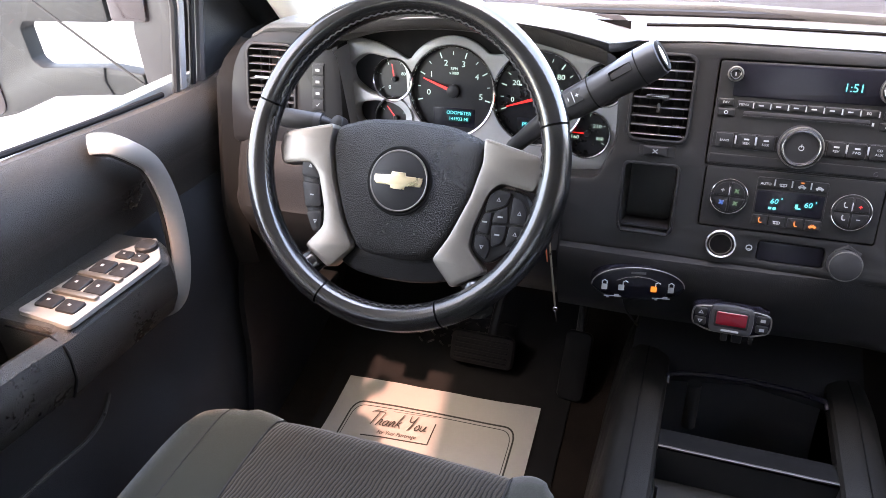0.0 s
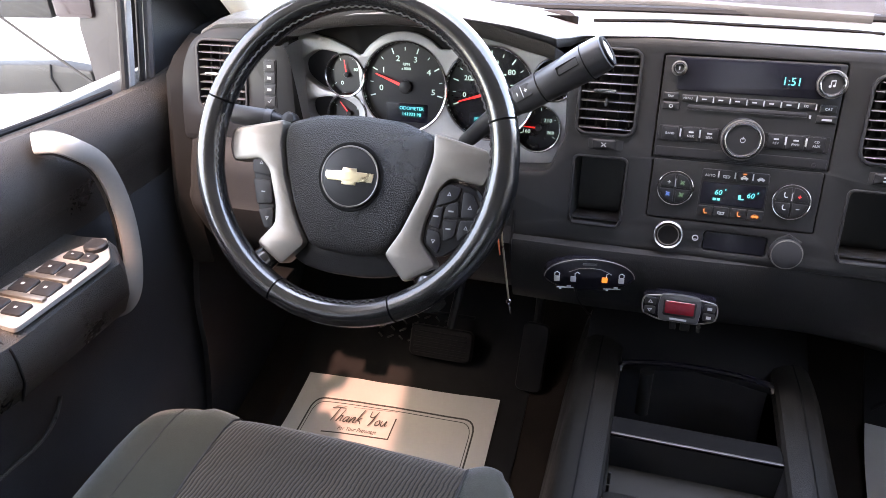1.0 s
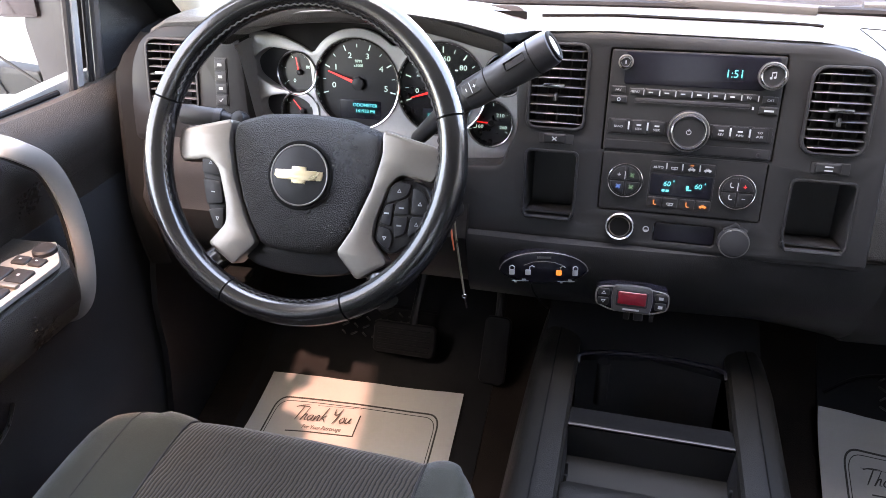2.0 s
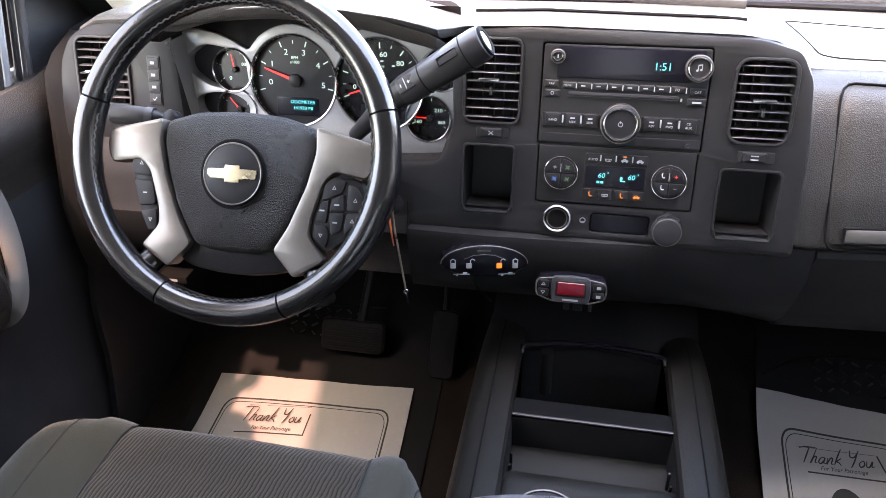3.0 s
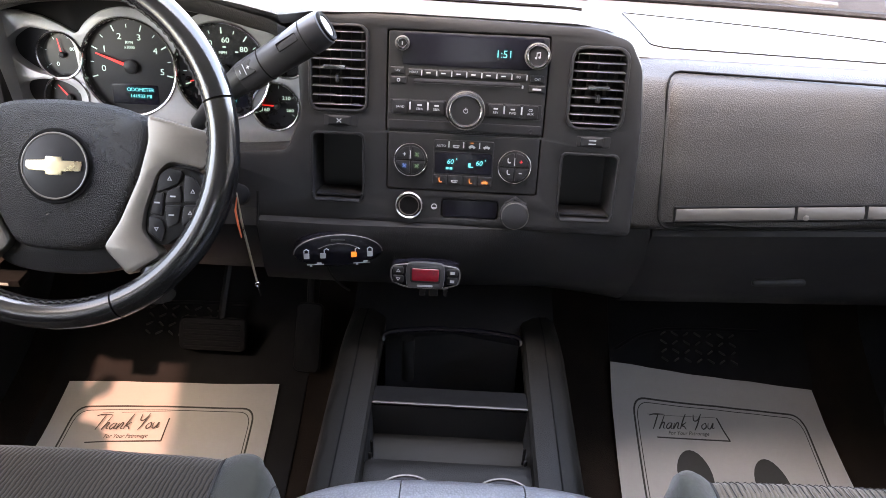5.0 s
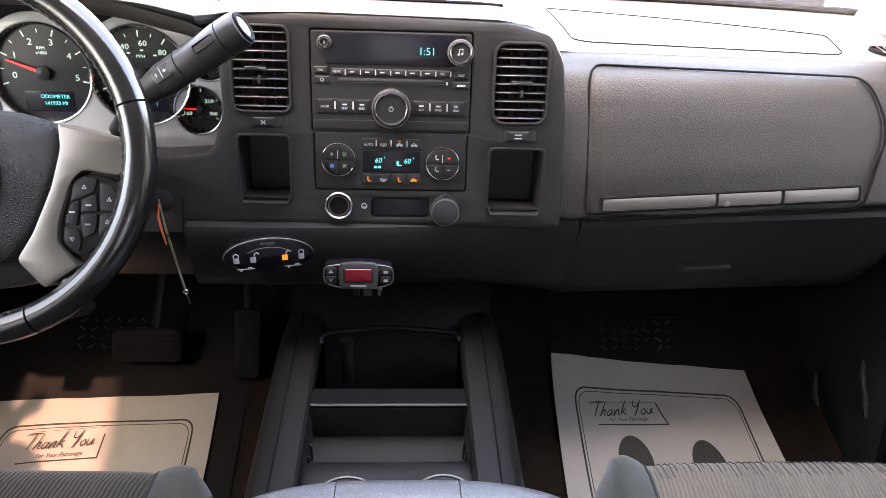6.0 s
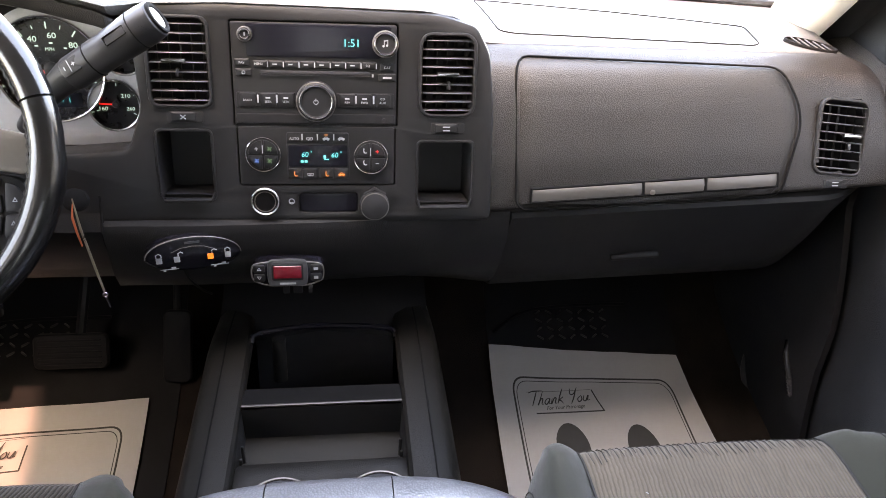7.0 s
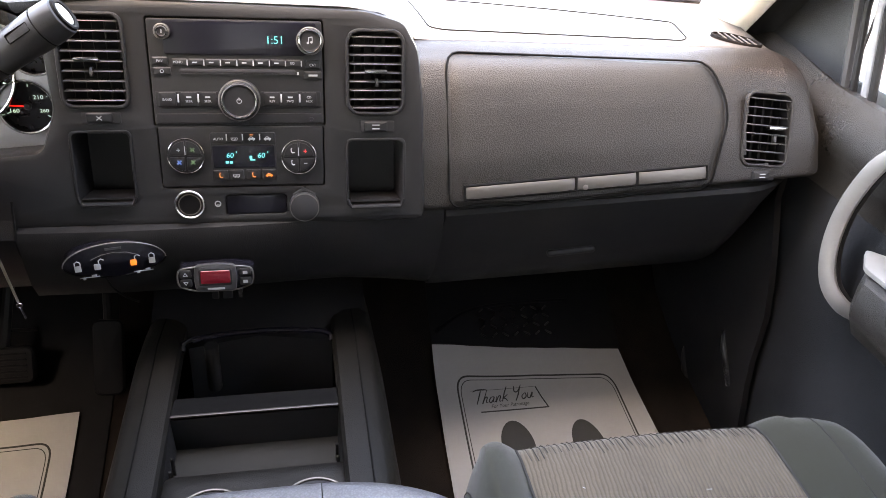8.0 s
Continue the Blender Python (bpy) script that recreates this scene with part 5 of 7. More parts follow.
part("surround", plate(out, [circ(0.0605, 48, *gv(-0.442, 0.645)), circ(0.0605, 48, *gv(-0.3195, 0.645)), rounded([gv(-0.600, 0.672), gv(-0.575, 0.690), gv(-0.545, 0.687), gv(-0.512, 0.679), gv(-0.508, 0.635), gv(-0.53, 0.6275), gv(-0.57, 0.634), gv(-0.596, 0.652)], 0.022, 6),
     rounded([gv(-0.590, 0.618), gv(-0.56, 0.626), gv(-0.53, 0.624), gv(-0.508, 0.61), gv(-0.515, 0.58), gv(-0.56, 0.577), gv(-0.588, 0.597)], 0.02, 6), circ(0.027, 36, *gv(-0.233, 0.668)), circ(0.0300, 36, *gv(-0.2505, 0.604))], 0.02, 0.002), GREY_PAINT, clus, "satin grey cluster surround", G(-0.41, 0.645, 0.0))
part("funnel_back", plate(rr(0.40, 0.20, 0.02), (), 0.002, 0.0005), PIT, clus, "", G(-0.41, 0.655, -0.020))


def dial(name, x, z, r, marks, a0, a1, needle, figures, m_off=-0.010, ring=True):
    m = G(x, z, m_off)
    d = part(name, lathe([(r, -0.004), (r, 0.0), (r - 0.0005, 0.0004), (0, 0.0004)], 48), DIAL, clus, "round charcoal dial", m)
    if ring:
        part("ring", lathe([(r - 0.001, -0.001), (r + 0.0003, 0.007), (r + 0.0012, 0.0115), (r + 0.0028, 0.0122), (r + 0.0042, 0.0105), (r + 0.0045, 0.0)], 56), CHROME, d, "bright chrome ring", m)
    for k in range(marks):
        a = radians(a0 + (a1 - a0) * k / (marks - 1))
        big = k % 2 == 0
        ln = r * (0.13 if big else 0.075)
        part("scale_mark", box(ln, r * 0.026 if big else r * 0.016, 0.0003), PALE, d, "", m @ Matrix.Translation((math.cos(a) * r * 0.86, math.sin(a) * r * 0.86, 0.0007)) @ pose(0, 0, 0, 0, 0, math.degrees(a)))
    for txt, a, rr_, size in figures:
        a = radians(a)
        part("figure", words(txt, size, 0.0002, 0.0, 1.15), PALE, d, "", m @ Matrix.Translation((math.cos(a) * r * rr_, math.sin(a) * r * rr_, 0.0008)))
    a = radians(needle)
    L = r * 0.78
    nd = bmesh.new()
    w0, w1 = r * 0.040, r * 0.012
    vs = [nd.verts.new(p) for p in ((-r * 0.1, -w0, 0), (-r * 0.1, w0, 0), (L, w1, 0), (L, -w1, 0), (-r * 0.1, -w0, 0.001), (-r * 0.1, w0, 0.001), (L, w1, 0.001), (L, -w1, 0.001))]
    for q in ((0, 1, 2, 3), (4, 5, 6, 7), (0, 1, 5, 4), (2, 3, 7, 6), (1, 2, 6, 5), (0, 3, 7, 4)):
        nd.faces.new([vs[i] for i in q])
    part("needle", nd, NEEDLE, d, "red needle", m @ pose(0, 0, 0.004, 0, 0, math.degrees(a)))
    part("needle_hub", lathe([(r * 0.15, 0.002), (r * 0.15, 0.005), (r * 0.11, 0.0065), (0, 0.0068)], 28), BUTTON, d, "", m)
    return d


d = dial("tachometer", -0.442, 0.645, 0.060, 11, 196, -12, 160, [("0", 186, 0.62, 0.011), ("1", 148, 0.66, 0.011), ("2", 108, 0.66, 0.011), ("3", 70, 0.66, 0.011), ("4", 32, 0.66, 0.011), ("5", -8, 0.68, 0.011)])
part("caption", merge((words("RPM", 0.0055, 0.0002), pose(0, 0.003, 0)), (words("x1000", 0.0055, 0.0002), pose(0, -0.003, 0))), PALE, d, "", G(-0.442, 0.672, -0.0092))
part("trip_window", plate(rr(0.062, 0.026, 0.002), (), 0.001, 0.0003), GLOSS, d, "", G(-0.440, 0.6095, -0.0094))
part("trip_readout", merge((words("ODOMETER", 0.0068, 0.0002), pose(0, 0.0042, 0)), (words("141933 MI", 0.0068, 0.0002), pose(0, -0.0042, 0))), CYAN, d, "cyan odometer lettering", G(-0.433, 0.6115, -0.0088))
d = dial("speedometer", -0.3195, 0.645, 0.060, 13, 200, -18, 198, [("0", 188, 0.62, 0.009), ("20", 152, 0.62, 0.0095), ("40", 118, 0.66, 0.0095), ("60", 84, 0.66, 0.0095), ("80", 46, 0.66, 0.0095), ("100", 10, 0.62, 0.0085)])
part("caption", words("MPH", 0.0055, 0.0002), PALE, d, "", G(-0.3195, 0.668, -0.0092))
for a in (150, 118, 86, 54, 22, -8):
    part("inner_mark", box(0.004, 0.0018, 0.0003), PALE, d, "", G(-0.3195, 0.645, -0.0092) @ pose(0.031 * math.cos(radians(a)), 0.031 * math.sin(radians(a)), 0))
part("gear_window", plate(rr(0.058, 0.018, 0.002), (), 0.001, 0.0003), GLOSS, d, "", G(-0.319, 0.6085, -0.0094))
part("gear_readout", words("PRNDM  1", 0.0085, 0.0002), CYAN, d, "cyan gear lettering", G(-0.322, 0.608, -0.0088))
d = dial("fuel_gauge", -0.531, 0.656, 0.027, 5, 215, 20, 100, [("0", 236, 0.55, 0.0075), ("80", 30, 0.55, 0.006)])
d = dial("volt_gauge", -0.528, 0.602, 0.027, 5, 200, 10, 130, [("1/2", 30, 0.6, 0.006)])
d = dial("oil_gauge", -0.233, 0.668, 0.025, 5, 160, -30, 60, [("9", 40, 0.55, 0.006)])
d = dial("temperature_gauge", -0.2505, 0.604, 0.0285, 5, 200, -30, 178, [("210", 40, 0.55, 0.0068), ("160", 200, 0.62, 0.0068), ("260", -20, 0.62, 0.006)])

# brow over the dials
ARC = spline([(-0.585, 0.560), (-0.593, 0.64), (-0.600, 0.712), (-0.594, 0.738), (-0.55, 0.752), (-0.43, 0.764), (-0.33, 0.757), (-0.26, 0.742), (-0.216, 0.726), (-0.205, 0.68), (-0.207, 0.61), (-0.222, 0.562)], 60)


def brow(keep):
    rows = []
    for p in keep:
        x, z = p
        top = min(1, max(0, (z - 0.70) / 0.03))
        yf = 0.045 - 0.05 * top
        yb = 0.078 + 0.2 * (z - 0.645)
        lip = 0.016 * top
        rows.append([(x, yb, z - 0.004 * top - lip), (x, (yb + yf) / 2, z - lip), (x, yf + 0.009, z - lip), (x, yf + 0.003, z - lip * 0.85), (x, yf, z - lip * 0.5), (x, yf, z + 0.004 * top)])
    return loft(rows)


LOW_L = [p for p in ARC if p[0] < -0.4 and p[1] < 0.712]
LOW_R = [p for p in ARC if p[0] > -0.4 and p[1] < 0.700]
HIGH = [p for p in ARC if p[1] >= (0.705 if p[0] < -0.4 else 0.692)]
part("brow", brow(HIGH), DASH, dash, "dark brow over the dials")
part("cheek", brow(LOW_L), GREY_PAINT, clus, "satin grey cheek beside the dials")
part("cheek", brow(LOW_R), GREY_PAINT, clus, "satin grey cheek beside the dials")

# ---- driver end of the dash: vent and lamp switches ----
LEFT = face_at(0.045, 0.25, 0.65)


def lv(x, z):
    return (x + 0.70, (z - 0.65) * VZ)


side = rounded([lv(-0.788, 0.556), lv(-0.588, 0.556), lv(-0.604, 0.726), lv(-0.68, 0.7245), lv(-0.73, 0.719), lv(-0.764, 0.703), lv(-0.782, 0.670), lv(-0.791, 0.61)], 0.014)
part("driver_fascia", plate(side, [rr(0.080, 0.098, 0.014, *lv(-0.7115, 0.6535))], 0.07, 0.003, False, 0.011), FASCIA, dash, "charcoal driver side fascia", LEFT(-0.70, 0.65, 0.0))
air_vent(LEFT(-0.7115, 0.6535, 0.001), 0.076, 0.096, 9, -0.01, round_r=0.013)
lamp = thing("lamp_switch", "column of four black dash lamp switches", "switch", LEFT(-0.633, 0.647, 0))
part("bed", plate(rr(0.020, 0.068, 0.002), (), 0.003, 0.0008), BLACK, lamp, "", LEFT(-0.633, 0.647, 0.0015))
for k in range(4):
    z = 0.647 + (1.5 - k) * 0.0158
    b = part("key", pillow(rr(0.0175, 0.0145, 0.0015), 0.002, 0.0007, 0.0006, 3), BUTTON, lamp, "", LEFT(-0.633, z, 0.003))
    mk = box(0.006, 0.0035, 0.0003) if k < 3 else merge((box(0.003, 0.0008, 0.0003), pose(-0.0018, -0.001, 0, 0, 0, -45)), (box(0.006, 0.0008, 0.0003), pose(0.001, 0.0004, 0, 0, 0, 50)))
    part("key_mark", mk, MARK, b, "", LEFT(-0.633, z, 0.0041))

# ---- steering wheel ----
WS = 0.56
WHEEL = face_at(-0.18, WS, 0.653)


def W(u, v, out=0.0):
    k = math.sqrt(1 + WS * WS)
    return WHEEL(-0.4125, 0.653, 0.0) @ Matrix.Translation((u, v, out))


wheel = thing("steering_wheel", "black leather steering wheel with silver spokes and gold emblem", "steering wheel", WHEEL(-0.4125, 0.653, 0))
RM, RT = 0.1726, 0.0154


def rim(a0, a1, n, rt=RT):
    """A stretch of the leather rim between two angles, thicker at the spokes."""
    rows = []
    for i in range(n + 1):
        a = radians(a0 + (a1 - a0) * i / n)
        c, s = math.cos(a), math.sin(a)
        swell = 1.0 + 0.10 * max(0, 1 - abs(math.degrees(a) % 360 - 350) / 30 if math.degrees(a) % 360 > 180 else 0)
        row = []
        for j in range(18):
            b = 2 * math.pi * j / 18
            rad = RM + rt * swell * 0.98 * math.cos(b)
            row.append((rad * c, rad * s, rt * 1.08 * math.sin(b)))
        rows.append(row)
    bm = loft(rows, True)
    bm.verts.ensure_lookup_table()
    bm.faces.new([bm.verts[i] for i in range(18)])
    bm.faces.new([bm.verts[len(bm.verts) - 1 - i] for i in range(18)])
    return bm


CUTS = [17, 163, 246, 294, 377]
for a, b in zip(CUTS, CUTS[1:]):
    part("rim_section", rim(a + 0.35, b - 0.35, max(14, int((b - a) / 3))), LEATHER, wheel, "worn black leather rim", W(0, 0))
part("rim_core", hoop(RM, RT * 0.93, 96, 12), SEAM, wheel, "", W(0, 0))


def stitches(a0, a1, step):
    out = []
    n = int((a1 - a0) / step)
    for i in range(n):
        a = radians(a0 + (i + 0.5) * step)
        for side in (0,):
            b = radians(150)
            rad = RM + (RT + 0.0004) * math.cos(b)
            p = (rad * math.cos(a), rad * math.sin(a), RT * 1.1 * math.sin(b))
            out.append((box(0.0046, 0.0013, 0.0016), Matrix.Translation(p) @ pose(0, 0, 0, 0, 0, math.degrees(a) + 90 + (22 if i % 2 else -22))))
    return merge(*out)


for a, b in ((20, 160), (168, 205), (250, 290), (335, 372)):
    part("stitching", stitches(a, b, 1.55), STITCH, wheel, "grey stitching inside the rim", W(0, 0))
half = [(0.0, 0.046), (0.05, 0.043), (0.088, 0.031), (0.0895, 0.008), (0.081, -0.030), (0.063, -0.075), (0.047, -0.101), (0.03, -0.1065), (0.0, -0.108)]
pad_out = rounded([(x, y) for x, y in half] + [(-x, y) for x, y in half[-2:0:-1]], 0.010)
pad = part("horn_pad", pillow(pad_out, 0.03, 0.012, 0.006, 8), PAD, wheel, "grained black horn pad", W(0.003, 0, -0.008))
emb = part("emblem", lathe([(0.0335, 0), (0.0335, 0.003), (0.031, 0.0042), (0.0, 0.0046)], 44), BUTTON, wheel, "round black emblem", W(0.005, -0.0225, 0.0015))
part("emblem_ring", hoop(0.0327, 0.0009, 48, 8), SILVER, emb, "thin chrome ring", W(0.005, -0.0225, 0.0052))
part("emblem_well", hoop(0.0358, 0.0022, 48, 8, 0.5), SEAM, emb, "", W(0.005, -0.0225, 0.0025))
bow = [(-0.028, -0.0015), (-0.0275, 0.0045), (-0.0085, 0.0055), (-0.008, 0.0092), (0.008, 0.0092), (0.0085, 0.0055), (0.0285, 0.0055), (0.0265, -0.0045), (0.0085, -0.0055), (0.008, -0.0092), (-0.008, -0.0092), (-0.0085, -0.0055), (-0.0245, -0.0055)]
part("emblem_plate", plate(bow, (), 0.002, 0.0012), GOLD, emb, "gold cross-shaped plate", W(0.005, -0.0225, 0.0078))
for sgn in (-1, 1):
    sp = [(0.0885, 0.0345), (0.152, 0.0195), (0.1555, 0.0), (0.149, -0.0185), (0.113, -0.0125), (0.1015, -0.024), (0.0895, -0.062), (0.0875, -0.083), (0.108, -0.108), (0.074, -0.130), (0.0475, -0.102), (0.0635, -0.075), (0.0815, -0.030), (0.0905, 0.008)]
    sp = rounded([(sgn * x, y) for x, y in sp], 0.006)
    part("spoke_cover", plate(sp, (), 0.022, 0.0035), SILVER, wheel, "satin silver spoke cover", W(0.002, 0, -0.006))
    tri = lambda: plate([(-0.0024, -0.002), (0.0024, -0.002), (0, 0.0024)], [[(-0.0012, -0.0013), (0.0012, -0.0013), (0, 0.001)]], 0.0004, 0.0001)
    if sgn < 0:
        # slim three-key pod along the inner edge of the spoke
        left, right = [(-0.125, 0.001), (-0.1215, -0.032), (-0.1115, -0.068), (-0.098, -0.094)], [(-0.101, -0.002), (-0.0955, -0.034), (-0.0895, -0.064), (-0.0875, -0.091)]
        swb = part("switch_bed", plate(rounded(left + right[::-1], 0.006), (), 0.016, 0.003), BLACK, wheel, "slim black wheel switch pod", W(0, 0, -0.012))
        for k in range(3):
            quad = [Vector(left[k]).lerp(Vector(left[k + 1]), 0.04), Vector(right[k]).lerp(Vector(right[k + 1]), 0.04), Vector(right[k]).lerp(Vector(right[k + 1]), 0.96), Vector(left[k]).lerp(Vector(left[k + 1]), 0.96)]
            mid = sum(quad, Vector((0, 0))) / 4
            part("switch_key", plate(rounded([tuple(mid + (q - mid) * 0.9) for q in quad], 0.0035, 3), (), 0.004, 0.0012), BEZEL, swb, "", W(0, 0, -0.0085))
            part("key_mark", box(0.0045, 0.0014, 0.0004) if k == 1 else tri(), MARK, swb, "", W(mid.x, mid.y, -0.0082) @ pose(0, 0, 0, 0, 0, 180 if k == 2 else 0))
    else:
        bed = rounded([(0.100, -0.026), (0.115, -0.015), (0.142, -0.020), (0.151, -0.035), (0.150, -0.062), (0.131, -0.084), (0.109, -0.100), (0.089, -0.086), (0.0905, -0.062)], 0.008)
        swb = part("switch_bed", plate(bed, (), 0.016, 0.003), BLACK, wheel, "black wheel switch cluster", W(0, 0, -0.012))
        for poly, mk in (([(0.104, -0.026), (0.114, -0.018), (0.128, -0.021), (0.124, -0.034), (0.112, -0.040), (0.1015, -0.044)], (0.115, -0.029)),
                         ([(0.101, -0.0455), (0.110, -0.0425), (0.108, -0.068), (0.0955, -0.0655)], (0.103, -0.054)),
                         ([(0.095, -0.068), (0.1085, -0.0705), (0.112, -0.082), (0.109, -0.094), (0.0945, -0.084)], (0.103, -0.081)),
                         ([(0.113, -0.042), (0.126, -0.035), (0.128, -0.0535), (0.1105, -0.0545)], (0.119, -0.047)),
                         ([(0.1105, -0.0565), (0.1275, -0.0555), (0.125, -0.074), (0.114, -0.080)], (0.118, -0.066)),
                         ([(0.130, -0.024), (0.140, -0.027), (0.147, -0.039), (0.1465, -0.052), (0.130, -0.053)], (0.139, -0.041)),
                         ([(0.130, -0.0555), (0.1462, -0.0545), (0.145, -0.063), (0.130, -0.078), (0.128, -0.074)], (0.137, -0.063))):
            part("switch_key", plate(rounded(poly, 0.003, 3), (), 0.004, 0.0012), BUTTON, swb, "", W(0, 0, -0.009))
            part("key_mark", tri() if mk[1] in (-0.029, -0.041, -0.063, -0.081) else box(0.0055, 0.0016, 0.0004), MARK, swb, "", W(*mk, -0.0085) @ pose(0, 0, 0, 0, 0, 180 if mk[1] == -0.081 else 0))
    part("lower_arm", tube([(sgn * 0.094, -0.120, -0.026), (sgn * 0.104, -0.134, -0.014), (sgn * 0.112, -0.148, -0.003)], [0.014, 0.016, 0.015], 12), LEATHER, wheel, "", W(0, 0))
    part("pad_mark", merge((box(0.0075, 0.0010, 0.0004), pose(0, 0, 0)), (box(0.0010, 0.006, 0.0004), pose(-0.003 * sgn, 0.003, 0))), INK, pad, "", W(sgn * 0.062, 0.012, -0.0015))
part("hub_back", lathe([(0.055, -0.07), (0.075, -0.03), (0.07, -0.008), (0.0, -0.006)], 36), BLACK, wheel, "black hub back", W(0, -0.03))
part("lower_shroud", plate(rounded([(-0.060, -0.085), (0.060, -0.085), (0.078, -0.112), (0.055, -0.128), (0.02, -0.133), (-0.02, -0.133), (-0.055, -0.128), (-0.078, -0.112)], 0.012), (), 0.03, 0.006), LOWER, wheel, "smooth black lower hub cover", W(0.003, 0.0, -0.018))

column = thing("steering_column", "black steering column with stalk and shift lever", "steering column", pose(-0.4125, -0.05, 0.57))
part("column_cover", tube([W(0, -0.03, -0.045).translation, W(0, -0.03, -0.12).translation, W(0, -0.03, -0.26).translation], [0.062, 0.070, 0.072], 20, flat=(1.05, 0.85)), BLACK, column, "black column cover")
part("signal_stalk", tube([(-0.46, -0.085, 0.634), (-0.540, -0.096, 0.6515), (-0.551, -0.099, 0.6535), (-0.562, -0.101, 0.655), (-0.597, -0.105, 0.6585), (-0.6005, -0.1053, 0.6588)], [0.006, 0.0065, 0.0105, 0.0116, 0.0122, 0.0112], 20), BLACK, column, "black signal stalk")
part("stalk_collar", tube([(-0.5585, -0.1003, 0.6546), (-0.5500, -0.0990, 0.6533)], 0.0122, 18), KNOB, column, "grey twist collar")
part("stalk_knob", lathe([(0.010, -0.008), (0.010, 0.002), (0.0085, 0.0045), (0.004, 0.006), (0, 0.0062)], 20), BLACK, column, "", pose(-0.527, -0.100, 0.655, 55, 0, -8))

# shift lever, with its chrome tip
a, b = Vector((-0.255, -0.040, 0.680)), Vector((-0.1605, -0.0365, 0.741))
ax = (b - a).normalized()
lever = part("shift_lever", tube([Vector((-0.335, 0.01, 0.600)), Vector((-0.300, -0.028, 0.640)), Vector((-0.272, -0.040, 0.667)), a - ax * 0.004, a], [0.010, 0.0115, 0.014, 0.0165, 0.0175], 18), BLACK, column, "black shift lever")
part("shift_knob", tube([a, a + ax * 0.004, a + ax * 0.05, a + ax * 0.088, a + ax * 0.104, b, b + ax * 0.002], [0.0172, 0.0185, 0.0188, 0.0208, 0.0205, 0.0195, 0.017], 24), KNOB, lever, "black shift knob")
rot = ax.to_track_quat("Z", "Y").to_matrix().to_4x4()
end = Matrix.Translation(b + ax * 0.0015) @ rot
part("tip_ring", lathe([(0.0180, -0.001), (0.0176, 0.0022), (0.0160, 0.0030), (0.0128, 0.0022), (0.0122, 0.0005)], 32), SEAM, lever, "black rounded tip ring", end)
part("tip_button", lathe([(0.0124, 0.0), (0.0118, 0.0014), (0.006, 0.0022), (0, 0.0024)], 28), STRIP, lever, "satin end button", end)
part("knob_groove", hoop(0.0187, 0.0008, 32, 6), SEAM, lever, "", Matrix.Translation(a + ax * 0.032) @ rot)
part("knob_groove", hoop(0.0208, 0.0007, 32, 6), SEAM, lever, "", Matrix.Translation(a + ax * 0.090) @ rot)
front = (Vector((0, -0.82, 0.58)).normalized())
front = (front - ax * front.dot(ax)).normalized()
up = front.cross(ax)
KEYM = Matrix((*[(ax[i], up[i], front[i], 0) for i in range(3)], (0, 0, 0, 1)))
part("shift_button", pillow(rr(0.023, 0.017, 0.003), 0.004, 0.001, 0.001, 3), BEZEL, lever, "plus-minus rocker", Matrix.Translation(a + ax * 0.013 + front * 0.0178) @ KEYM)
part("button_mark", merge((box(0.004, 0.0008, 0.0003), pose(0.005, 0, 0)), (box(0.0008, 0.004, 0.0003), pose(0.005, 0, 0)), (box(0.0008, 0.004, 0.0003), pose(-0.006, 0, 0)), (box(0.0006, 0.013, 0.0003), None)), MARK, lever, "", Matrix.Translation(a + ax * 0.013 + front * 0.0192) @ KEYM)
part("knob_badge", plate(rr(0.026, 0.010, 0.0012), [rr(0.0245, 0.0085, 0.001)], 0.002, 0.0004), SEAM, lever, "", Matrix.Translation(a + ax * 0.072 + front * 0.0206) @ KEYM)

# key hanging from the ignition
key = thing("ignition_key", "metal key strip with orange tag hanging in the ignition", "key", pose(-0.255, -0.085, 0.545))
part("lock_barrel", lathe([(0.013, -0.02), (0.013, 0.002), (0.010, 0.004), (0, 0.004)], 24), SEAM, key, "", pose(-0.268, -0.075, 0.548, 60, 0, 12))
part("blade", tube([(-0.2612, -0.098, 0.562), (-0.2590, -0.100, 0.525), (-0.2535, -0.1005, 0.475), (-0.2492, -0.101, 0.440)], [0.0012, 0.0022, 0.0024, 0.0021], 6, flat=(1.0, 0.5)), BRASS, key, "thin dull metal strip")
part("link", hoop(0.0026, 0.0008, 20, 6), CHROME, key, "", pose(-0.2488, -0.101, 0.435, 90, 10, 20))
part("end_tag", tube([(-0.2484, -0.101, 0.432), (-0.2462, -0.101, 0.418)], 0.0019, 8, flat=(1.2, 0.5)), CHROME, key, "small bright end clip")
part("tag", tube([(-0.2618, -0.0985, 0.556), (-0.2648, -0.100, 0.540), (-0.2636, -0.1005, 0.522), (-0.2612, -0.101, 0.503)], [0.0012, 0.0026, 0.0024, 0.0016], 8, flat=(1.0, 0.4)), ORANGE, key, "orange plastic tag")

# ---- aftermarket boxes on the lower panel ----
LOCK = face_at(-0.043, 0.05, 0.45)
trailer = thing("trailer_lock_indicator", "black arched trailer lock indicator on the lower dash", "indicator", LOCK(-0.156, 0.452, 0))
LM = lambda u, v, o=0.0: pose(-0.156, -0.044, 0.452, 84, 0, 10) @ Matrix.Translation((u, v, o))
arch = [(0.058 * math.cos(a), (0.0265 if math.sin(a) > 0 else 0.021) * math.sin(a) - 0.001) for a in [2 * math.pi * k / 40 for k in range(40)]]
part("body", plate(arch, (), 0.022, 0.004, True), GLOSS, trailer, "black arched box", LM(0, 0))
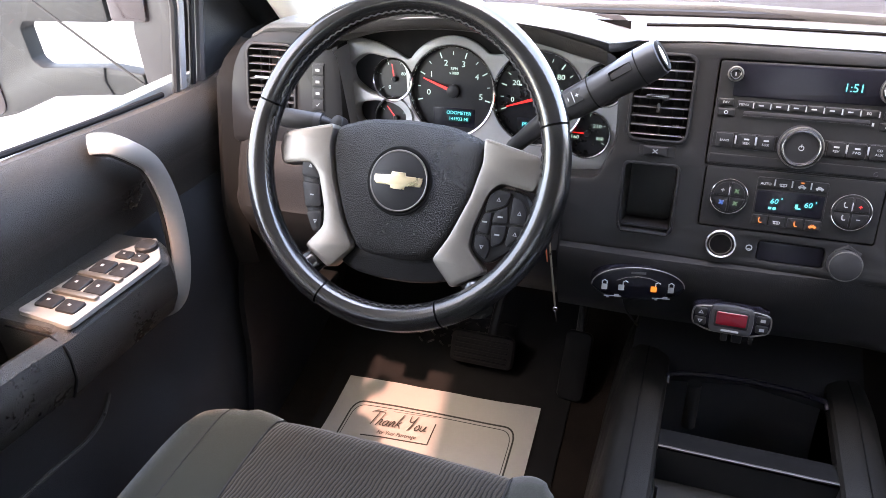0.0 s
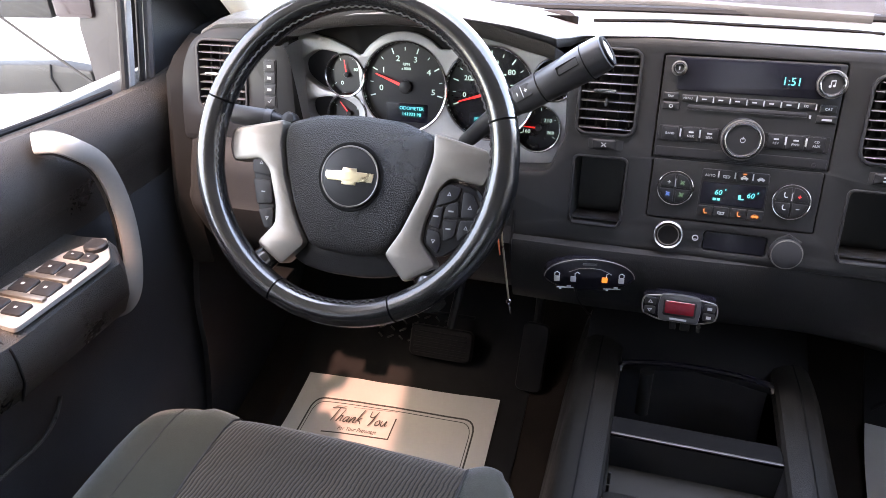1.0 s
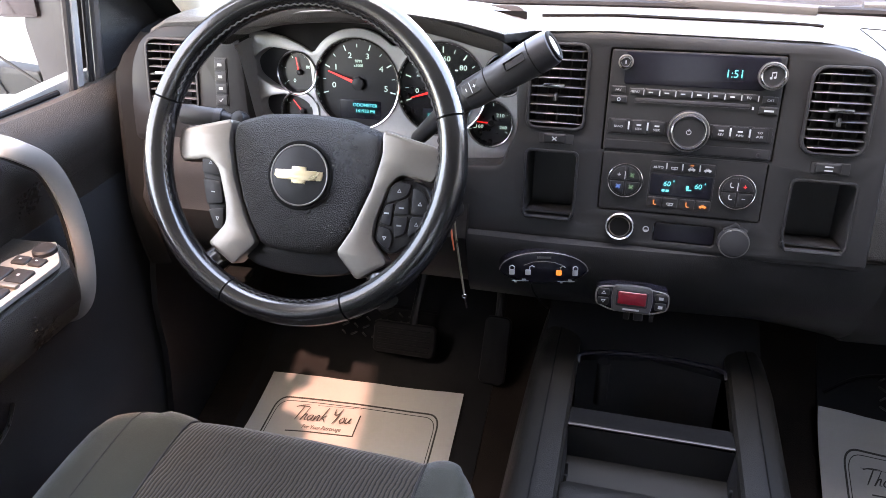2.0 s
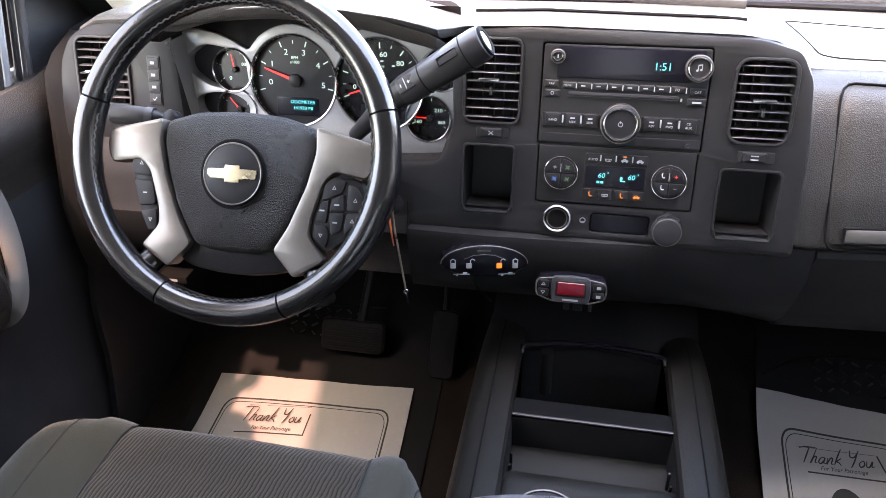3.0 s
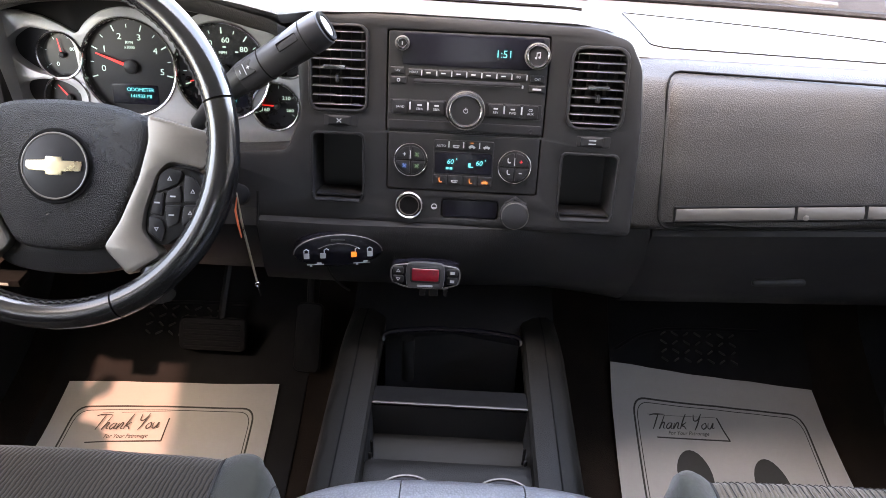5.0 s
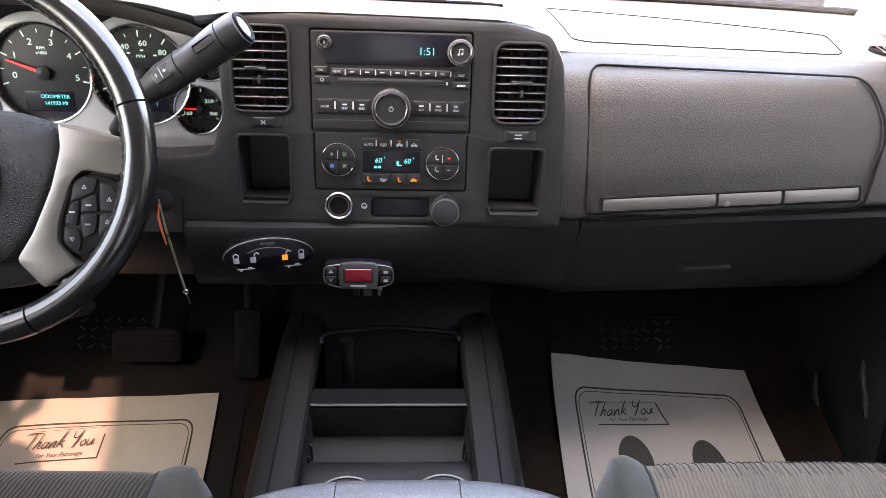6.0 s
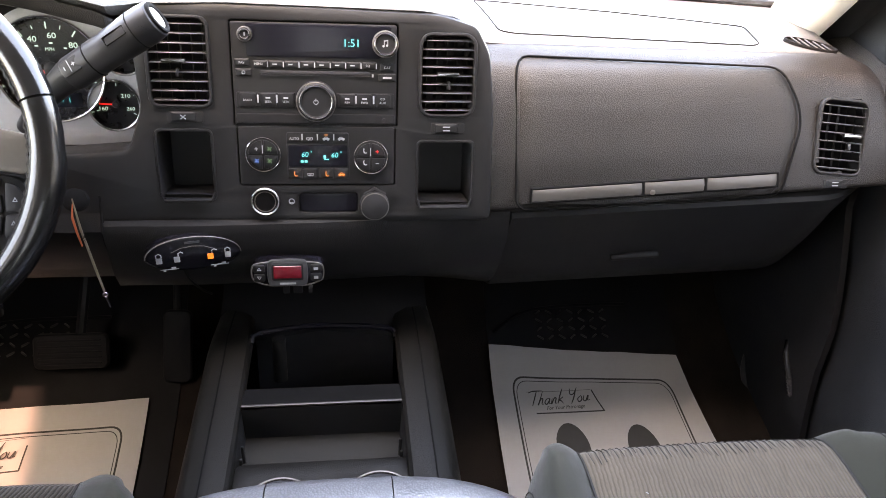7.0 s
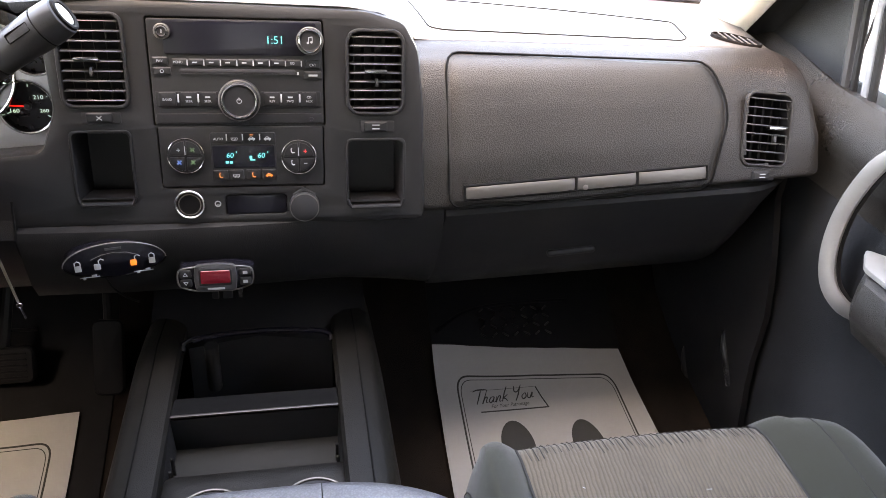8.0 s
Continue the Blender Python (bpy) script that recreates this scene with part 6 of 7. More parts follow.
part("rim", tube([(0.0572 * math.cos(a), 0.0258 * math.sin(a) - 0.001, 0.0) for a in [math.pi * k / 24 for k in range(25)]], 0.0007, 6), SILVER, trailer, "thin pale rim", LM(0, 0))
part("inner_arc", tube([(-0.026, 0.006, 0), (-0.014, 0.011, 0), (0, 0.0125, 0), (0.014, 0.011, 0), (0.026, 0.006, 0)], 0.0005, 6), STRIP, trailer, "", LM(0, 0, 0.0004))
part("maker_bar", box(0.018, 0.0028, 0.0005), CASE, trailer, "pale bar where lettering stands", LM(0, 0.0175, 0.0002))
for u, mt, lit in ((-0.041, MARK, 0), (-0.020, MARK, 1), (0.020, AMBER, 1), (0.041, MARK, 0)):
    part("padlock_body", plate(rr(0.0072, 0.0078, 0.001), (), 0.0006, 0.0001), mt, trailer, "lit amber padlock" if mt is AMBER else "pale padlock sign", LM(u, -0.004, 0.0004))
    dx = 0.005 if lit else 0
    part("padlock_shackle", tube([(-0.003 + dx, 0, 0), (-0.003 + dx, 0.0035, 0), (0 + dx, 0.0055, 0), (0.003 + dx, 0.0035, 0)] + ([] if lit else [(0.003, 0, 0)]), 0.0007, 6), MARK, trailer, "", LM(u, 0.0005, 0.0004))
for u in (-0.030, 0.030):
    part("hitch_mark", merge((box(0.022, 0.0011, 0.0004), None), (box(0.0055, 0.0035, 0.0004), pose(0.005, 0.001, 0)), (box(0.003, 0.003, 0.0004), pose(-0.006, -0.0012, 0))), MARK, trailer, "", LM(u, -0.0165, 0.0004))
part("wire", tube(spline([(-0.175, -0.035, 0.433), (-0.170, -0.028, 0.405), (-0.160, -0.01, 0.375), (-0.154, 0.02, 0.345)], 14), 0.0015, 8), RUBBER, trailer, "black cable")

BM = lambda u, v, o=0.0: pose(-0.041, -0.055, 0.430, 78, 0, 0) @ Matrix.Scale(0.92, 4) @ Matrix.Translation((u, v, o))
brake = thing("brake_controller", "grey trailer brake controller with red display", "brake controller", pose(-0.041, -0.04, 0.43))
part("case", plate(rounded([(-0.048, -0.012), (-0.028, -0.020), (0.028, -0.020), (0.048, -0.012), (0.050, 0.0), (0.048, 0.013), (0.028, 0.0165), (-0.028, 0.0165), (-0.048, 0.013), (-0.050, 0.0)], 0.009), (), 0.026, 0.004, True), GLOSS, brake, "dark rounded case", BM(0, 0))
part("case_rim", tube([(x, y, 0.0002) for x, y in rounded([(-0.0475, -0.0115), (-0.0275, -0.0195), (0.0275, -0.0195), (0.0475, -0.0115), (0.0495, 0.0), (0.0475, 0.0125), (0.0275, 0.016), (-0.0275, 0.016), (-0.0475, 0.0125), (-0.0495, 0.0)], 0.009)], 0.0011, 6, True), SILVER, brake, "satin grey rim", BM(0, 0, -0.0006))
part("screen_frame", plate(rounded([(-0.026, -0.019), (0.026, -0.019), (0.028, 0.0), (0.026, 0.019), (0.0, 0.021), (-0.026, 0.019), (-0.028, 0.0)], 0.006), (), 0.006, 0.002), FRAME, brake, "satin grey screen frame", BM(0, 0, 0.004))
part("screen_gap", plate(rr(0.043, 0.024, 0.003, 0, 0.002), (), 0.001, 0.0005), BLACK, brake, "", BM(0, 0, 0.0045))
part("screen", pillow(rr(0.038, 0.0185, 0.002), 0.002, 0.0008, 0.0006, 3), RED_LENS, brake, "dark red display", BM(0, 0.0025, 0.0055))
part("maker_bar", box(0.022, 0.0026, 0.0005), MARK, brake, "pale bar where lettering stands", BM(0.0, -0.0145, 0.0044))
for u in (-0.0385, 0.0385):
    for v, sgn in ((0.0062, 1), (-0.0068, -1)):
        k = part("key", pillow(rr(0.0155, 0.0118, 0.003), 0.002, 0.0008, 0.0008, 3), BUTTON, brake, "black rubber key", BM(u, v, 0.001))
        mk = plate([(-0.0032, -0.0022), (0.0032, -0.0022), (0, 0.0028)], [[(-0.0018, -0.0014), (0.0018, -0.0014), (0, 0.0014)]], 0.0004, 0.0001) if u < 0 else box(0.006, 0.004, 0.0004)
        part("key_mark", mk, MARK, k, "", BM(u, v, 0.0022) @ pose(0, 0, 0, 0, 0, 0 if sgn > 0 else 180))
part("bracket", box(0.05, 0.03, 0.003, 0.001, 1), BLACK, brake, "", pose(-0.038, -0.030, 0.406, 6, 0, 0))
for x, w, mt in ((-0.045, 0.008, BLACK), (-0.014, 0.006, CHROME), (-0.030, 0.012, BLACK)):
    part("bracket_clip", box(w, 0.006, 0.018, 0.001, 1), mt, brake, "", pose(x, -0.044, 0.400))

# ---- centre console ----
cons = thing("centre_console", "dark centre console with open tray and cup holders", "console", pose(0, -0.2, 0))


def console_side(s):
    rows = []
    for y in (-0.62, -0.45, -0.34, -0.25, -0.15, -0.05, 0.0, 0.04, 0.10, 0.2, 0.33):
        top = 0.282 - 0.10 * max(0, (y - 0.0) / 0.33) ** 1.3
        fz = floor_z(y) - 0.03
        sec = [(0.103, top - 0.02), (0.104, top - 0.004), (0.108, top), (0.125, top + 0.002), (0.150, top - 0.002), (0.160, top - 0.010), (0.168, top - 0.03), (0.182, top * 0.62), (0.196, top * 0.3), (0.205, fz)]
        rows.append([(s * x, y, z) for x, z in sec])
    return loft(rows)


for s in (-1, 1):
    part("side_wall", console_side(s), CONSOLE, cons, "dark grained side wall")
    part("side_seam", tube([(s * 0.136, y, 0.2835 - 0.10 * max(0, y / 0.33) ** 1.3) for y in (-0.5, -0.3, -0.1, 0.0, 0.08)], 0.001, 6), SEAM, cons)
# front bin with its rounded rim, lip and tray
bm = loft([[(x, y, z) for x in (-0.105, -0.05, 0, 0.05, 0.105)] for y, z in ((-0.139, 0.275), (-0.128, 0.10), (-0.12, 0.09), (0.0, 0.09), (0.03, 0.11), (0.045, 0.20), (0.048, 0.262))])
part("front_bin", bm, PIT, cons, "deep dark bin")
part("bin_rim", tube(spline([(-0.104, -0.004, 0.272), (-0.098, 0.008, 0.279), (-0.05, 0.018, 0.281), (0.0, 0.021, 0.281), (0.05, 0.020, 0.280), (0.096, 0.016, 0.276), (0.104, 0.004, 0.270)], 24), 0.0045, 8), GLOSS, cons, "dark glossy bin rim")
part("front_apron", loft([[(x, y, z - 0.15 * (x / 0.3) ** 2) for x in (-0.16, -0.1, 0, 0.1, 0.16)] for y, z in ((0.02, 0.274), (0.06, 0.29), (0.12, 0.31), (0.2, 0.34))]), LOWER, cons)
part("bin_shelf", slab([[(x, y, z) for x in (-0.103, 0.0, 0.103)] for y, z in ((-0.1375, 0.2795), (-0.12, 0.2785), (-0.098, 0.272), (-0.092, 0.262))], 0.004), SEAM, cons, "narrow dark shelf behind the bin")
part("bin_post", tube([(-0.066, -0.002, 0.20), (-0.066, 0.004, 0.274)], 0.010, 10), LOWER, cons)
part("tray_lip", box(0.206, 0.004, 0.003, 0.0012, 2), STRIP, cons, "thin bright lip", pose(0.0, -0.139, 0.2815))
part("tray_wall", loft([[(-0.103, -0.1425, 0.279), (0.103, -0.1425, 0.279)], [(-0.103, -0.1405, 0.215), (0.103, -0.1405, 0.215)]]), BLACK, cons, "dark tray wall")
part("tray_floor", box(0.206, 0.078, 0.006, 0.001, 1), TRAY, cons, "grey tray floor", pose(0.0, -0.178, 0.221, 2, 0, 0))
for s in (-1, 1):
    part("tray_cheek", loft([[(s * 0.103, -0.142, 0.278), (s * 0.103, -0.222, 0.262)], [(s * 0.101, -0.142, 0.215), (s * 0.101, -0.222, 0.215)]]), BLACK, cons)
    for y in (-0.186, -0.206):
        part("tray_rib", box(0.004, 0.004, 0.03, 0.001, 1), BEZEL, cons, "", pose(s * 0.098, y, 0.245))
part("cup_deck", plate(rr(0.218, 0.22, 0.012, 0.004, -0.325), [circ(0.0385, 36, -0.047, -0.281), circ(0.0385, 36, 0.068, -0.279)], 0.05, 0.004), CONSOLE, cons, "dark cup holder deck", pose(0, 0, 0.262))
for x, cy in ((-0.047, -0.281), (0.068, -0.279)):
    cup = part("cup_well", lathe([(0.0387, 0.0), (0.037, -0.05), (0.036, -0.06), (0.0, -0.06)], 36), PIT, cons, "round cup well", pose(x, cy, 0.262))
    part("cup_ring", hoop(0.0398, 0.0015, 44, 8, 0.8), SILVER, cup, "bright cup ring", pose(x, cy, 0.2635))

# padded lid at the driver's elbow
def lid(x0, x1, n):
    rows = []
    for i in range(n + 1):
        x = x0 + (x1 - x0) * i / n
        e = abs(x - 0.02) / 0.178
        fall = 1 - e ** 4
        yf = -0.352 - 0.028 * e ** 3
        row = [(x, yf - 0.004, 0.30), (x, yf + 0.001, 0.352), (x, yf, 0.372 + 0.012 * fall), (x, yf - 0.006, 0.385 + 0.012 * fall), (x, yf - 0.018, 0.392 + 0.013 * fall)]
        for d in (0.05, 0.10, 0.18, 0.28):
            row.append((x, yf - d, 0.395 + 0.016 * fall))
        rows.append(row)
    return loft(rows)


arm = thing("console_armrest", "padded black leather console lid with a seam", "armrest", pose(0.02, -0.5, 0.3))
part("lid_driver", lid(-0.158, -0.046, 14), LID, arm, "shiny black leather pad")
part("lid_middle", lid(-0.045, 0.0725, 12), LID, arm, "smooth shiny black pad")
part("lid_passenger", lid(0.0735, 0.198, 14), LID, arm, "grained black leather pad")
part("lid_body", box(0.31, 0.26, 0.10, 0.01, 2), BLACK, arm, "", pose(0.02, -0.52, 0.32))
part("pedestal", box(0.28, 0.24, 0.34, 0.01, 1), BLACK, arm, "", pose(0.02, -0.52, 0.12))


# ---- seats ----
def seat(xc, name_label, wl, wr, dz, gathers):
    st = thing("front_seat", name_label, "car seat", pose(xc, -0.5, 0), "front seats")
    ys = [-0.78, -0.7, -0.6, -0.5, -0.42, -0.36, -0.31, -0.285, -0.268, -0.257, -0.250, -0.247, -0.248, -0.252, -0.256]
    zs = [q + dz for q in (0.286, 0.285, 0.288, 0.295, 0.301, 0.306, 0.308, 0.307, 0.302, 0.293, 0.280, 0.262, 0.22, 0.16, 0.09)]

    def top(x):
        a = abs(x)
        if a < 0.158:
            return 0.004 * (1 - (a / 0.158) ** 2) - 0.002 * (a / 0.158) ** 12
        t = (a - 0.158) / ((wl if x < 0 else wr) - 0.158)
        return (0.020 if gathers else 0.012) * math.sin(math.pi * min(1, t * 0.85)) - 0.105 * max(0, t - 0.50) ** 2 / 0.25 - 0.004 * (1 - t) ** 8

    def back_of(x):
        a = abs(x)
        return 0.0 if a < 0.12 else 0.075 * max(0, (a - 0.17) / ((wl if x < 0 else wr) - 0.17)) ** 2 + (-0.006 if 0.158 < a < 0.2 else 0)

    def sheet(xa, xb, n):
        rows = []
        for i in range(n + 1):
            x = xa + (xb - xa) * i / n
            row = []
            for y, z in zip(ys, zs):
                w = 1 if z > 0.25 else 0.4
                p = 0.0015 * noise.noise((x * 14 + xc * 5, y * 14, z * 9))
                row.append((xc + x, y - back_of(x) * (1 if y > -0.5 else 0.4), z + top(x) * w + p))
            rows.append(row)
        return loft(rows)

    part("cushion_centre", sheet(-0.157, 0.157, 30), RIBBED_PALE if gathers else RIBBED, st, "ribbed grey-brown cloth centre")
    part("cushion_bolster", sheet(-wl, -0.1585, 18), BOLSTER, st, "plain grey cloth bolster")
    part("cushion_bolster", sheet(0.1585, wr, 18), BOLSTER, st, "plain grey cloth bolster")
    for s in (-1, 1):
        part("seam", tube([(xc + s * 0.1578, y - back_of(0.1578), z - 0.001) for y, z in zip(ys, zs)], 0.0018, 6), PIPING, st)
        part("bolster_stitch", tube([(xc + s * 0.222, y - back_of(s * 0.222), z + top(s * 0.222) + 0.0002) for y, z in list(zip(ys, zs))[:12]], 0.0009, 6), PIPING, st)
    # out of view; added to keep rear light off the floor
    lean = Matrix(((-1, 0, 0, xc), (0, -0.34, 0.94, -0.885), (0, 0.94, 0.34, 0.565), (0, 0, 0, 1)))
    part("backrest", pillow(rr(0.46, 0.62, 0.09), 0.11, 0.03, 0.02, 5), BOLSTER, st, "unseen grey cloth backrest that blocks light from the rear", lean)
    # gathered ribs where the cloth turns over the front edge
    rnd = random.Random(7)
    for k in range(38 if gathers else 0):
        x = -0.150 + 0.300 * (k + 0.5) / 38 + rnd.uniform(-0.0015, 0.0015)
        y0 = -0.282 + rnd.uniform(-0.009, 0.006)
        line = [(y0, interp(y0, list(zip(ys, zs)))[0])] + [(ys[q], zs[q]) for q in range(8, 11)]
        rib = tube([(xc + x + rnd.uniform(-0.0008, 0.0008), y, z + top(x) + 0.0012) for y, z in line], rnd.uniform(0.0004, 0.0007), 5)
        part("gathered_thread", rib, PIPING, st)
    if gathers:
        flecks = [(tube([(0, 0, 0), (rnd.uniform(0.002, 0.007), rnd.uniform(-0.004, 0.004), 0)], 0.0005, 5), Matrix.Translation((xc + rnd.uniform(-0.12, 0.14), rnd.uniform(-0.42, -0.29), 0.3155))) for k in range(9)]
        part("lint", merge(*flecks), MARK, st, "pale lint flecks")
    part("base", box(0.46, 0.48, 0.20, 0.02, 2), BLACK, st, "black seat base", pose(xc, -0.52, 0.12))
    part("track", box(0.36, 0.5, 0.07, 0.005, 1), RUBBER, st, "", pose(xc, -0.54, -0.012))
    return st


seat(-0.4175, "grey cloth driver seat with ribbed cushion centre", 0.325, 0.25, 0.0, False)
seat(0.4605, "grey cloth passenger seat with ribbed cushion centre and lint", 0.24, 0.325, 0.006, True)


# ---- paper floor covers ----
def sheet_at(corners, u, v, lift=0.0):
    a, b, c, d = (Vector(p) for p in corners)
    p = (a * (1 - u) + b * u) * (1 - v) + (d * (1 - u) + c * u) * v
    wav = 0.004 * noise.noise((p.x * 6 + 3, p.y * 7, 1.0)) + 0.0015 * noise.noise((p.x * 21, p.y * 17, 4.0))
    return Vector((p.x, p.y, floor_z(p.y) + 0.009 + wav + lift))


def paper_cover(corners, label, curl):
    pc = thing("paper_floor_mat", label, "floor mat", pose(corners[0][0], corners[0][1], 0), "paper floor covers")
    nu, nv = 36, 40
    up = lambda u, v: curl * max(0, 1 - v / 0.12) * (0.4 + 0.6 * math.cos(3.1 * u)) * 0.5
    at = lambda u, v, l=0.0: sheet_at(corners, u, v, l + up(u, v))
    part("sheet", thick(loft([[at(i / nu, j / nv) for i in range(nu + 1)] for j in range(nv + 1)]), 0.0007), PAPER, pc, "white printed paper sheet")

    def line(uv, w, name="printed_line"):
        rows = []
        k = len(uv)
        L = Vector((corners[1][0] - corners[0][0], corners[1][1] - corners[0][1])).length
        H = Vector((corners[3][0] - corners[0][0], corners[3][1] - corners[0][1])).length
        for i in range(k):
            a, b = Vector(uv[max(i - 1, 0)]), Vector(uv[min(i + 1, k - 1)])
            t = Vector(((b - a).x * L, (b - a).y * H)).normalized()
            n = Vector((-t.y / L, t.x / H)) * w / 2
            p = Vector(uv[i])
            rows.append([at(*(p + n), 0.0017), at(*(p - n), 0.0017)])
        part(name, loft(rows), INK, pc)

    def border(m, r, w, top=None):
        top = top or m * 0.9
        o = rounded([(m, top), (1 - m, top), (1 - m, 0.97), (m, 0.97)], r, 6)
        pts = []
        for a, b in zip(o, o[1:] + o[:1]):
            for k in range(8):
                pts.append((a[0] + (b[0] - a[0]) * k / 8, a[1] + (b[1] - a[1]) * k / 8))
        line(pts + [pts[0]], w)
    return pc, at, line, border


SCRIPT = {"T": [[(-0.1, 0.86), (0.2, 0.95), (0.75, 0.93)], [(0.42, 0.95), (0.3, 0.5), (0.16, 0.0)]],
          "h": [[(0.3, 0.9), (0.16, 0.45), (0.0, 0.0), (0.16, 0.36), (0.3, 0.4), (0.24, 0.08), (0.36, 0.06)]],
          "a": [[(0.34, 0.38), (0.14, 0.36), (0.02, 0.14), (0.12, 0.02), (0.28, 0.2), (0.34, 0.38), (0.28, 0.06), (0.4, 0.06)]],
          "n": [[(0.06, 0.38), (0.0, 0.0), (0.18, 0.36), (0.3, 0.36), (0.24, 0.06), (0.36, 0.06)]],
          "k": [[(0.3, 0.95), (0.14, 0.5), (0.0, 0.0)], [(0.34, 0.42), (0.1, 0.22), (0.22, 0.16), (0.34, -0.02)]],
          "Y": [[(0.06, 0.92), (0.08, 0.55), (0.3, 0.56), (0.5, 0.95)], [(0.46, 0.86), (0.3, 0.3), (0.14, -0.08)]],
          "o": [[(0.2, 0.38), (0.02, 0.2), (0.1, 0.0), (0.28, 0.14), (0.24, 0.36), (0.2, 0.38)]],
          "u": [[(0.04, 0.38), (0.02, 0.08), (0.16, 0.04), (0.32, 0.38), (0.28, 0.06), (0.42, 0.1)]]}
STEP = {"T": 0.50, "h": 0.40, "a": 0.42, "n": 0.40, "k": 0.44, "Y": 0.52, "o": 0.36, "u": 0.46, " ": 0.26}


def brush(txt, size):
    """Brush-written letters as flat strokes, thicker in the middle of a stroke, centred in the xy plane."""
    x, strokes, width = 0.0, [], sum(STEP[c] for c in txt)
    for c in txt:
        for pts in SCRIPT.get(c, ()):
            line = spline([((x + px + 0.18 * py - width / 2) * size, (py - 0.4) * size, 0) for px, py in pts], 5 * len(pts))
            k = len(line)
            strokes.append(tube(line, [size * (0.018 + 0.020 * math.sin(math.pi * (i + 0.5) / k)) for i in range(k)], 6, flat=(1.0, 0.06)))
        x += STEP[c]
    return merge(*strokes)


def print_words(pc, at, bm, u, v, turn=0.0):
    """Lettering laid on the sheet."""
    c, e, f = at(u, v, 0.0016), at(u + 0.05, v, 0.0016), at(u, v - 0.05, 0.0016)
    X = (e - c).normalized()
    Y = (f - c - X * (f - c).dot(X)).normalized()
    Z = X.cross(Y)
    m = Matrix((*[(X[i], Y[i], Z[i], c[i]) for i in range(3)], (0, 0, 0, 1))) @ pose(0, 0, 0.0022, 0, 0, turn)
    part("lettering", bm, INK, pc, "black script lettering", m)


DRV = [(-0.699, 0.135), (-0.3145, 0.152), (-0.309, -0.32), (-0.735, -0.34)]
pc, at, line, border = paper_cover(DRV, "white printed paper mat on the driver floor", 0.006)
border(0.088, 0.06, 0.0032, 0.10)
border(0.102, 0.06, 0.0014, 0.114)
print_words(pc, at, brush("Thank You", 0.031), 0.355, 0.166, 2)
print_words(pc, at, words("For Your Patronage", 0.011, 0.00015, 0.35, 0.86), 0.37, 0.218, 1)
line([(0.20, 0.242), (0.3, 0.239), (0.4, 0.236), (0.53, 0.232)], 0.0026)
line([(0.53, 0.234), (0.532, 0.19), (0.535, 0.145)], 0.0026)
line([(0.22, 0.125), (0.4, 0.122), (0.53, 0.118)], 0.0007)

PAS = [(0.303, 0.220), (0.680, 0.196), (0.735, -0.28), (0.295, -0.26)]
pc, at, line, border = paper_cover(PAS, "white printed paper mat on the passenger floor", 0.012)
border(0.100, 0.06, 0.0032, 0.115)
border(0.114, 0.06, 0.0014, 0.129)
print_words(pc, at, brush("Thank You", 0.031), 0.315, 0.195, 5)
print_words(pc, at, words("For Your Patronage", 0.0105, 0.00015, 0.35, 0.86), 0.335, 0.236, 4)
line([(0.19, 0.262), (0.3, 0.257), (0.4, 0.253), (0.52, 0.248)], 0.0026)
line([(0.52, 0.250), (0.50, 0.204), (0.485, 0.160)], 0.0026)
line([(0.16, 0.172), (0.3, 0.168), (0.48, 0.160)], 0.0007)
for u in (0.325, 0.655):
    rows = []
    for k in range(25):
        a = 2 * math.pi * k / 24
        q = (u + 0.075 * math.cos(a) * (1 + 0.12 * math.sin(a)), 0.385 + 0.085 * math.sin(a) + (0.0 if math.sin(a) < 0 else 0.03 * math.sin(a)))
        rows.append([at(u, 0.40, 0.0017), at((u + q[0]) / 2, (0.40 + q[1]) / 2, 0.0017), at(*q, 0.0017)])
    part("printed_footprint", loft(rows), INK, pc, "black printed shoe sole")

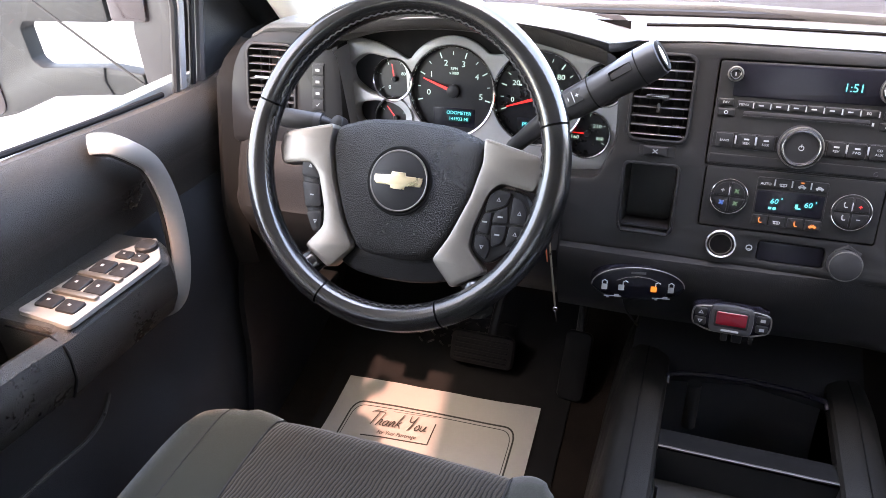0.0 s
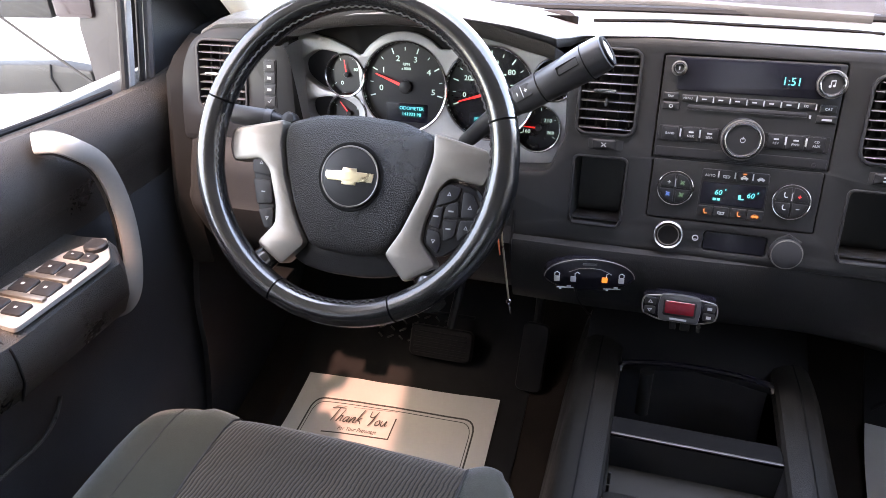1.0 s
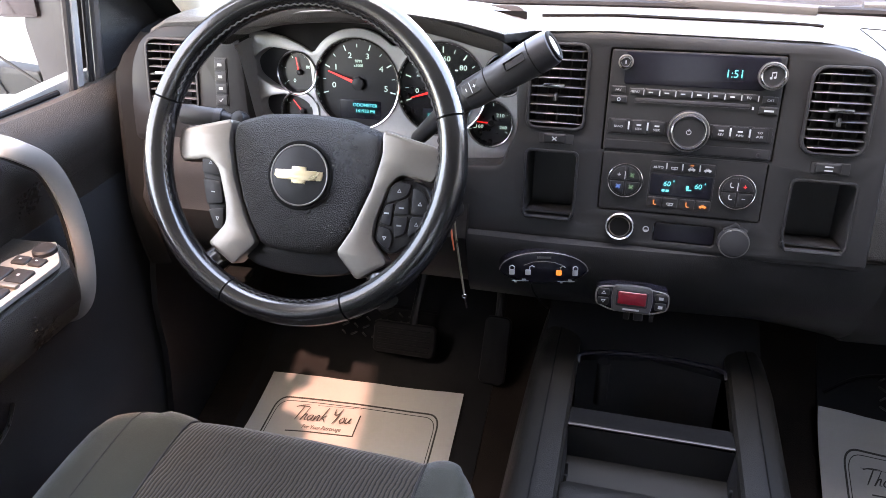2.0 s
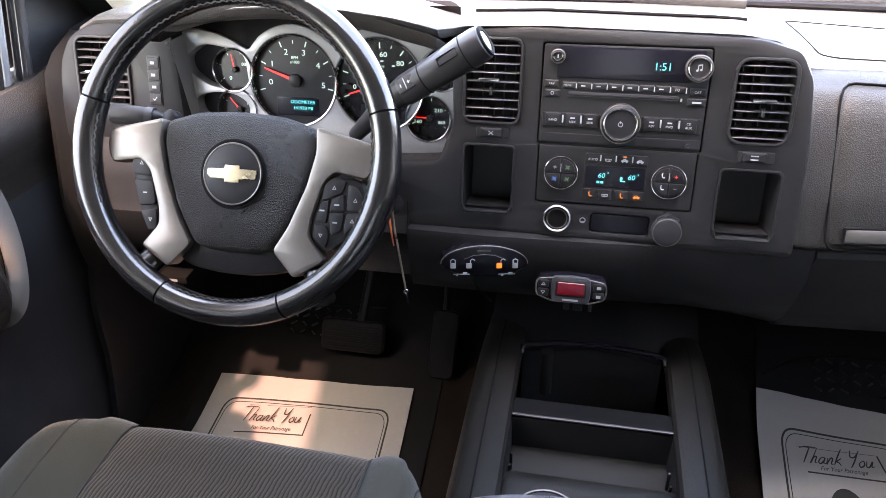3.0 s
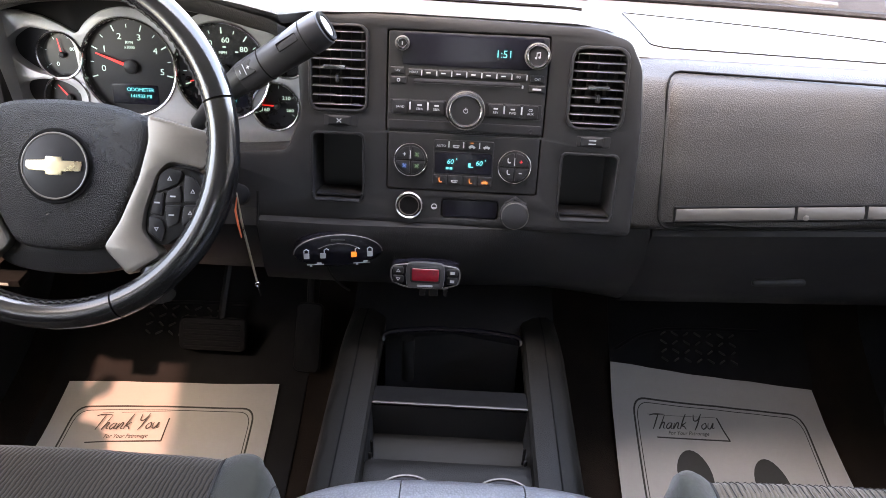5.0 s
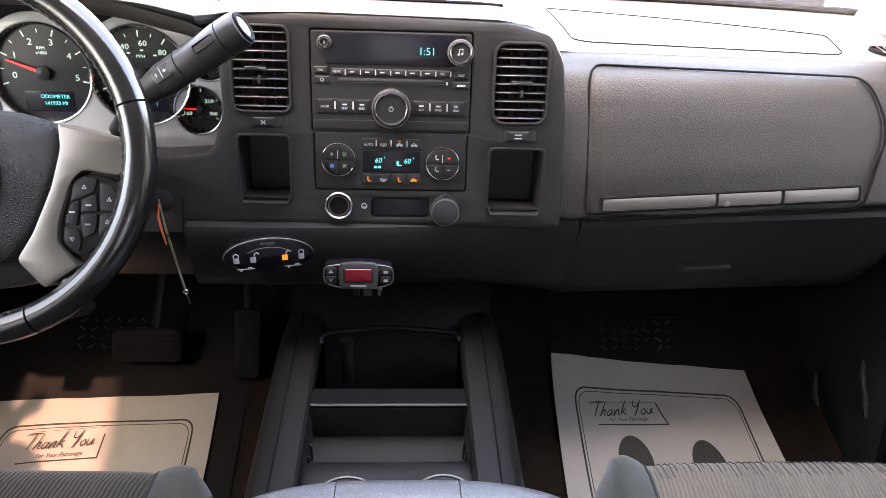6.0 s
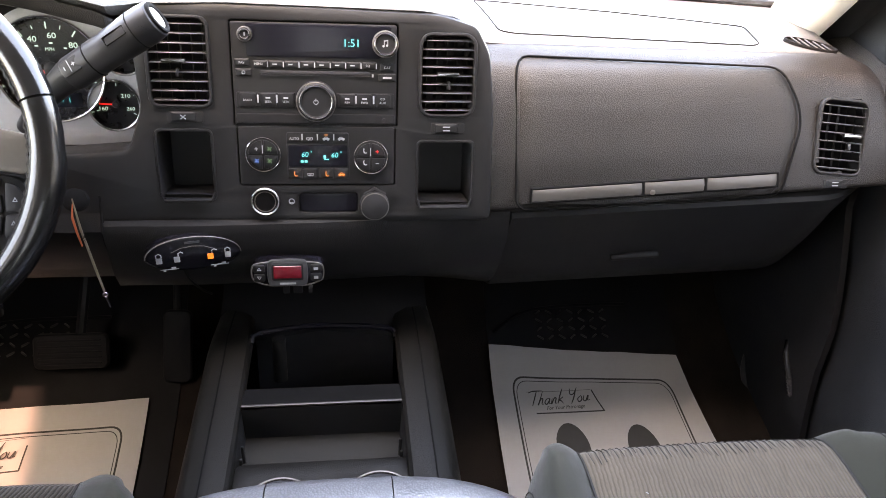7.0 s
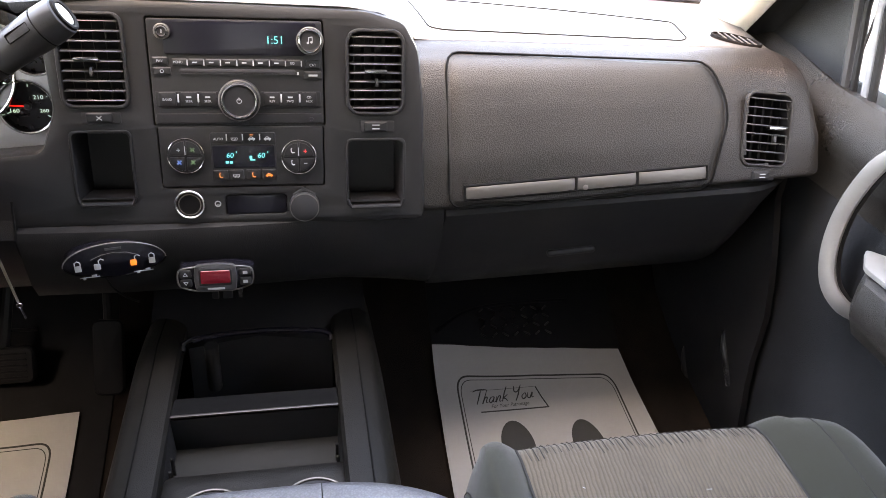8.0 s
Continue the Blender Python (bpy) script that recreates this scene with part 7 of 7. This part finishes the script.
# ---- foot wells ----
def tread(xc, yc, name, half=0.235):
    tp = thing("rubber_floor_mat", name, "floor mat", pose(xc, yc, floor_z(yc)), "rubber floor mats")
    rows = [[(x, y, floor_z(y) + 0.0035) for x in (xc - half, xc - half * 0.4, xc, xc + half * 0.4, xc + half)] for y in (-0.3, -0.1, 0.0, 0.06, 0.12, 0.18, 0.24, 0.30, 0.345)]
    part("mat_body", slab(rows, 0.003), RUBBER, tp, "black rubber mat")
    sl = math.degrees(math.atan(0.62))
    me = finish(box(0.0145, 0.003, 0.0045, 0.0008, 1), "tread_bar", CASE)
    for i in range(7):
        for j in range(4):
            x, y = xc - 0.085 + i * 0.022, 0.236 + j * 0.0145
            part("tread_bar", me, CASE, tp, "", pose(x, y, floor_z(y) + 0.006, sl, 0, 45 if (i + j) % 2 else -45))
    edge = spline([(xc - 0.18, 0.250, 0), (xc - 0.16, 0.262, 0), (xc - 0.13, 0.277, 0), (xc - 0.09, 0.287, 0), (xc - 0.02, 0.292, 0), (xc + 0.10, 0.293, 0)], 20)
    part("raised_edge", tube([(p.x, p.y, floor_z(p.y) + 0.003) for p in edge], 0.0036, 8), RUBBER, tp)
    return tp


tread(-0.50, 0.2, "black rubber mat with raised tread in the driver foot well")
tread(0.495, 0.2, "black rubber mat with raised tread in the passenger foot well", 0.19)
pedal = thing("brake_pedal", "black ribbed rubber brake pedal", "pedal", pose(-0.44, 0.2, 0.1))
PM = pose(-0.443, 0.195, 0.100, 62, 0, 0)
part("pad", pillow(rr(0.125, 0.062, 0.012), 0.014, 0.003, 0.004, 3), RUBBER, pedal, "ribbed rubber pad", PM)
for k in range(5):
    part("rib", box(0.105, 0.004, 0.003, 0.001, 1), RUBBER, pedal, "", PM @ Matrix.Translation((0, -0.020 + 0.010 * k, 0.0035)))
part("lever", tube([(-0.43, 0.21, 0.11), (-0.42, 0.30, 0.22), (-0.42, 0.34, 0.40)], 0.009, 8), BLACK, pedal)
gas = thing("accelerator_pedal", "black plastic accelerator pedal", "pedal", pose(-0.265, 0.2, 0.1))
part("pad", pillow(rr(0.05, 0.13, 0.012), 0.010, 0.003, 0.003, 3), RUBBER, gas, "", pose(-0.266, 0.20, 0.100, 62, 0, -4))
part("lever", tube([(-0.266, 0.23, 0.13), (-0.268, 0.31, 0.25), (-0.268, 0.33, 0.36)], 0.007, 8), BLACK, gas)
rel = thing("hood_release", "small black release lever under the dash", "lever", pose(-0.66, 0.02, 0.34))
part("lever", box(0.05, 0.03, 0.012, 0.003, 2), SEAM, rel, "", pose(-0.66, 0.02, 0.335))
part("lever_mark", box(0.016, 0.001, 0.004), MARK, rel, "", pose(-0.658, 0.003, 0.336))
